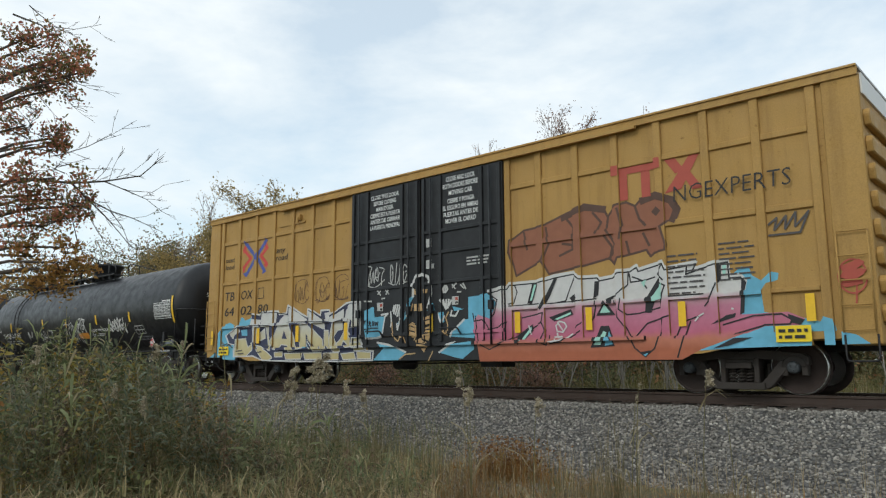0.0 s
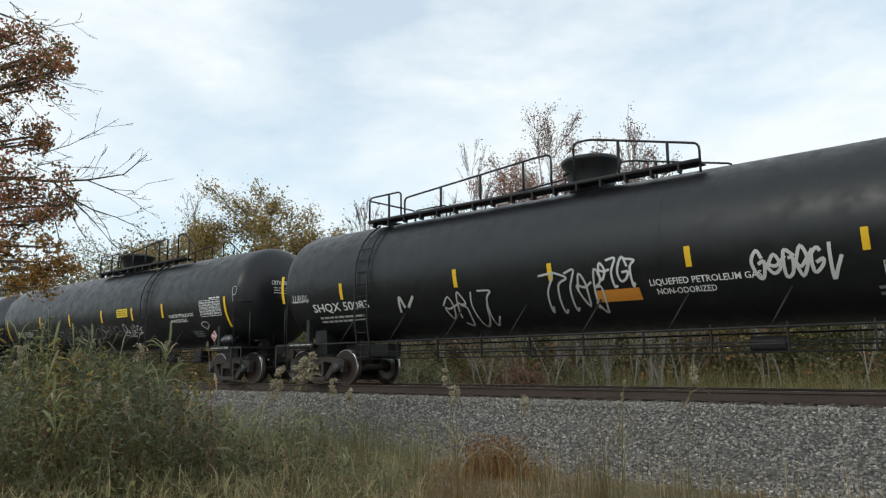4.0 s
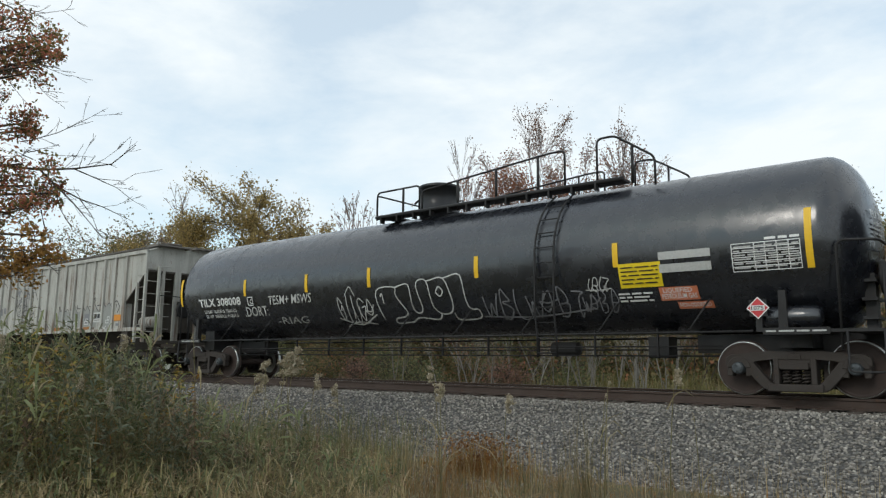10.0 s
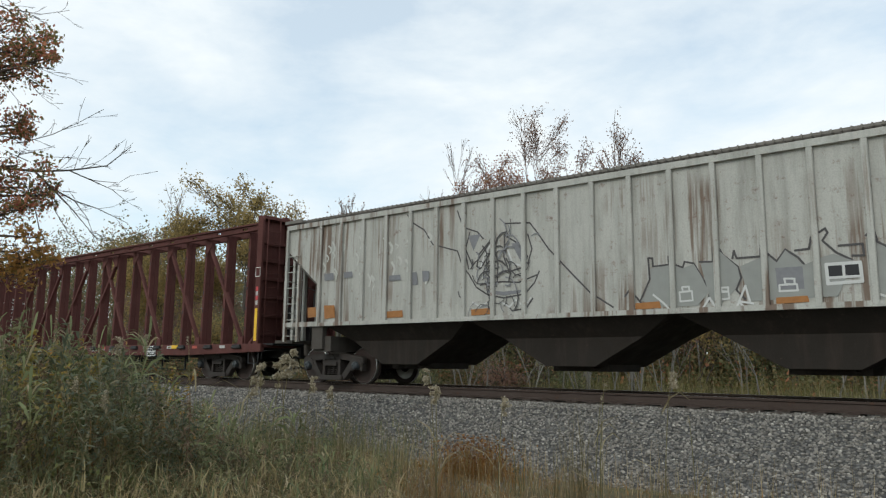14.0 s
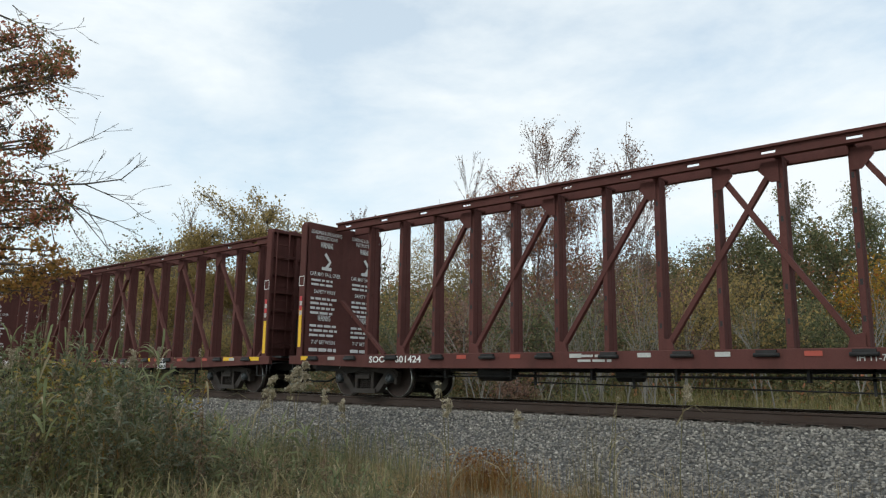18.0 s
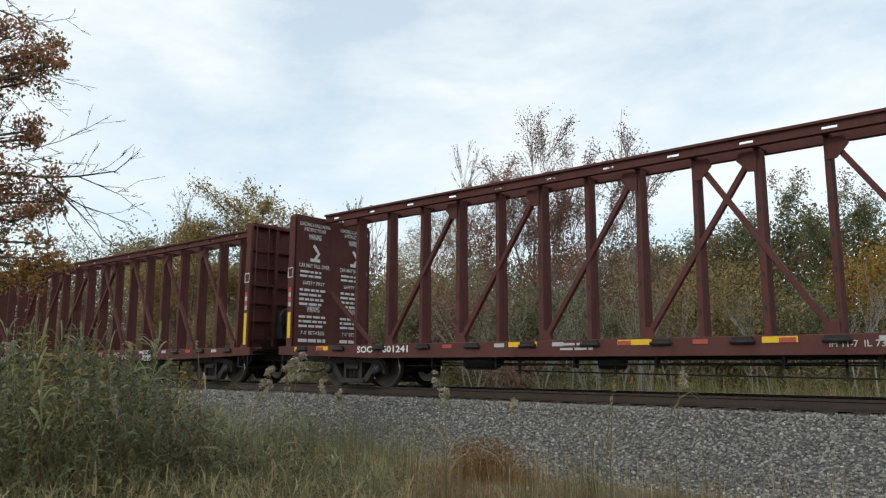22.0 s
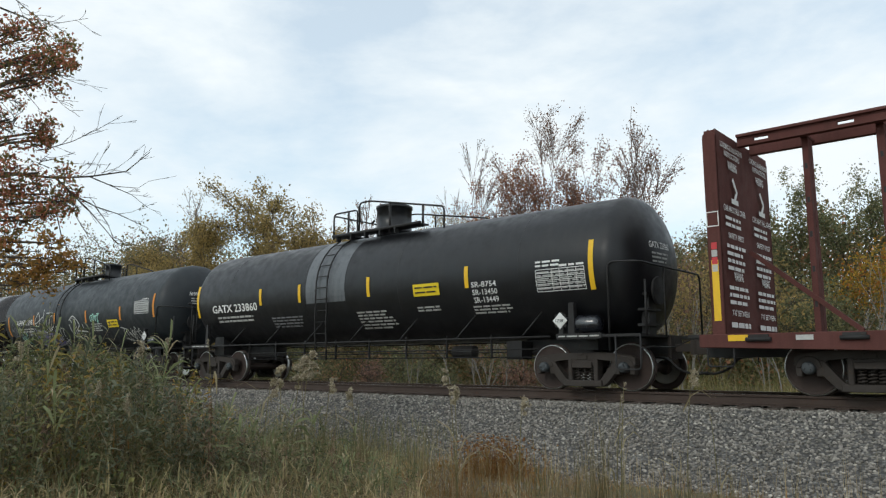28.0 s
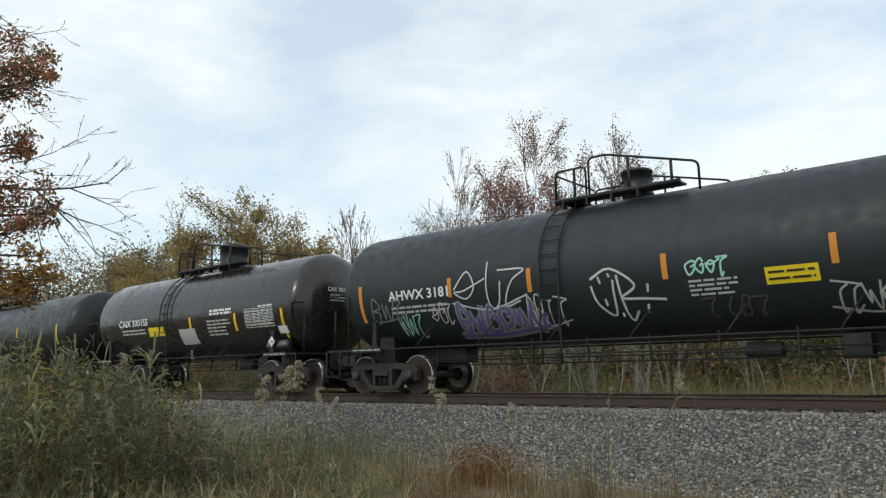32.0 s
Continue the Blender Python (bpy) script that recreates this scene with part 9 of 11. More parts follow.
def build_track():
    rail = [(-0.073, -0.186), (0.073, -0.186), (0.073, -0.172), (0.012, -0.15), (0.010, -0.05), (0.036, -0.038), (0.037, -0.008), (0.030, 0.0), (-0.030, 0.0), (-0.037, -0.008), (-0.036, -0.038), (-0.010, -0.05), (-0.012, -0.15), (-0.073, -0.172)]
    for y in (TY - 0.755, TY + 0.755):
        bm = bmesh.new()
        a = [bm.verts.new((-260, y + p, z)) for p, z in rail]
        b = [bm.verts.new((30, y + p, z)) for p, z in rail]
        n = len(rail)
        for i in range(n):
            j = (i + 1) % n
            bm.faces.new((a[i], a[j], b[j], b[i]))
        bm.faces.new(a[::-1])
        bm.faces.new(b)
        finish(bm)
        me = bpy.data.meshes.new("rail")
        bm.to_mesh(me)
        bm.free()
        me.materials.append(M["rail_side"])
        me.materials.append(M["rail_top"])
        for f in me.polygons:
            if f.normal.z > 0.9 and f.center.z > -0.01:
                f.material_index = 1
        tagged(new("rail", me), "rusty steel rail with a polished head", "rail", "rails of the track", "structure")
    bm = bmesh.new()
    box(bm, -0.115, 0.115, -1.3, 1.3, -0.37, -0.20)
    tie = mesh_of("tie", bm, [M["tie"]], 0.008)
    bm = bmesh.new()
    box(bm, -0.10, 0.10, -0.18, 0.18, -0.204, -0.186)
    plate = mesh_of("tie_plate", bm, [M["rail_side"]])
    bm = bmesh.new()
    lathe(bm, [(-0.2, 0.009), (-0.168, 0.009), (-0.168, 0.02), (-0.155, 0.016)], "z", (0, 0, 0), 6, False)
    spike = mesh_of("spike", bm, [M["rail_side"]])
    rnd = random.Random(2)
    ties = tagged(new("crossties"), "weathered timber crossties with rusty tie plates", "crossties", "", "structure")
    for k in range(200):
        x = 10 - k * 0.50
        tt = shared("crosstie", tie, ties, pose(x + rnd.uniform(-0.03, 0.03), TY + rnd.uniform(-0.04, 0.04), 0, 0, 0, rnd.uniform(-1, 1)))
        if -30 < x < 0:
            for y in (-0.755, 0.755):
                pl = shared("tie_plate", plate, tt, pose(0, y, 0))
                if y < 0:
                    for dx, dy in ((-0.05, -0.10), (0.05, 0.10)):
                        shared("spike", spike, tt, pose(dx, y + dy, 0))


# ---- plants ----
BARK = painted("bark", (0.085, 0.07, 0.058), 0.9, (0.04, 0.035, 0.03), 0.4, streaks=False, fade=0.3)
TWIG_BARK = painted("twig_bark", (0.19, 0.145, 0.125), 0.9, (0.10, 0.08, 0.07), 0.3, streaks=False, fade=0.3)
PALE_BARK = painted("pale_bark", (0.27, 0.25, 0.22), 0.85, (0.10, 0.09, 0.08), 0.5, streaks=False, fade=0.25)
LEAF = {
    "rust": leafy("rusty_leaves", [(0.0, (0.188, 0.106, 0.081)), (0.4, (0.312, 0.175, 0.125)), (0.7, (0.275, 0.200, 0.150)), (1.0, (0.450, 0.263, 0.200))], trans=0.50),
    "olive": leafy("olive_leaves", [(0.0, (0.204, 0.165, 0.074)), (0.5, (0.379, 0.283, 0.115)), (0.8, (0.500, 0.358, 0.135)), (1.0, (0.302, 0.235, 0.121))], trans=0.55),
    "near": leafy("turning_leaves", [(0.0, (0.141, 0.149, 0.064)), (0.4, (0.250, 0.192, 0.079)), (0.55, (0.451, 0.177, 0.096)), (0.8, (0.550, 0.241, 0.135)), (1.0, (0.333, 0.107, 0.088))], trans=0.60),
    "orange": leafy("orange_leaves", [(0.0, (0.215, 0.162, 0.059)), (0.4, (0.404, 0.236, 0.075)), (0.8, (0.530, 0.298, 0.089)), (1.0, (0.342, 0.149, 0.075))], trans=0.60),
    "fresh": leafy("fresh_leaves", [(0.0, (0.11, 0.125, 0.045)), (0.5, (0.20, 0.205, 0.075)), (0.85, (0.29, 0.26, 0.10)), (1.0, (0.36, 0.24, 0.10))], trans=0.45),
    "russet": leafy("russet_leaves", [(0.0, (0.204, 0.090, 0.060)), (0.5, (0.336, 0.144, 0.090)), (0.85, (0.396, 0.204, 0.108)), (1.0, (0.288, 0.180, 0.120))], trans=0.50),
    "brush": leafy("brush_leaves", [(0.0, (0.101, 0.114, 0.053)), (0.5, (0.194, 0.181, 0.086)), (0.85, (0.326, 0.213, 0.105)), (1.0, (0.489, 0.185, 0.105))], trans=0.45),
    "dockseed": leafy("dock_seed", [(0.0, (0.13, 0.06, 0.03)), (0.6, (0.26, 0.12, 0.04)), (1.0, (0.34, 0.19, 0.06))], trans=0.3),
    "gold": leafy("gold_leaves", [(0.0, (0.228, 0.170, 0.039)), (0.5, (0.427, 0.281, 0.046)), (0.8, (0.522, 0.255, 0.039)), (1.0, (0.399, 0.119, 0.039))], trans=0.45),
    "dusty": leafy("dusty_leaves", [(0.0, (0.099, 0.106, 0.054)), (0.5, (0.187, 0.176, 0.091)), (0.85, (0.286, 0.219, 0.118)), (1.0, (0.393, 0.210, 0.129))], trans=0.45),
    "dark": leafy("dark_leaves", [(0.0, (0.106, 0.124, 0.068)), (0.6, (0.200, 0.213, 0.107)), (1.0, (0.346, 0.292, 0.145))], trans=0.45),
    "weed": leafy("weed_leaves", [(0.0, (0.10, 0.125, 0.05)), (0.4, (0.18, 0.205, 0.085)), (0.75, (0.27, 0.255, 0.115)), (0.93, (0.30, 0.22, 0.10)), (1.0, (0.28, 0.11, 0.06))], trans=0.4, patch_col=(0.21, 0.135, 0.055)),
}
GRASS = {
    "green": leafy("green_grass", [(0.0, (0.11, 0.14, 0.07)), (0.4, (0.19, 0.22, 0.11)), (0.75, (0.25, 0.215, 0.10)), (1.0, (0.44, 0.37, 0.20))], trans=0.35, patch_col=(0.22, 0.155, 0.075), patch_amount=0.45),
    "dry": leafy("dry_grass", [(0.0, (0.20, 0.145, 0.08)), (0.5, (0.36, 0.27, 0.15)), (0.8, (0.27, 0.20, 0.10)), (1.0, (0.56, 0.46, 0.30))], trans=0.35, patch_col=(0.24, 0.14, 0.07), patch_amount=0.5),
    "brown": leafy("brown_weeds", [(0.0, (0.19, 0.095, 0.035)), (0.5, (0.34, 0.17, 0.05)), (1.0, (0.27, 0.20, 0.08))], trans=0.3),
    "reed": leafy("reeds", [(0.0, (0.10, 0.105, 0.045)), (0.5, (0.175, 0.16, 0.075)), (0.85, (0.28, 0.235, 0.13)), (1.0, (0.44, 0.37, 0.25))], trans=0.35, patch_col=(0.16, 0.11, 0.06), patch_amount=0.6),
    "straw": leafy("pale_straw", [(0.0, (0.30, 0.225, 0.125)), (0.5, (0.47, 0.37, 0.22)), (0.8, (0.36, 0.28, 0.13)), (1.0, (0.66, 0.56, 0.38))], trans=0.35),
    # lit copy of the reeds: the stronger light is put into the colour
    "bright": leafy("lit_reeds", [(0.0, (0.15, 0.155, 0.05)), (0.5, (0.25, 0.225, 0.085)), (0.85, (0.36, 0.30, 0.15)), (1.0, (0.52, 0.44, 0.28))], trans=0.4),
    "weed": leafy("dull_green_weed", [(0.0, (0.095, 0.116, 0.056)), (0.5, (0.162, 0.181, 0.086)), (0.85, (0.228, 0.206, 0.103)), (1.0, (0.285, 0.198, 0.103))], trans=0.35),
    "sage": leafy("grey_green_weed", [(0.0, (0.102, 0.123, 0.081)), (0.5, (0.158, 0.174, 0.115)), (0.85, (0.214, 0.212, 0.140)), (1.0, (0.251, 0.187, 0.111))], trans=0.35),
    "blade": leafy("pale_blade", [(0.0, (0.158, 0.191, 0.085)), (0.5, (0.251, 0.272, 0.136)), (0.85, (0.353, 0.323, 0.187)), (1.0, (0.446, 0.357, 0.230))], trans=0.4),
    "yellowing": leafy("yellowing_weed", [(0.0, (0.20, 0.19, 0.06)), (0.5, (0.34, 0.27, 0.07)), (0.85, (0.40, 0.25, 0.06)), (1.0, (0.30, 0.14, 0.05))], trans=0.4),
    "withered": leafy("withered_weed", [(0.0, (0.13, 0.085, 0.055)), (0.5, (0.22, 0.15, 0.095)), (1.0, (0.32, 0.22, 0.15))], trans=0.3),
    "deep": leafy("deep_green_weed", [(0.0, (0.051, 0.072, 0.034)), (0.5, (0.093, 0.119, 0.055)), (1.0, (0.158, 0.162, 0.076))], trans=0.35),
    "plume": leafy("seed_plumes", [(0.0, (0.27, 0.22, 0.14)), (0.6, (0.42, 0.36, 0.25)), (1.0, (0.56, 0.50, 0.39))]),
}


def grow(rnd, start, way, length, radius, depth, spread, twigs, out, droop=0.0, kids=(2, 4)):
    """One limb and, from it, its smaller limbs: out gets polylines of (points, radii)."""
    n = 5
    pts, rad = [Vector(start)], [radius]
    d = Vector(way).normalized()
    for i in range(n):
        d = (d + Vector((rnd.gauss(0, 0.10), rnd.gauss(0, 0.10), rnd.gauss(0, 0.06) - droop * 0.1))).normalized()
        pts.append(pts[-1] + d * length / n)
        rad.append(radius * (1 - 0.65 * (i + 1) / n))
    out.append((pts, rad, depth))
    if depth == 0:
        twigs.append((pts[2], pts[-1]))
        return
    for k in range(rnd.randint(*kids)):
        i = rnd.randint(2, n)
        axis = Vector((rnd.gauss(0, 1), rnd.gauss(0, 1), rnd.gauss(0, 0.5))).normalized()
        nd = (d + axis * spread * rnd.uniform(0.6, 1.2)).normalized()
        if nd.z < -0.3 and droop == 0:
            nd.z *= -0.3
        grow(rnd, pts[i], nd, length * rnd.uniform(0.5, 0.75), rad[i] * 0.72, depth - 1, spread, twigs, out, droop, kids)
    if depth > 0:
        grow(rnd, pts[-1], d, length * 0.6, rad[-1], depth - 1, spread, twigs, out, droop, kids)


def limb_arrays(lines, thin=0.004):
    V, F, n0 = [], [], 0
    for pts, rad, depth in lines:
        seg = 7 if depth >= 4 else (5 if depth >= 2 else 3)
        ref = Vector((0.3, 0.7, 0.2))
        for i, (p, r) in enumerate(zip(pts, rad)):
            d = (pts[min(i + 1, len(pts) - 1)] - pts[max(i - 1, 0)]).normalized()
            s = d.cross(ref)
            s = s.normalized() if s.length > 0.05 else Vector((1, 0, 0))
            u = s.cross(d)
            r = max(r, thin)
            for k in range(seg):
                a = k * math.tau / seg
                V.append(p + (s * math.cos(a) + u * math.sin(a)) * r)
        for i in range(len(pts) - 1):
            for k in range(seg):
                a, b = n0 + i * seg + k, n0 + i * seg + (k + 1) % seg
                F.append((a, b, b + seg, a + seg))
        n0 += len(pts) * seg
    return np.array([v[:] for v in V]), np.array(F)


def leaf_arrays(centres, size, rs, slim=0.55):
    """One small pointed leaf at each centre."""
    n = len(centres)
    a, b = rs.normal(size=(n, 3)), rs.normal(size=(n, 3))
    a /= np.linalg.norm(a, axis=1)[:, None]
    b -= a * (a * b).sum(1)[:, None]
    b /= np.linalg.norm(b, axis=1)[:, None]
    s = size * rs.uniform(0.6, 1.3, n)[:, None]
    c = np.asarray(centres)
    q = np.stack([c - a * s, c + b * s * slim, c + a * s, c - b * s * slim], 1).reshape(-1, 3)
    f = np.arange(4 * n).reshape(n, 4)
    return q, f


def tree(name, where, height, label, seed, leaf, leaves, leaf_size, depth=4, spread=0.75, trunk=0.11, pale=False, category="tree", low=0.3, stems=1, puff=0.28, kids=(2, 4), thin=0.007, wide=0.0):
    rnd, rs = random.Random(seed), np.random.RandomState(seed)
    lines, twigs = [], []
    for k in range(stems):
        lean = (rnd.gauss(0, 0.05 if stems == 1 else 0.35), rnd.gauss(0, 0.05 if stems == 1 else 0.35), 1)
        off = Vector((rnd.gauss(0, 0.1), rnd.gauss(0, 0.1), 0)) * (stems > 1)
        grow(rnd, off + Vector((0, 0, -0.2)), lean, height * 0.46, trunk, depth, spread, twigs, lines, 0.0, kids)
    top = max(p.z for l in lines for p in l[0])
    k = height / top
    lines = [([p * k for p in pts], rad, d) for pts, rad, d in lines]
    if wide:
        # stand the crown straight over its foot and give it its width
        up = np.array([p[:] for l in lines for p in l[0] if p.z > height * 0.45])
        sx, sy = (up[:, 0] / up[:, 2]).mean(), (up[:, 1] / up[:, 2]).mean()
        r = np.percentile(np.hypot(up[:, 0] - sx * up[:, 2], up[:, 1] - sy * up[:, 2]), 92)
        q = wide / 2 / r

        def stand(p):
            return Vector(((p.x - sx * p.z) * q, (p.y - sy * p.z) * q, p.z))
        lines = [([stand(p) for p in pts], rad, d) for pts, rad, d in lines]
        twigs = [(stand(a * k) / k, stand(b * k) / k) for a, b in twigs]
    v, f = limb_arrays(lines, thin)
    ob = tagged(new(name), label, category)
    ob.location = where
    shared("trunk", fast_mesh("trunk", v, f, PALE_BARK if pale is True else (TWIG_BARK if pale == 2 else BARK), True), ob)
    if leaves:
        tw = np.array([(*(a * k), *(b * k)) for a, b in twigs])
        i = rs.randint(len(tw), size=leaves)
        u = rs.uniform(0, 1.1, leaves)[:, None]
        c = tw[i, :3] * (1 - u) + tw[i, 3:] * u + rs.normal(size=(leaves, 3)) * puff
        c = c[c[:, 2] > height * low * rs.uniform(0.7, 1.2, len(c))]
        q, f = leaf_arrays(c, leaf_size, rs)
        shared("crown", fast_mesh("crown", q, f, LEAF[leaf]), ob)
    return ob


def blades(spots, heights, width, mat, name, seed, lean=0.25, label="", category="grass", bend=0.5):
    """Grass: tapered, bent blades, three pieces each."""
    rs = np.random.RandomState(seed)
    n = len(spots)
    h = np.asarray(heights)[:, None]
    a = rs.uniform(0, math.tau, n)
    d = np.stack([np.cos(a), np.sin(a), np.zeros(n)], 1)
    side = np.stack([-np.sin(a + rs.normal(0, 0.5, n)), np.cos(a), np.zeros(n)], 1)
    ln = (np.abs(rs.normal(0, lean, n)) + max(0, lean - 0.6) * 0.8)[:, None]
    w = (width * rs.uniform(0.6, 1.4, n))[:, None]
    p = np.asarray(spots)
    up = np.array((0, 0, 1.0))
    q = []
    for k, t in enumerate((0, 0.35, 0.7, 1.0)):
        c = p + up * h * t * (1 - 0.12 * ln * t) + d * h * ln * (t ** 1.8) * (0.6 + bend * t)
        c = c - up * h * ln * bend * 0.5 * t ** 3
        ww = w * (1, 0.85, 0.55, 0.08)[k]
        q += [c - side * ww / 2, c + side * ww / 2]
    v = np.stack(q, 1).reshape(-1, 3)
    f = np.array([(8 * i + 2 * k, 8 * i + 2 * k + 1, 8 * i + 2 * k + 3, 8 * i + 2 * k + 2) for i in range(n) for k in range(3)])
    return tagged(new(name, fast_mesh(name, v, f, mat)), label, category, kind="stuff")


def in_quad(rs, quad, n):
    a, b, c, d = (np.array(p, float) for p in quad)
    u, v = rs.uniform(0, 1, (n, 1)), rs.uniform(0, 1, (n, 1))
    return (a * (1 - u) + b * u) * (1 - v) + (d * (1 - u) + c * u) * v


def on_ground(p):
    return np.column_stack([p, [ground_z(y) - 0.04 for y in p[:, 1]]])


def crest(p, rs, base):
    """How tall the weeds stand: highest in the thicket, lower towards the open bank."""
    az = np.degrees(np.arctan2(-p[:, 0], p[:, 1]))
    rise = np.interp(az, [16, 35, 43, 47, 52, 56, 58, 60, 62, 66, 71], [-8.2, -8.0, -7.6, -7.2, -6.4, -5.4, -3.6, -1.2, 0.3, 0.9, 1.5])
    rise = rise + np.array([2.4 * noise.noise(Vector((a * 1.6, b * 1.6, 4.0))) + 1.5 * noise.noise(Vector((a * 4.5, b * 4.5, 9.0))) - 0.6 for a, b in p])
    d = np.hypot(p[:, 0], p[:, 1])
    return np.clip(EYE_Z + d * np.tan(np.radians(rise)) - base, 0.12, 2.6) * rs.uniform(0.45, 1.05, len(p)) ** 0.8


def stalk(seed, leaf_len, leaf_w, n, fork, rise, droop):
    """One weed a metre tall: a thin bowed stem with forks, and long leaves set all round it."""
    rs = np.random.RandomState(seed)
    lines = []
    bow = rs.normal(0, 0.07, 2)
    stem = [Vector((bow[0] * t * t, bow[1] * t * t, t)) for t in (0, 0.2, 0.4, 0.6, 0.8, 1.0)]
    lines.append((stem, [0.0042, 0.004, 0.0035, 0.003, 0.0022, 0.0012], 2))
    for k in range(fork):
        a, z = rs.uniform(0, math.tau), rs.uniform(0.35, 0.85)
        p = Vector((bow[0] * z * z, bow[1] * z * z, z))
        r = rs.uniform(0.12, 0.30)
        d = Vector((math.cos(a), math.sin(a), 0))
        lines.append(([p, p + d * r * 0.4 + Vector((0, 0, r * 0.5)), p + d * r * 0.65 + Vector((0, 0, r))], [0.0024, 0.0018, 0.001], 1))
    V, F = [], []
    for k in range(n):
        pts = lines[0 if rs.uniform() < 0.6 or not fork else rs.randint(1, len(lines))][0]
        u = rs.uniform(0.12, 0.999) ** 0.8 * (len(pts) - 1)
        i = int(u)
        p = np.array(pts[i].lerp(pts[i + 1], u - i)[:])
        a = rs.uniform(0, math.tau)
        ln, w = leaf_len * rs.uniform(0.55, 1.25), leaf_w * rs.uniform(0.7, 1.3)
        el = rs.normal(rise, 0.3)
        d, side = np.array((math.cos(a), math.sin(a), 0)), np.array((-math.sin(a), math.cos(a), rs.normal(0, 0.35)))
        up = np.array((0, 0, 1.0))
        for t, ww in ((0, 0.3), (0.35, 1.0), (0.7, 0.8), (1.0, 0.05)):
            c = p + d * ln * t * math.cos(el) + up * ln * (t * math.sin(el) - droop * t * t)
            V += [c - side * w * ww / 2, c + side * w * ww / 2]
        F += [(8 * k + 2 * m, 8 * k + 2 * m + 1, 8 * k + 2 * m + 3, 8 * k + 2 * m + 2) for m in range(3)]
    return lines, np.array(V), np.array(F)


def weed_plants():
    """Single tall weeds of several kinds, standing close together."""
    kinds = (("tall dull green weed with narrow leaves", "weed", 0.075, 0.013, 150, 5, 0.5, 0.35), ("tall grey-green weed with narrow leaves", "sage", 0.065, 0.012, 170, 6, 0.6, 0.3),
             ("reedy plant with long arching pale-green blades", "blade", 0.30, 0.017, 16, 0, 1.0, 0.55), ("tall leafy weed turning yellow and orange", "yellowing", 0.060, 0.016, 170, 7, 0.4, 0.3),
             ("withered brown weed with curled leaves", "withered", 0.055, 0.010, 110, 6, 0.2, 0.6), ("small-leaved dark green weed in the thicket", "deep", 0.050, 0.013, 190, 7, 0.5, 0.25))
    protos = []
    for k, (label, mat, ln, w, n, fork, rise, droop) in enumerate(kinds):
        for j in range(3):
            lines, v, f = stalk(500 + 10 * k + j, ln, w, n, fork, rise, droop)
            ob = tagged(new("weed_plant"), label, "weed", "tall weeds in the thicket")
            sv, sf = limb_arrays(lines, 0.001)
            shared("stem", fast_mesh("stem", sv, sf, GRASS["withered" if k == 4 else "reed"], True), ob)
            shared("foliage", fast_mesh("foliage", v, f, GRASS[mat]), ob)
            protos.append((ob, sv, sf, v, f))
    rs = np.random.RandomState(23)
    p = in_quad(rs, [(-6.3, 2.0), (-5.6, 4.6), (-8.6, 7.4), (-11.8, 3.6)], 330)
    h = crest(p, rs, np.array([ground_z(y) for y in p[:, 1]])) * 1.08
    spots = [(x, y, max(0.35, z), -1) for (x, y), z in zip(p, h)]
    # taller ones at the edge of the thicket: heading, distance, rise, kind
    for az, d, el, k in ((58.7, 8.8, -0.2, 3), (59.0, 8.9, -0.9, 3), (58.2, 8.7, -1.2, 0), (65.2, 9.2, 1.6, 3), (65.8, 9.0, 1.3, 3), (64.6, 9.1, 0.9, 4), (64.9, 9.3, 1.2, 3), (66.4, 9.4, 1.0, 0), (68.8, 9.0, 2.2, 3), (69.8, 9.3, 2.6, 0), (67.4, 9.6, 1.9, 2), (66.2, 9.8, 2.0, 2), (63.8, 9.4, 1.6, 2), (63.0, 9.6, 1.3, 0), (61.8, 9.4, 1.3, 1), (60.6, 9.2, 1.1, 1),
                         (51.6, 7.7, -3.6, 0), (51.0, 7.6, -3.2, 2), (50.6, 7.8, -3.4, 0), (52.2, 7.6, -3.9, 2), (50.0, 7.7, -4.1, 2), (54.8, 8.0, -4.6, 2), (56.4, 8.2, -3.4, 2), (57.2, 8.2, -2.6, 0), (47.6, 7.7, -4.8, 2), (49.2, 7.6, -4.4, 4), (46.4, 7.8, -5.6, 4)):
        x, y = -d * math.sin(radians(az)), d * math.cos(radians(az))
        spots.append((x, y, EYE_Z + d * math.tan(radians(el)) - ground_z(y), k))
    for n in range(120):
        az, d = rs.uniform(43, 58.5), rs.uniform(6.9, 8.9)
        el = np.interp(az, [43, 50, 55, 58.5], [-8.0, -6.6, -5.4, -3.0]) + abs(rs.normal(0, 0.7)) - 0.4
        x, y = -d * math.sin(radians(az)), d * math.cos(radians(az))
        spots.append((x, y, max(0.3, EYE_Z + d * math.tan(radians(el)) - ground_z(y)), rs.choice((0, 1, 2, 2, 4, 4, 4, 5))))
    rest = {}
    order = sorted(range(len(spots)), key=lambda i: -spots[i][2] if spots[i][3] < 0 else -9)
    for rank, i in enumerate(order):
        x, y, h, k = spots[i]
        k = k if k >= 0 else rs.choice(6, p=(0.26, 0.24, 0.16, 0.08, 0.12, 0.14))
        j = 3 * k + rs.randint(3)
        ob, sv, sf, v, f = protos[j]
        m = pose(x, y, ground_z(y) - 0.03, rs.normal(0, 5), rs.normal(0, 5), rs.uniform(0, 360))
        size = (h ** 0.5, h ** 0.5, h)
        if rank < 270:
            copy_thing(ob, m).scale = size
        else:
            t = np.array(m)
            for a, b, key in ((sv, sf, "stem"), (v, f, kinds[k][1])):
                rest.setdefault(key, []).append(((a * size) @ t[:3, :3].T + t[:3, 3], b))
    for key, lots in rest.items():
        n0, faces = 0, []
        for a, b in lots:
            faces.append(b + n0)
            n0 += len(a)
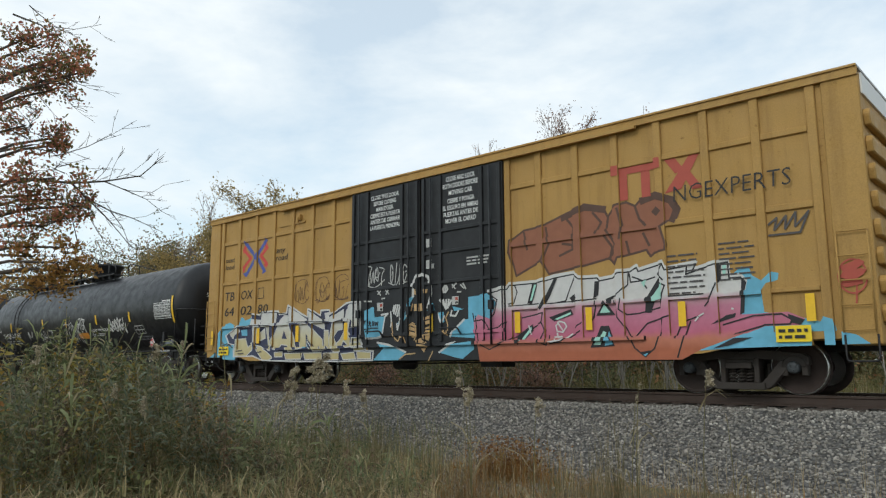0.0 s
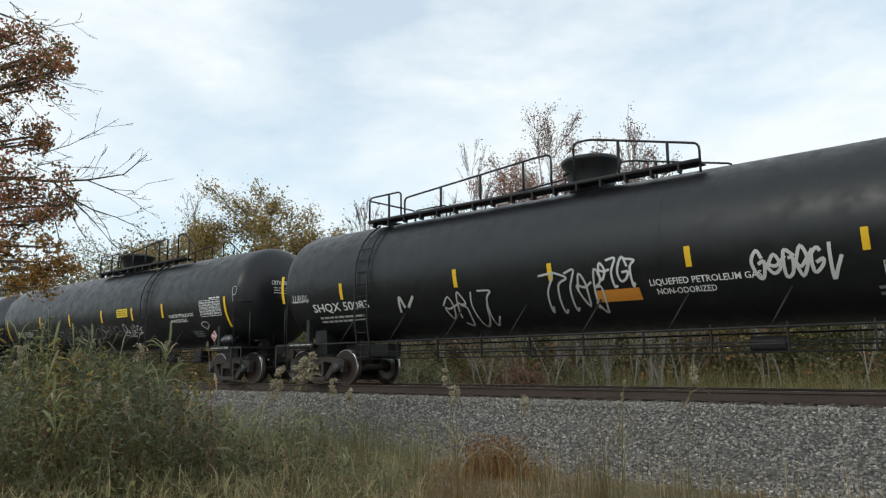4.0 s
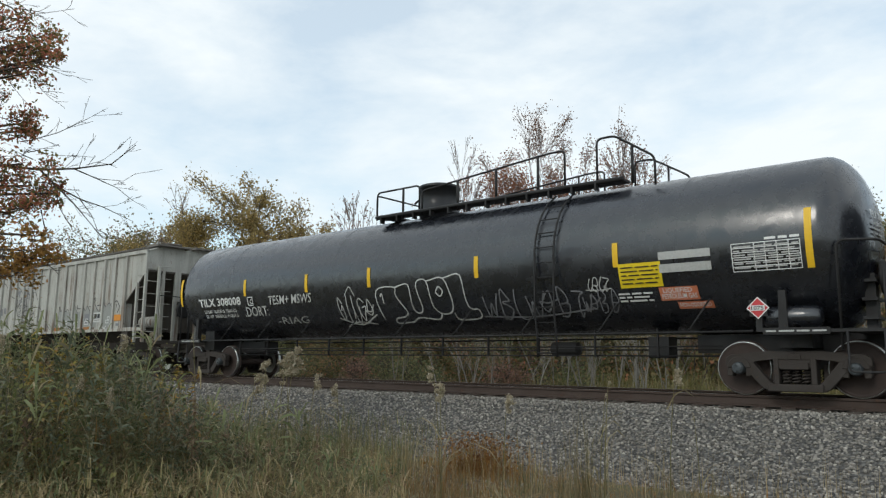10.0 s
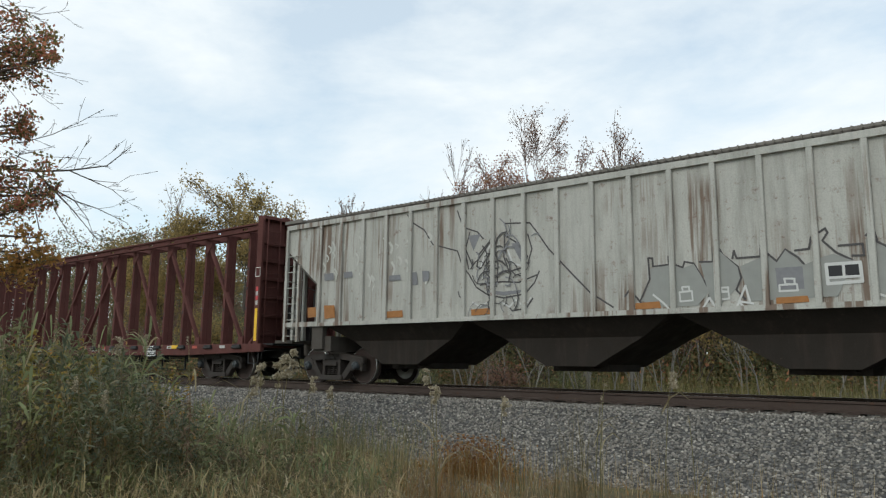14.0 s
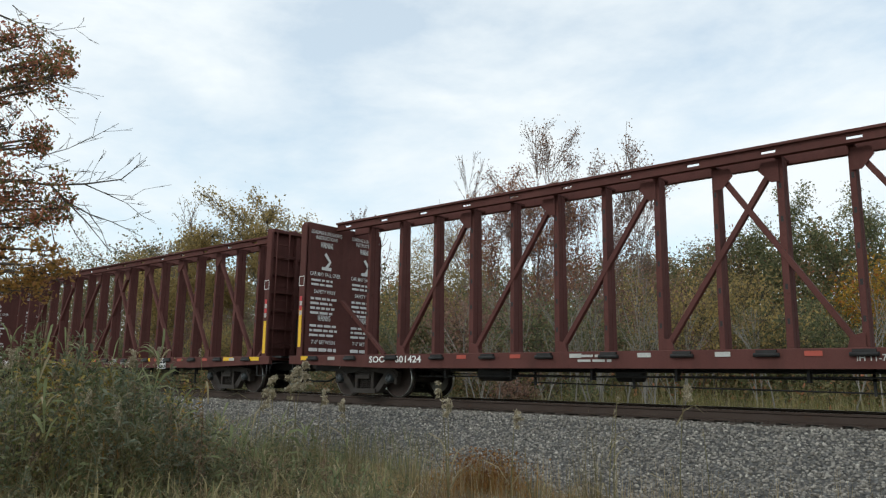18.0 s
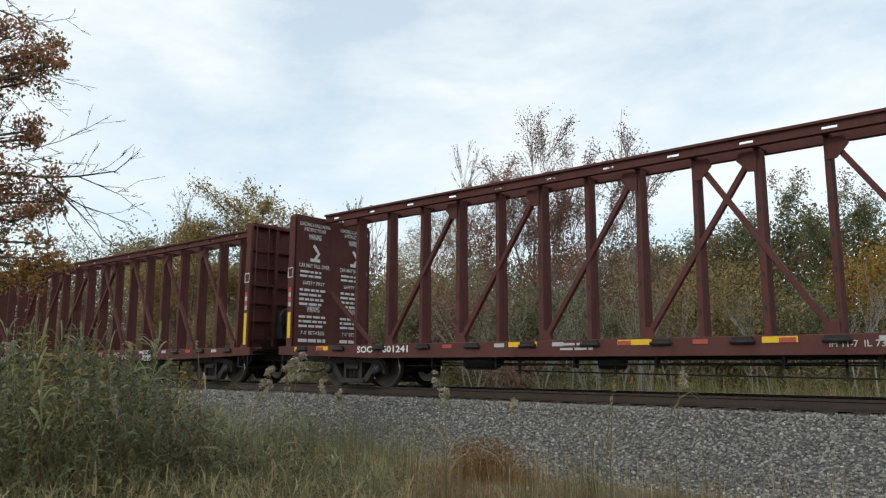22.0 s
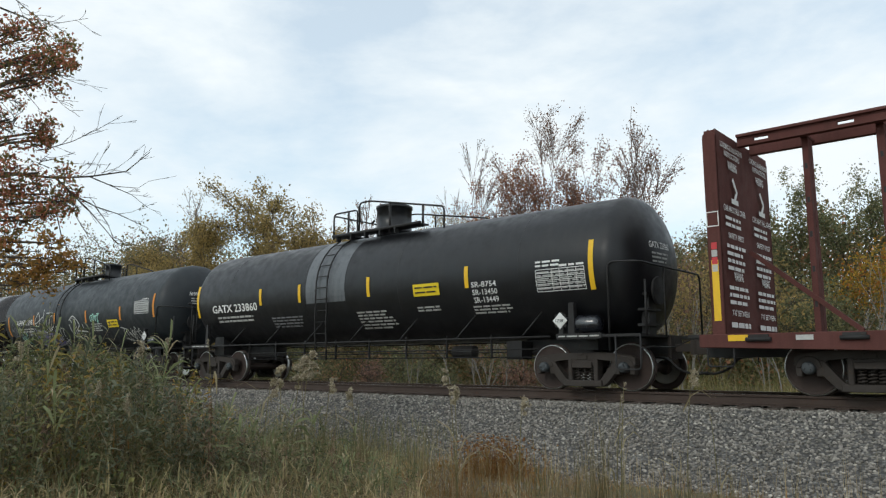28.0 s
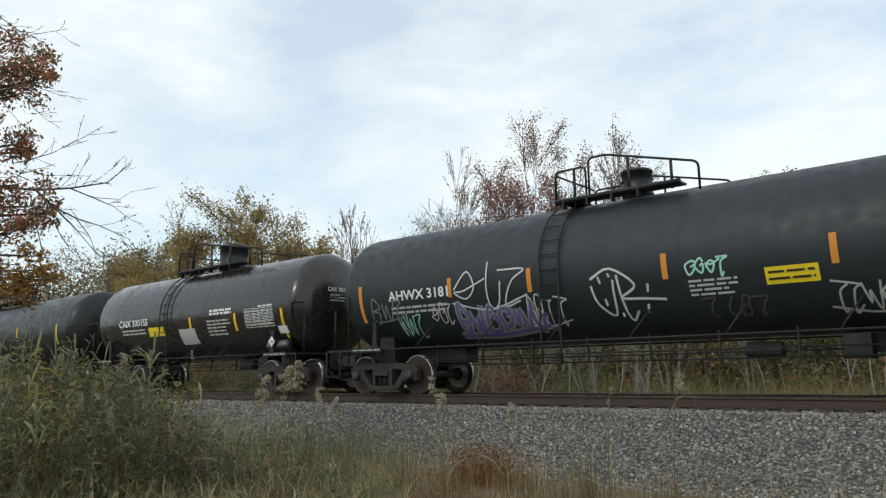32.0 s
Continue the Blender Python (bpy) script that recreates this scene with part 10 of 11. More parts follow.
        mesh = fast_mesh("weed_thicket", np.concatenate([a for a, b in lots]), np.concatenate(faces), GRASS["reed" if key == "stem" else key])
        tagged(new("weed_thicket", mesh), "thicket of lower weeds between the tall ones", "weeds", kind="stuff")
    for k, (ob, *_) in enumerate(protos):
        y = 4.2 + 0.1 * k
        ob.location = (-8.6 - 0.12 * k, y, ground_z(y) - 0.03)


def weeds():
    rs = np.random.RandomState(5)
    weed_plants()
    # short arched blades at every height between the plants
    quad = [(-6.9, 2.2), (-5.6, 4.3), (-9.4, 7.6), (-11.6, 3.8)]
    for k, (n, mat, wd, label) in enumerate(((7000, "green", 0.012, "arching green blades tangled in the thicket"), (3600, "dry", 0.009, "dead straw tangled in the thicket"), (3600, "brown", 0.010, "brown withered weeds in the thicket"))):
        p = in_quad(rs, quad, n)
        z = np.array([ground_z(y) for y in p[:, 1]])
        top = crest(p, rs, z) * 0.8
        ln = rs.uniform(0.12, 0.40, n)
        foot = np.clip(top - ln * 0.75, 0, None) * (rs.uniform(0, 1, n) ** (0.7 if k == 0 else 1.1))
        blades(np.column_stack([p, z + foot]), ln, wd, GRASS[mat], "weed_tangle", 61 + k, 0.8, label, "weeds", 0.8)
    # leafier bushes within the thicket, some turning
    for i, (x, y, hh, m) in enumerate(((-9.9, 4.5, 1.9, "dark"), (-8.6, 4.1, 1.7, "fresh"), (-9.3, 4.9, 1.6, "weed"), (-10.4, 4.0, 2.1, "dusty"), (-8.2, 3.7, 1.5, "dark"), (-7.4, 3.3, 1.4, "weed"), (-7.0, 2.6, 1.7, "fresh"), (-9.1, 5.3, 1.3, "orange"))):
        tree("weed_bush", (x, y, ground_z(y)), hh, "waist-high roadside bush among tall weeds", 40 + i, m, 1500, 0.022, 3, 0.6, 0.006, category="bush", low=0.12, stems=6, puff=0.09, thin=0.0018)
    # pale straw, beaten down, in front of the thicket
    p = in_quad(rs, [(-7.6, 1.4), (-3.6, 5.4), (-4.4, 6.6), (-7.9, 2.9)], 6000)
    z = np.array([ground_z(y) for y in p[:, 1]])
    blades(np.column_stack([p, z + rs.uniform(0, 0.28, len(p))]), rs.uniform(0.15, 0.42, len(p)), 0.010, GRASS["straw"], "straw", 9, 1.15, "pale beaten-down straw before the weeds", "grass", 0.9)
    p = in_quad(rs, [(-6.1, 2.0), (-4.2, 4.6), (-4.8, 5.3), (-6.9, 2.6)], 3400)
    p = p[rs.uniform(0, 1, len(p)) < [0.55 + 0.9 * noise.noise(Vector((a * 2.2, b * 2.2, 6.0))) for a, b in p]]
    blades(np.column_stack([p, rs.uniform(-0.95, -0.50, len(p)) - np.interp(p[:, 0], [-5, -3.5], [0, 0.2])]), rs.uniform(0.12, 0.32, len(p)), 0.009, GRASS["straw"], "straw", 10, 1.15, "pale tangled straw before the weeds", "grass", 0.9)
    p = in_quad(rs, [(-6.1, 2.0), (-4.2, 4.6), (-4.8, 5.3), (-6.9, 2.6)], 1500)
    blades(np.column_stack([p, rs.uniform(-1.0, -0.40, len(p)) - np.interp(p[:, 0], [-5, -3.5], [0, 0.2])]), rs.uniform(0.12, 0.40, len(p)), 0.010, GRASS["green"], "green_blades", 12, 0.9, "green blades among the straw", "grass", 0.8)
    p = in_quad(rs, [(-6.1, 2.0), (-4.2, 4.6), (-4.8, 5.3), (-6.9, 2.6)], 700)
    blades(on_ground(p), rs.uniform(0.4, 0.95, len(p)), 0.007, GRASS["straw"], "straw", 11, 0.5, "dead pale stalks before the weeds", "grass")
    p = in_quad(rs, [(-7.6, 2.0), (-5.2, 4.6), (-8.2, 8.2), (-11.0, 5.5)], 700)
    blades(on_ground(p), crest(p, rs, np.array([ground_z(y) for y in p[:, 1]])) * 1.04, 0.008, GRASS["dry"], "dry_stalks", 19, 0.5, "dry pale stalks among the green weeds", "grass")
    # rough dry grass along the foot of the bank
    p = in_quad(rs, [(-13.5, 5.4), (0.5, 5.4), (0.5, 10.15), (-13.5, 10.15)], 15000)
    keep = rs.uniform(0, 1, len(p)) < np.interp(p[:, 0] - 0.9 * (p[:, 1] - 6), [-13, -10, -8, -5, 0], [1.0, 0.8, 0.35, 0.15, 0.10])
    p = p[keep]
    hgt = rs.uniform(0.08, 0.36, len(p)) * np.interp(p[:, 0], [-13, -9, -7, -4, 0], [1.3, 1.0, 0.7, 0.6, 0.5]) * np.interp(p[:, 1], [6, 9.2, 10.2], [1.15, 0.95, 0.5])
    blades(on_ground(p), hgt, 0.008, GRASS["straw"], "dry_grass", 7, 0.75, "rough straw-coloured grass", "grass")
    p = in_quad(rs, [(-9.5, 8.2), (0.5, 6.2), (0.5, 10.4), (-9.5, 10.4)], 700)
    blades(on_ground(p), rs.uniform(0.3, 0.85, len(p)), 0.006, GRASS["straw"], "thin_stalks", 47, 0.2, "thin dead stalks standing in the stones", "grass")
    p = in_quad(rs, [(-9.5, 7.6), (-1.0, 7.4), (-1.0, 10.0), (-9.5, 10.0)], 900)
    blades(on_ground(p), rs.uniform(0.1, 0.35, len(p)), 0.010, GRASS["brown"], "dead_weeds", 48, 0.7, "low rust-brown dead weeds in the stones", "weeds")
    p = in_quad(rs, [(-13.5, 6.0), (-5.0, 7.6), (-6.2, 10.3), (-13.5, 10.2)], 3200)
    hgt = rs.uniform(0.18, 0.60, len(p)) * np.interp(p[:, 0], [-13, -9, -7, -5], [1.4, 0.8, 0.45, 0.3])
    blades(on_ground(p), hgt, 0.010, GRASS["green"], "green_grass", 17, 0.4, "green grass mixed into the dry turf", "grass")
    p = in_quad(rs, [(-20, 8.6), (-9.0, 8.9), (-9.0, 11.2), (-20, 11.6)], 4200)
    blades(on_ground(p), rs.uniform(0.15, 0.6, len(p)), 0.010, GRASS["green"], "verge_grass", 27, 0.4, "thin green grass on the edge of the stone bank", "grass")
    for k, (x0, x1, n, mat) in enumerate(((-8.2, -5.6, 900, "brown"), (-7.6, -5.2, 1100, "dry"), (-5.4, -1.2, 420, "brown"), (-5.6, -0.8, 900, "dry"))):
        p = np.column_stack([rs.uniform(x0, x1, n), rs.uniform(7.2, 9.6, n)])
        p = p[rs.uniform(0, 1, n) < [0.5 + 1.1 * noise.noise(Vector((a * 1.3, b * 1.3, 21.0 + k))) for a, b in p]]
        blades(on_ground(p), rs.uniform(0.12, 0.48, len(p)), 0.008, GRASS[mat], "dead_grass", 90 + k, 0.55, "tufts of dead brown and straw grass", "grass")
    # rust-brown dock clump
    c = rs.normal(size=(420, 2)) * (0.32, 0.22) + (-6.95, 9.35)
    blades(on_ground(c), rs.uniform(0.25, 0.72, 420), 0.013, GRASS["brown"], "dock_clump", 8, 0.35, "rust-brown clump of dead dock", "weeds")
    c3 = np.column_stack([rs.normal(size=(700, 2)) * (0.33, 0.22) + (-6.95, 9.35), rs.uniform(-1.15, -0.58, 700)])
    q, f = leaf_arrays(c3, 0.028, rs)
    tagged(new("dock_seeds", fast_mesh("dock_seeds", q, f, LEAF["dockseed"])), "rust-brown seed heads of dead dock", "weeds", kind="stuff")
    # slim upright tufts before the bank
    for i, (x, y, hh, n) in enumerate(((-4.15, 7.55, 1.5, 60), (-4.6, 7.9, 1.0, 40), (-3.4, 8.0, 0.8, 40), (-2.9, 7.9, 0.75, 30), (-8.6, 8.1, 1.25, 70), (-7.6, 8.3, 0.9, 50), (-9.3, 7.4, 1.3, 60), (-2.3, 8.6, 0.6, 30), (-5.6, 8.6, 0.7, 40), (-8.0, 6.9, 1.35, 60))):
        c = rs.normal(size=(n, 2)) * 0.10 + (x, y)
        blades(on_ground(c), rs.uniform(0.35, 1.0, n) * hh, 0.010, GRASS["reed"], "grass_tuft", 60 + i, 0.14, "slim upright tuft of grass", "grass")


def plume_reed(x, y, top, label, seed, fluff=260, big=1.0, bow=0.06):
    """A tall reed with a feathery seed head."""
    rnd, rs = random.Random(seed), np.random.RandomState(seed)
    ob = tagged(new("plume_reed"), label, "reed", "plume reeds by the bank")
    ob.location = (x, y, ground_z(y) - 0.03)
    h = top - ground_z(y)
    a = rnd.uniform(0, 6.28)
    bx, by = math.cos(a) * bow * h, math.sin(a) * bow * h
    line = [Vector((bx * t * t, by * t * t, h * t)) for t in (0, 0.25, 0.5, 0.75, 0.97)]
    bm = bmesh.new()
    tube(bm, line, [0.006, 0.006, 0.005, 0.004, 0.003], 5)
    part("stem", bm, GRASS["reed"], ob)
    L = 0.26 * big
    nb = 9
    at = rs.uniform(0, 0.9, nb)
    out = rs.uniform(-0.9, 0.9, nb) + a
    ln = rs.uniform(0.03, 0.085, nb) * big
    j = rs.randint(nb, size=fluff)
    t = rs.uniform(0, 1, fluff)
    ang, r = out[j], ln[j] * t
    c = np.stack([bx + np.cos(ang) * r, by + np.sin(ang) * r, h - L + at[j] * L + ln[j] * (0.9 * t - 0.75 * t ** 2.2)], 1) + rs.normal(size=(fluff, 3)) * 0.010 * big
    q, f = leaf_arrays(c, 0.014 * big, rs, 0.45)
    shared("plume", fast_mesh("plume", q, f, GRASS["plume"]), ob, None, "pale feathery seed head")
    for k in range(3):
        bm = bmesh.new()
        z = h * rnd.uniform(0.2, 0.75)
        aa = rnd.uniform(0, 6.28)
        dx, dy = math.cos(aa), math.sin(aa)
        w = 0.010
        pts = [(0, z), (0.12, z + 0.16), (0.28, z + 0.22), (0.42, z + 0.14)]
        ring = [(bm.verts.new((dx * r - dy * w * k2, dy * r + dx * w * k2, zz)), bm.verts.new((dx * r + dy * w * k2, dy * r - dx * w * k2, zz + 0.004))) for (r, zz), k2 in zip(pts, (0.5, 1, 0.8, 0.1))]
        for u, v in zip(ring, ring[1:]):
            bm.faces.new((u[0], u[1], v[1], v[0]))
        part("blade", bm, GRASS["reed"], ob)


def far_side():
    """Reeds, saplings, bushes and woods beyond the track."""
    rs = np.random.RandomState(9)
    for k, (x0, x1, n, wd) in enumerate(((-14, 2, 9000, 0.014), (-34, -14, 10000, 0.018), (-80, -34, 8000, 0.03))):
        p = np.column_stack([rs.uniform(x0, x1, n), 18.2 + rs.uniform(0, 1, n) ** 1.4 * 9])
        blades(on_ground(p), rs.uniform(0.35, 1.25, n) * (1.0, 0.6, 0.6)[k] * np.interp(p[:, 1], [18, 20, 27], [0.7, 1.0, 1.4]), wd, GRASS["bright" if k == 0 else "reed"], "reed_bed", 70 + k, 0.25, "bed of yellow-green reeds beyond the track", "reeds")
    rnd = random.Random(31)
    # pale slender saplings
    for i in range(44):
        x = -8.5 - rnd.random() * 11 if i < 32 else -3 - rnd.random() * 9
        y = 20.5 + rnd.random() * 5
        tree("sapling", (x, y, ground_z(y)), rnd.uniform(2.6, 5.2), "slender pale-barked sapling, nearly bare", 100 + i, "dusty", 160, 0.045, 2, 0.20, 0.036, True, "sapling", 0.35, 1, 0.2)
    # low bushes along the edge of the woods
    kinds = ["dusty", "dark", "olive", "dusty", "dark", "rust"]
    protos = []
    for i in range(6):
        protos.append(tree("bush", (-30 - i * 6.5, 27 + (i % 3), -0.85), 3.4 + (i % 3) * 0.7, "dense roadside bush of dull autumn green", 140 + i, kinds[i], 6500, 0.065, 3, 0.85, 0.04, category="bush", low=0.10, stems=5, puff=0.34))
    spots = [(-3, 29), (-7, 30), (-11, 28.5), (-14.5, 30), (-18, 28), (-21.5, 30), (-25, 28.5), (-27.5, 31), (-33, 30), (-39, 31), (-45, 29), (-52, 31), (-58, 29), (-66, 31), (-74, 30), (-84, 31), (-9, 33), (-16, 34), (-24, 34), (-1, 33), (-31, 34), (-37, 35), (-47, 34), (-56, 36), (-69, 36), (-92, 34), (-102, 33)]
    for i, (x, y) in enumerate(spots):
        b = copy_thing(protos[i % 6], pose(x, y, -0.85, 0, 0, rnd.uniform(0, 360)))
        k = rnd.uniform(0.85, 1.35)
        b.scale = (k, k, k * rnd.uniform(0.9, 1.15))
    # the dense woods behind, joined
    n = 240000
    x = rs.uniform(-190, 25, n)
    y = rs.uniform(47, 60, n)
    top = np.array([4.2 + 2.4 * noise.noise(Vector((a * 0.11, b * 0.1, 3.0))) + 1.5 * noise.noise(Vector((a * 0.45, b * 0.3, 8.0))) for a, b in zip(x, y)]) * np.interp(x, [-190, -110, -85, -60, -32, -20, 25], [4.0, 3.9, 3.3, 2.1, 1.6, 1.75, 1.8])
    z = -0.7 + rs.uniform(0, 1, n) ** 1.3 * (top + 0.7)
    q, f = leaf_arrays(np.column_stack([x, y, z]), 0.21, rs)
    tagged(new("far_woods", fast_mesh("far_woods", q, f, LEAF["dusty"])), "dense dull-coloured autumn woods behind the track", "woods", kind="stuff")
    n = 90000
    x = rs.uniform(-50, 12, n)
    y = rs.uniform(43, 49, n)
    top = np.array([8.4 + 2.2 * noise.noise(Vector((a * 0.16, b * 0.15, 13.0))) + 1.6 * noise.noise(Vector((a * 0.6, b * 0.4, 18.0))) for a, b in zip(x, y)])
    q, f = leaf_arrays(np.column_stack([x, y, -0.7 + rs.uniform(0, 1, n) ** 1.15 * (top + 0.7)]), 0.135, rs)
    tagged(new("woodland", fast_mesh("woodland", q, f, LEAF["brush"])), "brown and dull green woodland behind the track", "woods", kind="stuff")
    n = 26000
    x = rs.uniform(-120, 8, n)
    y = rs.uniform(25.5, 33, n)
    top = np.array([1.5 + 1.1 * noise.noise(Vector((a * 0.22, b * 0.2, 1.0))) + 0.5 * noise.noise(Vector((a * 0.9, b * 0.6, 5.0))) for a, b in zip(x, y)])
    z = -0.85 + rs.uniform(0, 1, n) ** 0.8 * (top + 0.5)
    q, f = leaf_arrays(np.column_stack([x, y, z]), 0.10, rs)
    tagged(new("undergrowth", fast_mesh("undergrowth", q, f, LEAF["brush"])), "tangled undergrowth at the edge of the woods", "undergrowth", kind="stuff")
    # red sumac
    for i, (x, y, h, m) in enumerate(((-20.5, 23.0, 1.5, "dark"), (-22.5, 24.0, 1.8, "dark"), (-26.8, 23.6, 1.5, "brush"), (-29.5, 24.2, 1.9, "dark"), (-18.2, 24.5, 1.7, "brush"), (-33, 24.0, 1.8, "dark"), (-16.2, 23.4, 1.4, "rust"), (-37, 24.5, 2.0, "brush"), (-14.0, 24.2, 1.6, "dark"))):
        tree("low_bush", (x, y, ground_z(y)), h, "low leafy bush beyond the track", 240 + i, m, 1500, 0.055, 3, 0.9, 0.03, category="bush", low=0.08, stems=5, puff=0.22)
    tree("sumac", (-24.6, 23.5, -0.9), 1.7, "low sumac bush with dull red leaves", 170, "rust", 900, 0.06, 3, 0.9, 0.03, category="bush", low=0.1, stems=4, puff=0.2)
    # woods: thin half-bare trees
    wood = []
    for i in range(7):
        pale = i % 3 == 0
        wood.append(tree("young_tree", (-16 - i * 7.3, 38 + (i * 3) % 7, -0.7), 7.6 + (i % 4) * 1.1, "thin half-bare tree at the edge of the woods", 180 + i, ["dusty", "rust", "dark", "olive", "dusty", "rust", "dark"][i], 5200, 0.06, 4, 0.55, 0.09, pale, low=0.22, puff=0.30))
    far = [(-1, 44), (-4.5, 41), (-12.5, 43), (-15, 46), (-19, 41), (-20.5, 37), (-26, 39), (-28, 43), (-33, 38), (-35.5, 43), (-39, 40), (-44, 42), (-49, 39), (-55, 42), (-61, 40), (-67, 43), (-73, 40), (-80, 43), (-88, 41), (-97, 43), (-107, 42), (-14, 38), (-23, 44), (-30.5, 40), (-18, 47), (-52, 45), (-76, 46), (-115, 44), (-125, 46), (2, 40), (-10, 48)]
    for i, (x, y) in enumerate(far):
        b = copy_thing(wood[(i * 3) % 7], pose(x, y, -0.7, 0, 0, rnd.uniform(0, 360)))
        k = rnd.uniform(0.72, 1.05)
        b.scale = (k, k, k)
    # named trees on the skyline
    tree("tree", (-21.9, 34, -0.8), 16.6, "tall half-bare tree with rust-brown leaves", 236, "rust", 6500, 0.062, 5, 0.34, 0.15, 2, low=0.42, puff=0.20, kids=(2, 4), thin=0.011, wide=5.2)
    tree("tree", (-26.9, 34, -0.8), 14.2, "bare tree with thin pale twigs", 222, "rust", 300, 0.07, 5, 0.40, 0.11, 2, low=0.3, puff=0.1, kids=(2, 3), thin=0.009, wide=4.4)
    tree("tree", (-24.6, 33, -0.8), 13.2, "small tree with dull red leaves", 225, "russet", 3600, 0.07, 4, 0.42, 0.10, 2, low=0.3, puff=0.2, thin=0.009, wide=3.0)
    tree("tree", (-20.4, 33, -0.8), 12.0, "bushy tree in russet leaf", 227, "russet", 6500, 0.065, 4, 0.5, 0.10, 2, low=0.25, puff=0.3, thin=0.009, wide=4.4)
    tree("tree", (-18.5, 34, -0.8), 13.3, "half-bare tree with rust-brown leaves", 223, "rust", 5000, 0.062, 4, 0.45, 0.11, 2, low=0.3, puff=0.14, thin=0.009, wide=4.2)
    tree("tree", (-16.4, 35, -0.8), 14.6, "slim pale-barked tree with few remaining leaves", 224, "rust", 3000, 0.06, 4, 0.30, 0.11, 2, low=0.3, puff=0.14, thin=0.012, wide=3.4)
    tree("tree", (-45.6, 34, -0.8), 15.4, "round-crowned tree in olive leaf", 205, "olive", 13000, 0.105, 5, 0.72, 0.17, low=0.4, puff=0.34, kids=(2, 3), thin=0.018, wide=9.4)
    tree("tree", (-42.6, 35, -0.8), 12.6, "round-crowned tree in olive leaf", 206, "olive", 6500, 0.105, 4, 0.62, 0.14, 2, low=0.3, puff=0.34, thin=0.018, wide=6.0)
    tree("tree", (-52.4, 32, -0.8), 12.2, "broad yellow-brown tree beyond the track", 207, "olive", 17000, 0.10, 4, 0.8, 0.15, low=0.2, puff=0.5, thin=0.018, wide=8.0)
    tree("tree", (-57.6, 33, -0.8), 12.8, "broad yellow-brown tree beyond the track", 208, "olive", 15000, 0.10, 4, 0.8, 0.14, low=0.2, puff=0.45, thin=0.018, wide=7.5)
    tree("tree", (-57.4, 34, -0.8), 16.2, "bare tree with thin upright limbs", 209, "olive", 350, 0.08, 5, 0.45, 0.13, 2, low=0.3, kids=(1, 2), thin=0.016, wide=5.0)
    tree("tree", (-63.5, 36, -0.8), 14.6, "half-bare tree with dull leaves", 210, "dusty", 4200, 0.12, 5, 0.6, 0.16, 2, low=0.25, puff=0.25, kids=(2, 3), thin=0.02, wide=7.0)
    tree("tree", (-70.0, 38, -0.8), 14.2, "half-bare tree with dull leaves", 226, "dusty", 5200, 0.12, 4, 0.7, 0.16, 2, low=0.25, puff=0.4, thin=0.02, wide=7.0)
    tree("tree", (-82.0, 40, -0.8), 15.0, "half-bare tree with dull leaves", 211, "dusty", 8000, 0.12, 4, 0.7, 0.16, 2, low=0.2, puff=0.6, thin=0.02, wide=9.0)
    tree("tree", (-35.4, 34, -0.8), 12.7, "crooked bare tree beyond the track", 212, "rust", 260, 0.10, 4, 0.6, 0.12, 2, low=0.4, thin=0.018, wide=3.0)
    tree("poplar", (-10.4, 42, -0.7), 11.6, "narrow dark green tree", 213, "dark", 6000, 0.075, 4, 0.24, 0.13, low=0.12, puff=0.24)
    tree("poplar", (-7.7, 42, -0.7), 11.3, "narrow dark green tree", 214, "dark", 6500, 0.075, 4, 0.28, 0.13, low=0.12, puff=0.26)
    tree("poplar", (-6.2, 42, -0.7), 10.6, "narrow dark green tree", 215, "dark", 6500, 0.075, 4, 0.40, 0.13, low=0.12, puff=0.4)
    tree("poplar", (-14.4, 44, -0.7), 9.6, "narrow dark green tree", 216, "dusty", 8000, 0.075, 4, 0.42, 0.13, low=0.12, puff=0.4)
    tree("maple", (-4.3, 33, -0.8), 6.0, "small maple in gold and orange leaf", 217, "gold", 9000, 0.058, 4, 0.8, 0.09, low=0.12, puff=0.42)


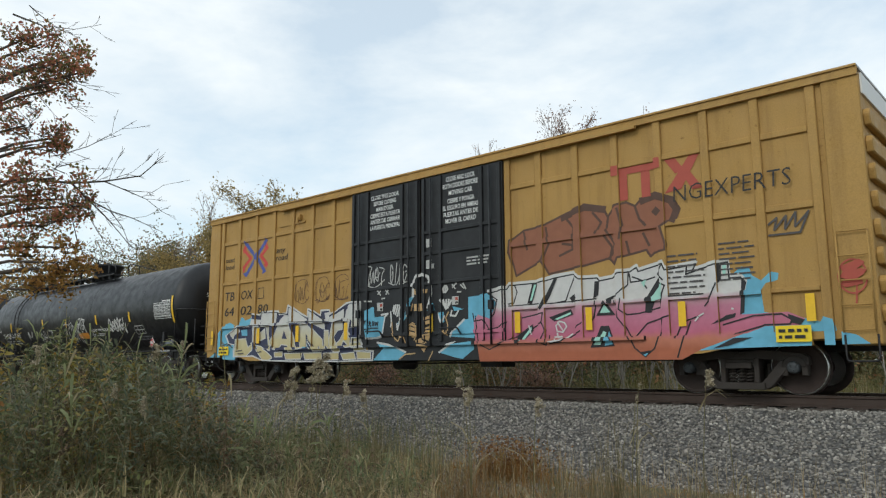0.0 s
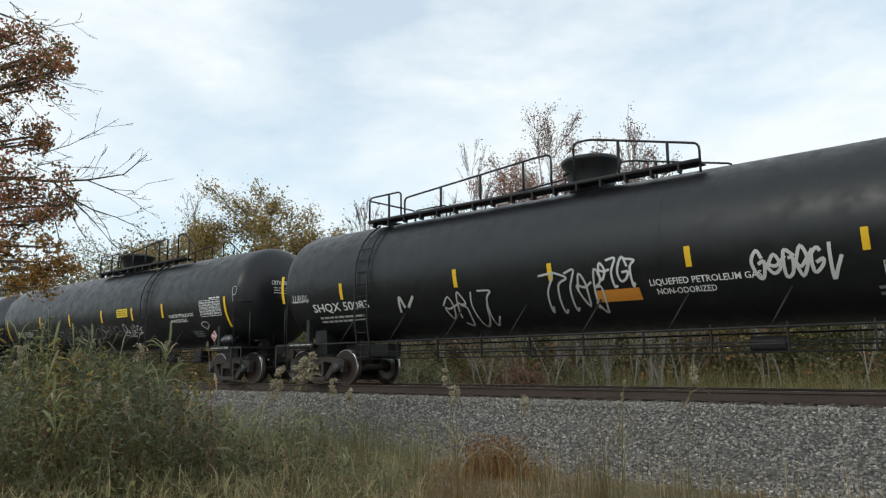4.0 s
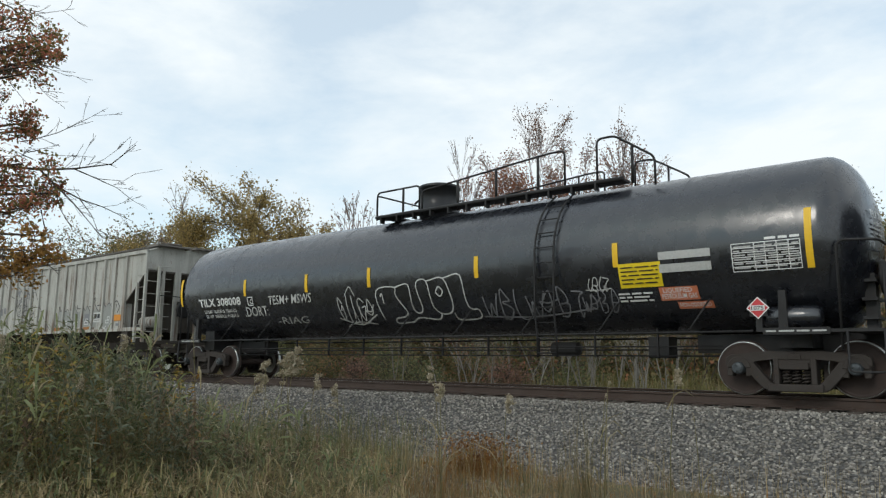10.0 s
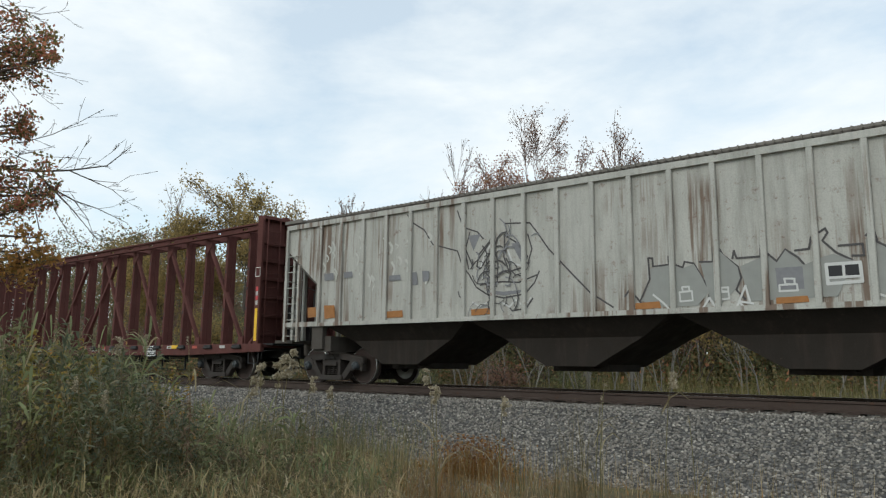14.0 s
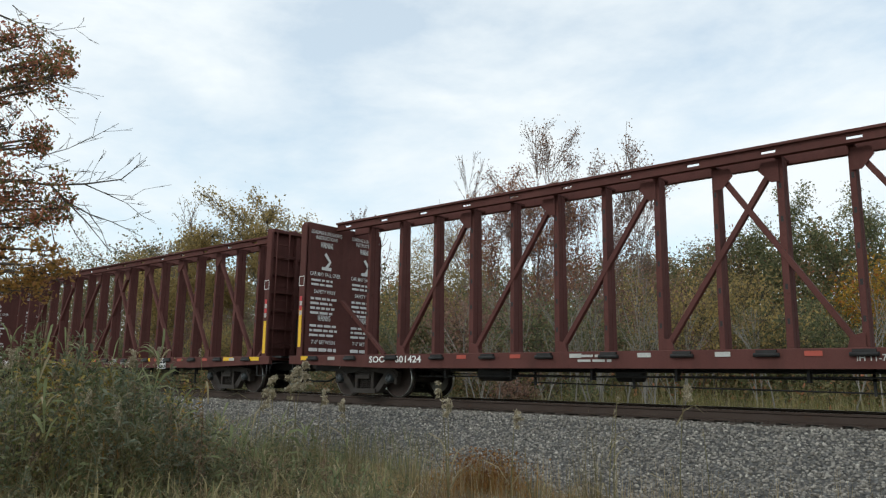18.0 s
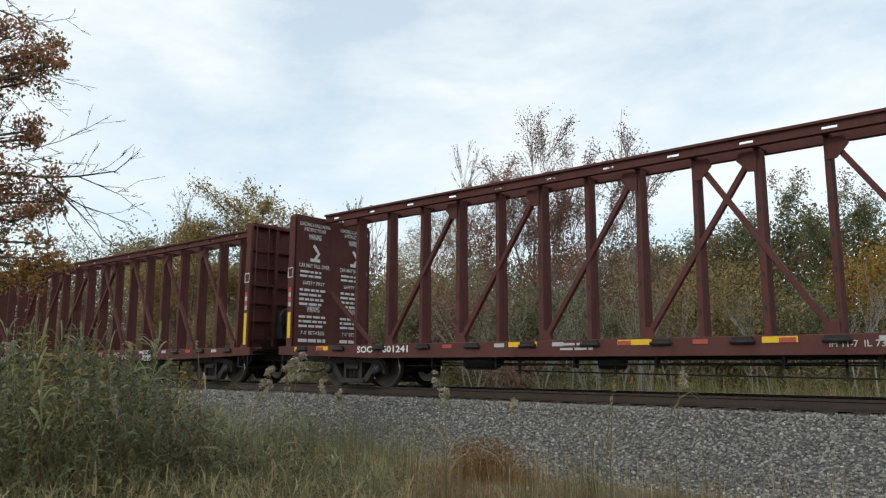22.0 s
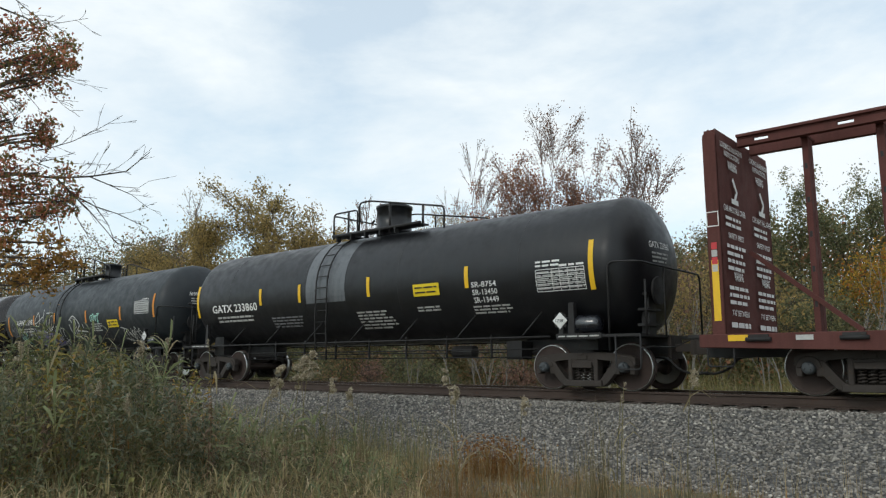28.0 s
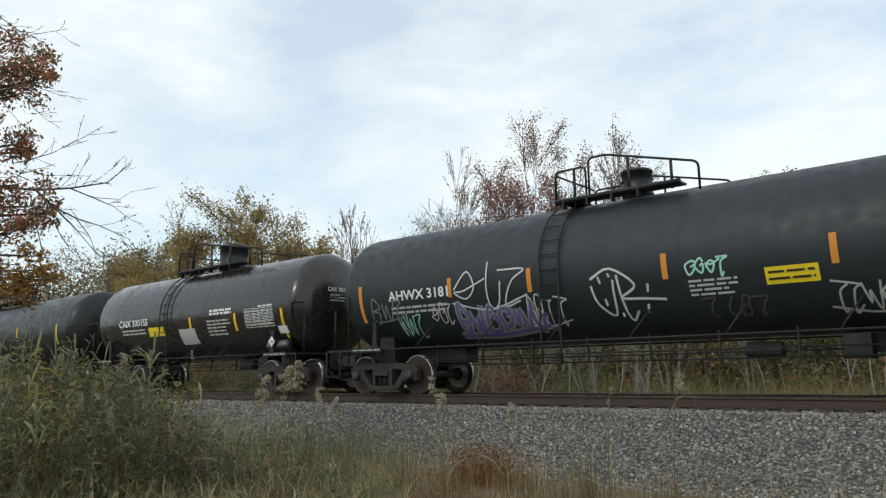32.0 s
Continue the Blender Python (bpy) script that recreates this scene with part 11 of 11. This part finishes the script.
def near_tree():
    """The tree beside the viewer: leafy boughs, and bare twigs that reach out over the weeds."""
    rnd, rs = random.Random(77), np.random.RandomState(77)
    base = Vector((-14.6, 2.5, ground_z(2.5)))
    ob = tagged(new("tree"), "near tree with leaves turning from green to rust-red", "tree")
    ob.location = base
    lines, twigs = [], []
    trunk = [Vector((0, 0, -0.1)), Vector((0.1, 0.1, 2.0)), Vector((-0.05, 0.25, 4.2)), Vector((0.15, 0.3, 6.5)), Vector((0.05, 0.4, 9.0)), Vector((0.1, 0.4, 11.5))]
    lines.append((trunk, [0.24, 0.2, 0.16, 0.12, 0.08, 0.03], 5))
    tips = BOUGHS
    clumps = []
    for (tx, ty, tz), size, n in tips:
        t = Vector((tx, ty, tz)) - base
        root = Vector((0, 0.3, max(1.5, t.z * 0.80)))
        mid = (root + t) / 2 + Vector((0, 0, 0.3))
        lines.append(([root, (root + mid) / 2, mid, (mid + t) / 2 + Vector((0, 0, 0.08)), t], [0.05, 0.04, 0.032, 0.024, 0.014], 3))
        for k in range(9):
            grow(rnd, t + Vector((rnd.gauss(0, size * 0.28), rnd.gauss(0, size * 0.28), rnd.gauss(0, size * 0.25))), (rnd.gauss(0, 1), rnd.gauss(0, 1), rnd.gauss(0, 0.5)), size * 0.5, 0.010, 1, 0.8, twigs, lines)
        tw = np.array([(*a, *b) for a, b in twigs[-18:]])
        n = int(n * 1.15)
        i = rs.randint(len(tw), size=n)
        u = rs.uniform(0, 1.1, n)[:, None]
        clumps.append(tw[i, :3] * (1 - u) + tw[i, 3:] * u + rs.normal(size=(n, 3)) * size * 0.19)
    for pts, r in BARE:
        p = [Vector(q) - base for q in pts]
        lines.append((p, [0.8 * r * (1 - 0.75 * i / (len(p) - 1)) for i in range(len(p))], 3))
        for i in range(1, len(p)):
            for k in range(1 + (r > 0.009)):
                a = p[i - 1].lerp(p[i], rnd.random())
                d = (p[i] - p[i - 1]).normalized() + Vector((rnd.gauss(0, 0.45), rnd.gauss(0, 0.3), rnd.gauss(0, 0.5)))
                grow(rnd, a, d, rnd.uniform(0.12, 0.32), 0.003, 1, 0.5, [], lines, 0.0, (1, 2))
    v, f = limb_arrays(lines, 0.0036)
    shared("trunk", fast_mesh("trunk", v, f, BARK, True), ob)
    q, f = leaf_arrays(np.concatenate(clumps[:-7]), 0.034, rs)
    shared("crown", fast_mesh("crown", q, f, LEAF["near"]), ob, None, "rust-red and green leaves")
    q, f = leaf_arrays(np.concatenate(clumps[-7:]), 0.036, rs)
    shared("low_bough", fast_mesh("low_bough", q, f, LEAF["orange"]), ob, None, "orange-yellow leaves")


# tips of the leafy boughs (place, size, leaves) and the bare twigs of the near tree
BOUGHS = [
    ((-12.09, 3.98, 5.19), 0.62, 520),
    ((-11.70, 4.20, 5.23), 0.50, 420),
    ((-11.91, 4.49, 5.49), 0.30, 190),
    ((-11.84, 4.17, 4.80), 0.46, 360),
    ((-11.95, 3.78, 5.56), 0.45, 300),
    ((-11.35, 4.47, 5.06), 0.17, 60),
    ((-12.08, 4.03, 5.58), 0.40, 220),
    ((-11.30, 4.21, 4.87), 0.30, 170),
    ((-11.60, 3.86, 3.79), 0.48, 330),
    ((-11.63, 4.18, 3.98), 0.36, 240),
    ((-11.79, 4.43, 3.97), 0.20, 90),
    ((-11.60, 3.74, 4.06), 0.40, 200),
    ((-11.96, 4.13, 3.13), 0.58, 480),
    ((-11.93, 4.48, 3.12), 0.45, 360),
    ((-11.31, 4.48, 2.91), 0.20, 90),
    ((-11.75, 4.17, 2.63), 0.45, 360),
    ((-11.29, 4.22, 2.64), 0.34, 230),
    ((-11.70, 3.85, 3.29), 0.50, 300),
    ((-11.36, 4.11, 3.29), 0.40, 240),
    ((-12.10, 3.92, 4.58), 0.25, 90),
    ((-11.91, 3.28, 4.73), 1.00, 700),
    ((-12.22, 3.53, 3.14), 1.00, 700),
    ((-12.06, 3.63, 2.29), 0.90, 500),
    ((-11.96, 4.14, 2.18), 0.50, 380),
    ((-11.41, 4.24, 2.04), 0.42, 330),
    ((-11.25, 4.45, 1.92), 0.32, 220),
    ((-11.73, 4.23, 1.81), 0.40, 300),
    ((-11.51, 3.94, 1.62), 0.40, 260),
    ((-11.62, 4.77, 1.97), 0.16, 50),
    ((-11.53, 4.39, 2.30), 0.20, 70),
]
BARE = [
    ([(-11.91, 3.86, 3.33), (-11.79, 4.53, 3.36), (-11.73, 5.01, 3.47), (-11.62, 5.54, 3.64), (-11.57, 5.90, 4.04)], 0.030),
    ([(-11.87, 4.56, 3.38), (-11.89, 4.84, 3.17), (-11.87, 5.20, 3.03), (-11.84, 5.56, 2.96), (-11.74, 6.03, 2.78)], 0.022),
    ([(-11.59, 4.72, 3.10), (-11.60, 5.00, 2.88), (-11.62, 5.25, 2.65), (-11.63, 5.51, 2.40)], 0.016),
    ([(-11.42, 4.58, 3.12), (-11.48, 4.75, 2.74), (-11.51, 5.00, 2.42), (-11.51, 5.28, 2.26)], 0.010),
    ([(-11.34, 4.84, 3.37), (-11.32, 5.19, 3.28), (-11.30, 5.51, 3.19), (-11.30, 5.78, 3.03)], 0.014),
    ([(-11.47, 5.02, 2.94), (-11.51, 5.24, 2.73), (-11.58, 5.38, 2.53), (-11.59, 5.62, 2.46)], 0.009),
    ([(-11.77, 4.24, 3.74), (-11.85, 4.39, 3.81), (-11.84, 4.75, 4.01), (-11.81, 5.11, 4.29), (-11.78, 5.49, 4.62)], 0.013),
    ([(-12.05, 3.58, 5.91), (-12.05, 3.99, 5.88), (-12.09, 4.22, 5.75), (-12.14, 4.44, 5.48)], 0.020),
    ([(-11.81, 3.95, 5.78), (-11.78, 4.39, 5.86), (-11.75, 4.80, 6.08)], 0.010),
    ([(-11.99, 3.78, 6.11), (-12.07, 3.94, 6.06), (-12.08, 4.29, 5.91), (-12.13, 4.48, 5.93)], 0.012),
    ([(-11.32, 5.19, 3.28), (-11.26, 5.58, 3.31), (-11.29, 5.79, 3.48)], 0.008),
    ([(-11.70, 4.56, 2.73), (-11.79, 4.67, 2.50), (-11.86, 4.82, 2.26)], 0.012),
    ([(-11.68, 4.82, 3.41), (-11.73, 5.00, 3.63), (-11.80, 5.14, 3.90)], 0.006),
    ([(-11.32, 4.90, 3.38), (-11.42, 4.99, 3.62), (-11.48, 5.14, 3.94)], 0.007),
    ([(-11.55, 4.61, 3.92), (-11.65, 4.68, 4.11)], 0.004),
    ([(-11.55, 4.79, 4.05), (-11.58, 5.01, 4.24), (-11.69, 5.07, 4.41)], 0.004),
    ([(-11.94, 4.02, 4.66), (-11.98, 4.26, 4.46), (-12.04, 4.45, 4.35)], 0.007),
    ([(-11.62, 4.26, 4.70), (-11.69, 4.42, 4.56), (-11.77, 4.54, 4.59)], 0.006),
    ([(-11.71, 4.44, 4.96), (-11.75, 4.67, 4.95), (-11.80, 4.87, 4.96)], 0.006),
    ([(-11.49, 5.08, 3.50), (-11.50, 5.34, 3.64), (-11.53, 5.57, 3.87), (-11.61, 5.67, 4.03)], 0.006),
    ([(-11.49, 5.40, 2.89), (-11.51, 5.63, 2.96)], 0.005),
    ([(-11.67, 4.29, 3.64), (-11.68, 4.59, 3.58), (-11.72, 4.82, 3.64)], 0.006),
]
# plume reeds: place and top
REEDS = [
    (-4.85, 5.87, 0.53, 0.80),
    (-4.72, 5.71, 0.34, 1.10),
    (-4.37, 6.22, 0.27, 1.00),
    (-3.14, 7.39, 0.53, 1.00),
    (-6.17, 4.79, 0.63, 1.40),
    (-6.20, 4.92, 0.69, 1.20),
    (-6.22, 4.73, 0.53, 1.20),
    (-6.20, 5.07, 0.56, 1.10),
    (-6.19, 4.45, 0.46, 1.00),
    (-5.97, 5.04, 0.44, 0.90),
    (-5.71, 5.32, 0.30, 1.00),
    (-6.56, 3.48, 0.79, 0.90),
    (-6.24, 3.25, 0.32, 0.80),
    (-6.59, 4.21, 0.80, 0.40),
    (-3.62, 6.92, 0.37, 0.40),
    (-3.07, 8.06, 0.02, 0.35),
    (-3.71, 6.99, 0.25, 0.40),
    (-7.20, 2.60, 0.76, 0.90),
    (-6.53, 3.13, 0.44, 0.70),
    (-9.34, 5.01, 0.89, 0.90),
    (-8.16, 4.25, 0.25, 1.10),
    (-8.65, 4.16, 0.41, 0.80),
    (-8.48, 3.02, 0.51, 1.10),
    (-10.29, 3.90, 0.83, 0.80),
    (-8.94, 4.01, 0.52, 0.60),
]


def reeds():
    for i, (x, y, top, big) in enumerate(REEDS):
        plume_reed(x, y, top, "tall reed with a cream plume" if big > 0.6 else "thin dead reed stalk", 300 + i, int(420 * big), big * 0.95)


# ---- building it all ----
build_ground()
build_ballast()
build_track()
weeds()
reeds()
near_tree()
far_side()
boxcar()
tank_1()
tank_2()
tank_3()
hopper_car()
centerbeam(-113.81, "601424", "rusty dark red centerbeam flat car, empty, with yellow strips", 1, 0, [(7.33, 0.5), (-10.85, 0.5)])
centerbeam(-137.89, "601241", "rusty dark red centerbeam flat car, empty, with bright strips", 2, 0, [(10.9, 0.5), (9.67, 0.5), (4.95, 0.5), (1.26, 0.55), (-1.23, 0.7), (-3.68, 0.7), (-9.82, 0.45), (-10.72, 0.4)])
centerbeam(-162.41, "601084", "rusty dark red centerbeam flat car, empty, with worn stencils", 3, 0, [(-10.9, 0.4)])
tank_g()
tank_a()
tank_c()
tank_last()


def motions():
    """The train rolls past from one side to the other; its wheels turn."""
    ts = [2.0 * k for k in range(len(RUN))]
    for car, u in CARS:
        walk(car, [(t, pose(u + s, TY, 0)) for t, s in zip(ts, RUN)])
    fine = [k / 10 for k in range(321)]
    run = np.interp(fine, ts, RUN)
    for ws, x, start in SPINNING:
        walk(ws, [(t, pose(x, 0, WHEEL_R, 0, math.degrees(s / WHEEL_R) + start, 0)) for t, s in zip(fine, run)])


motions()
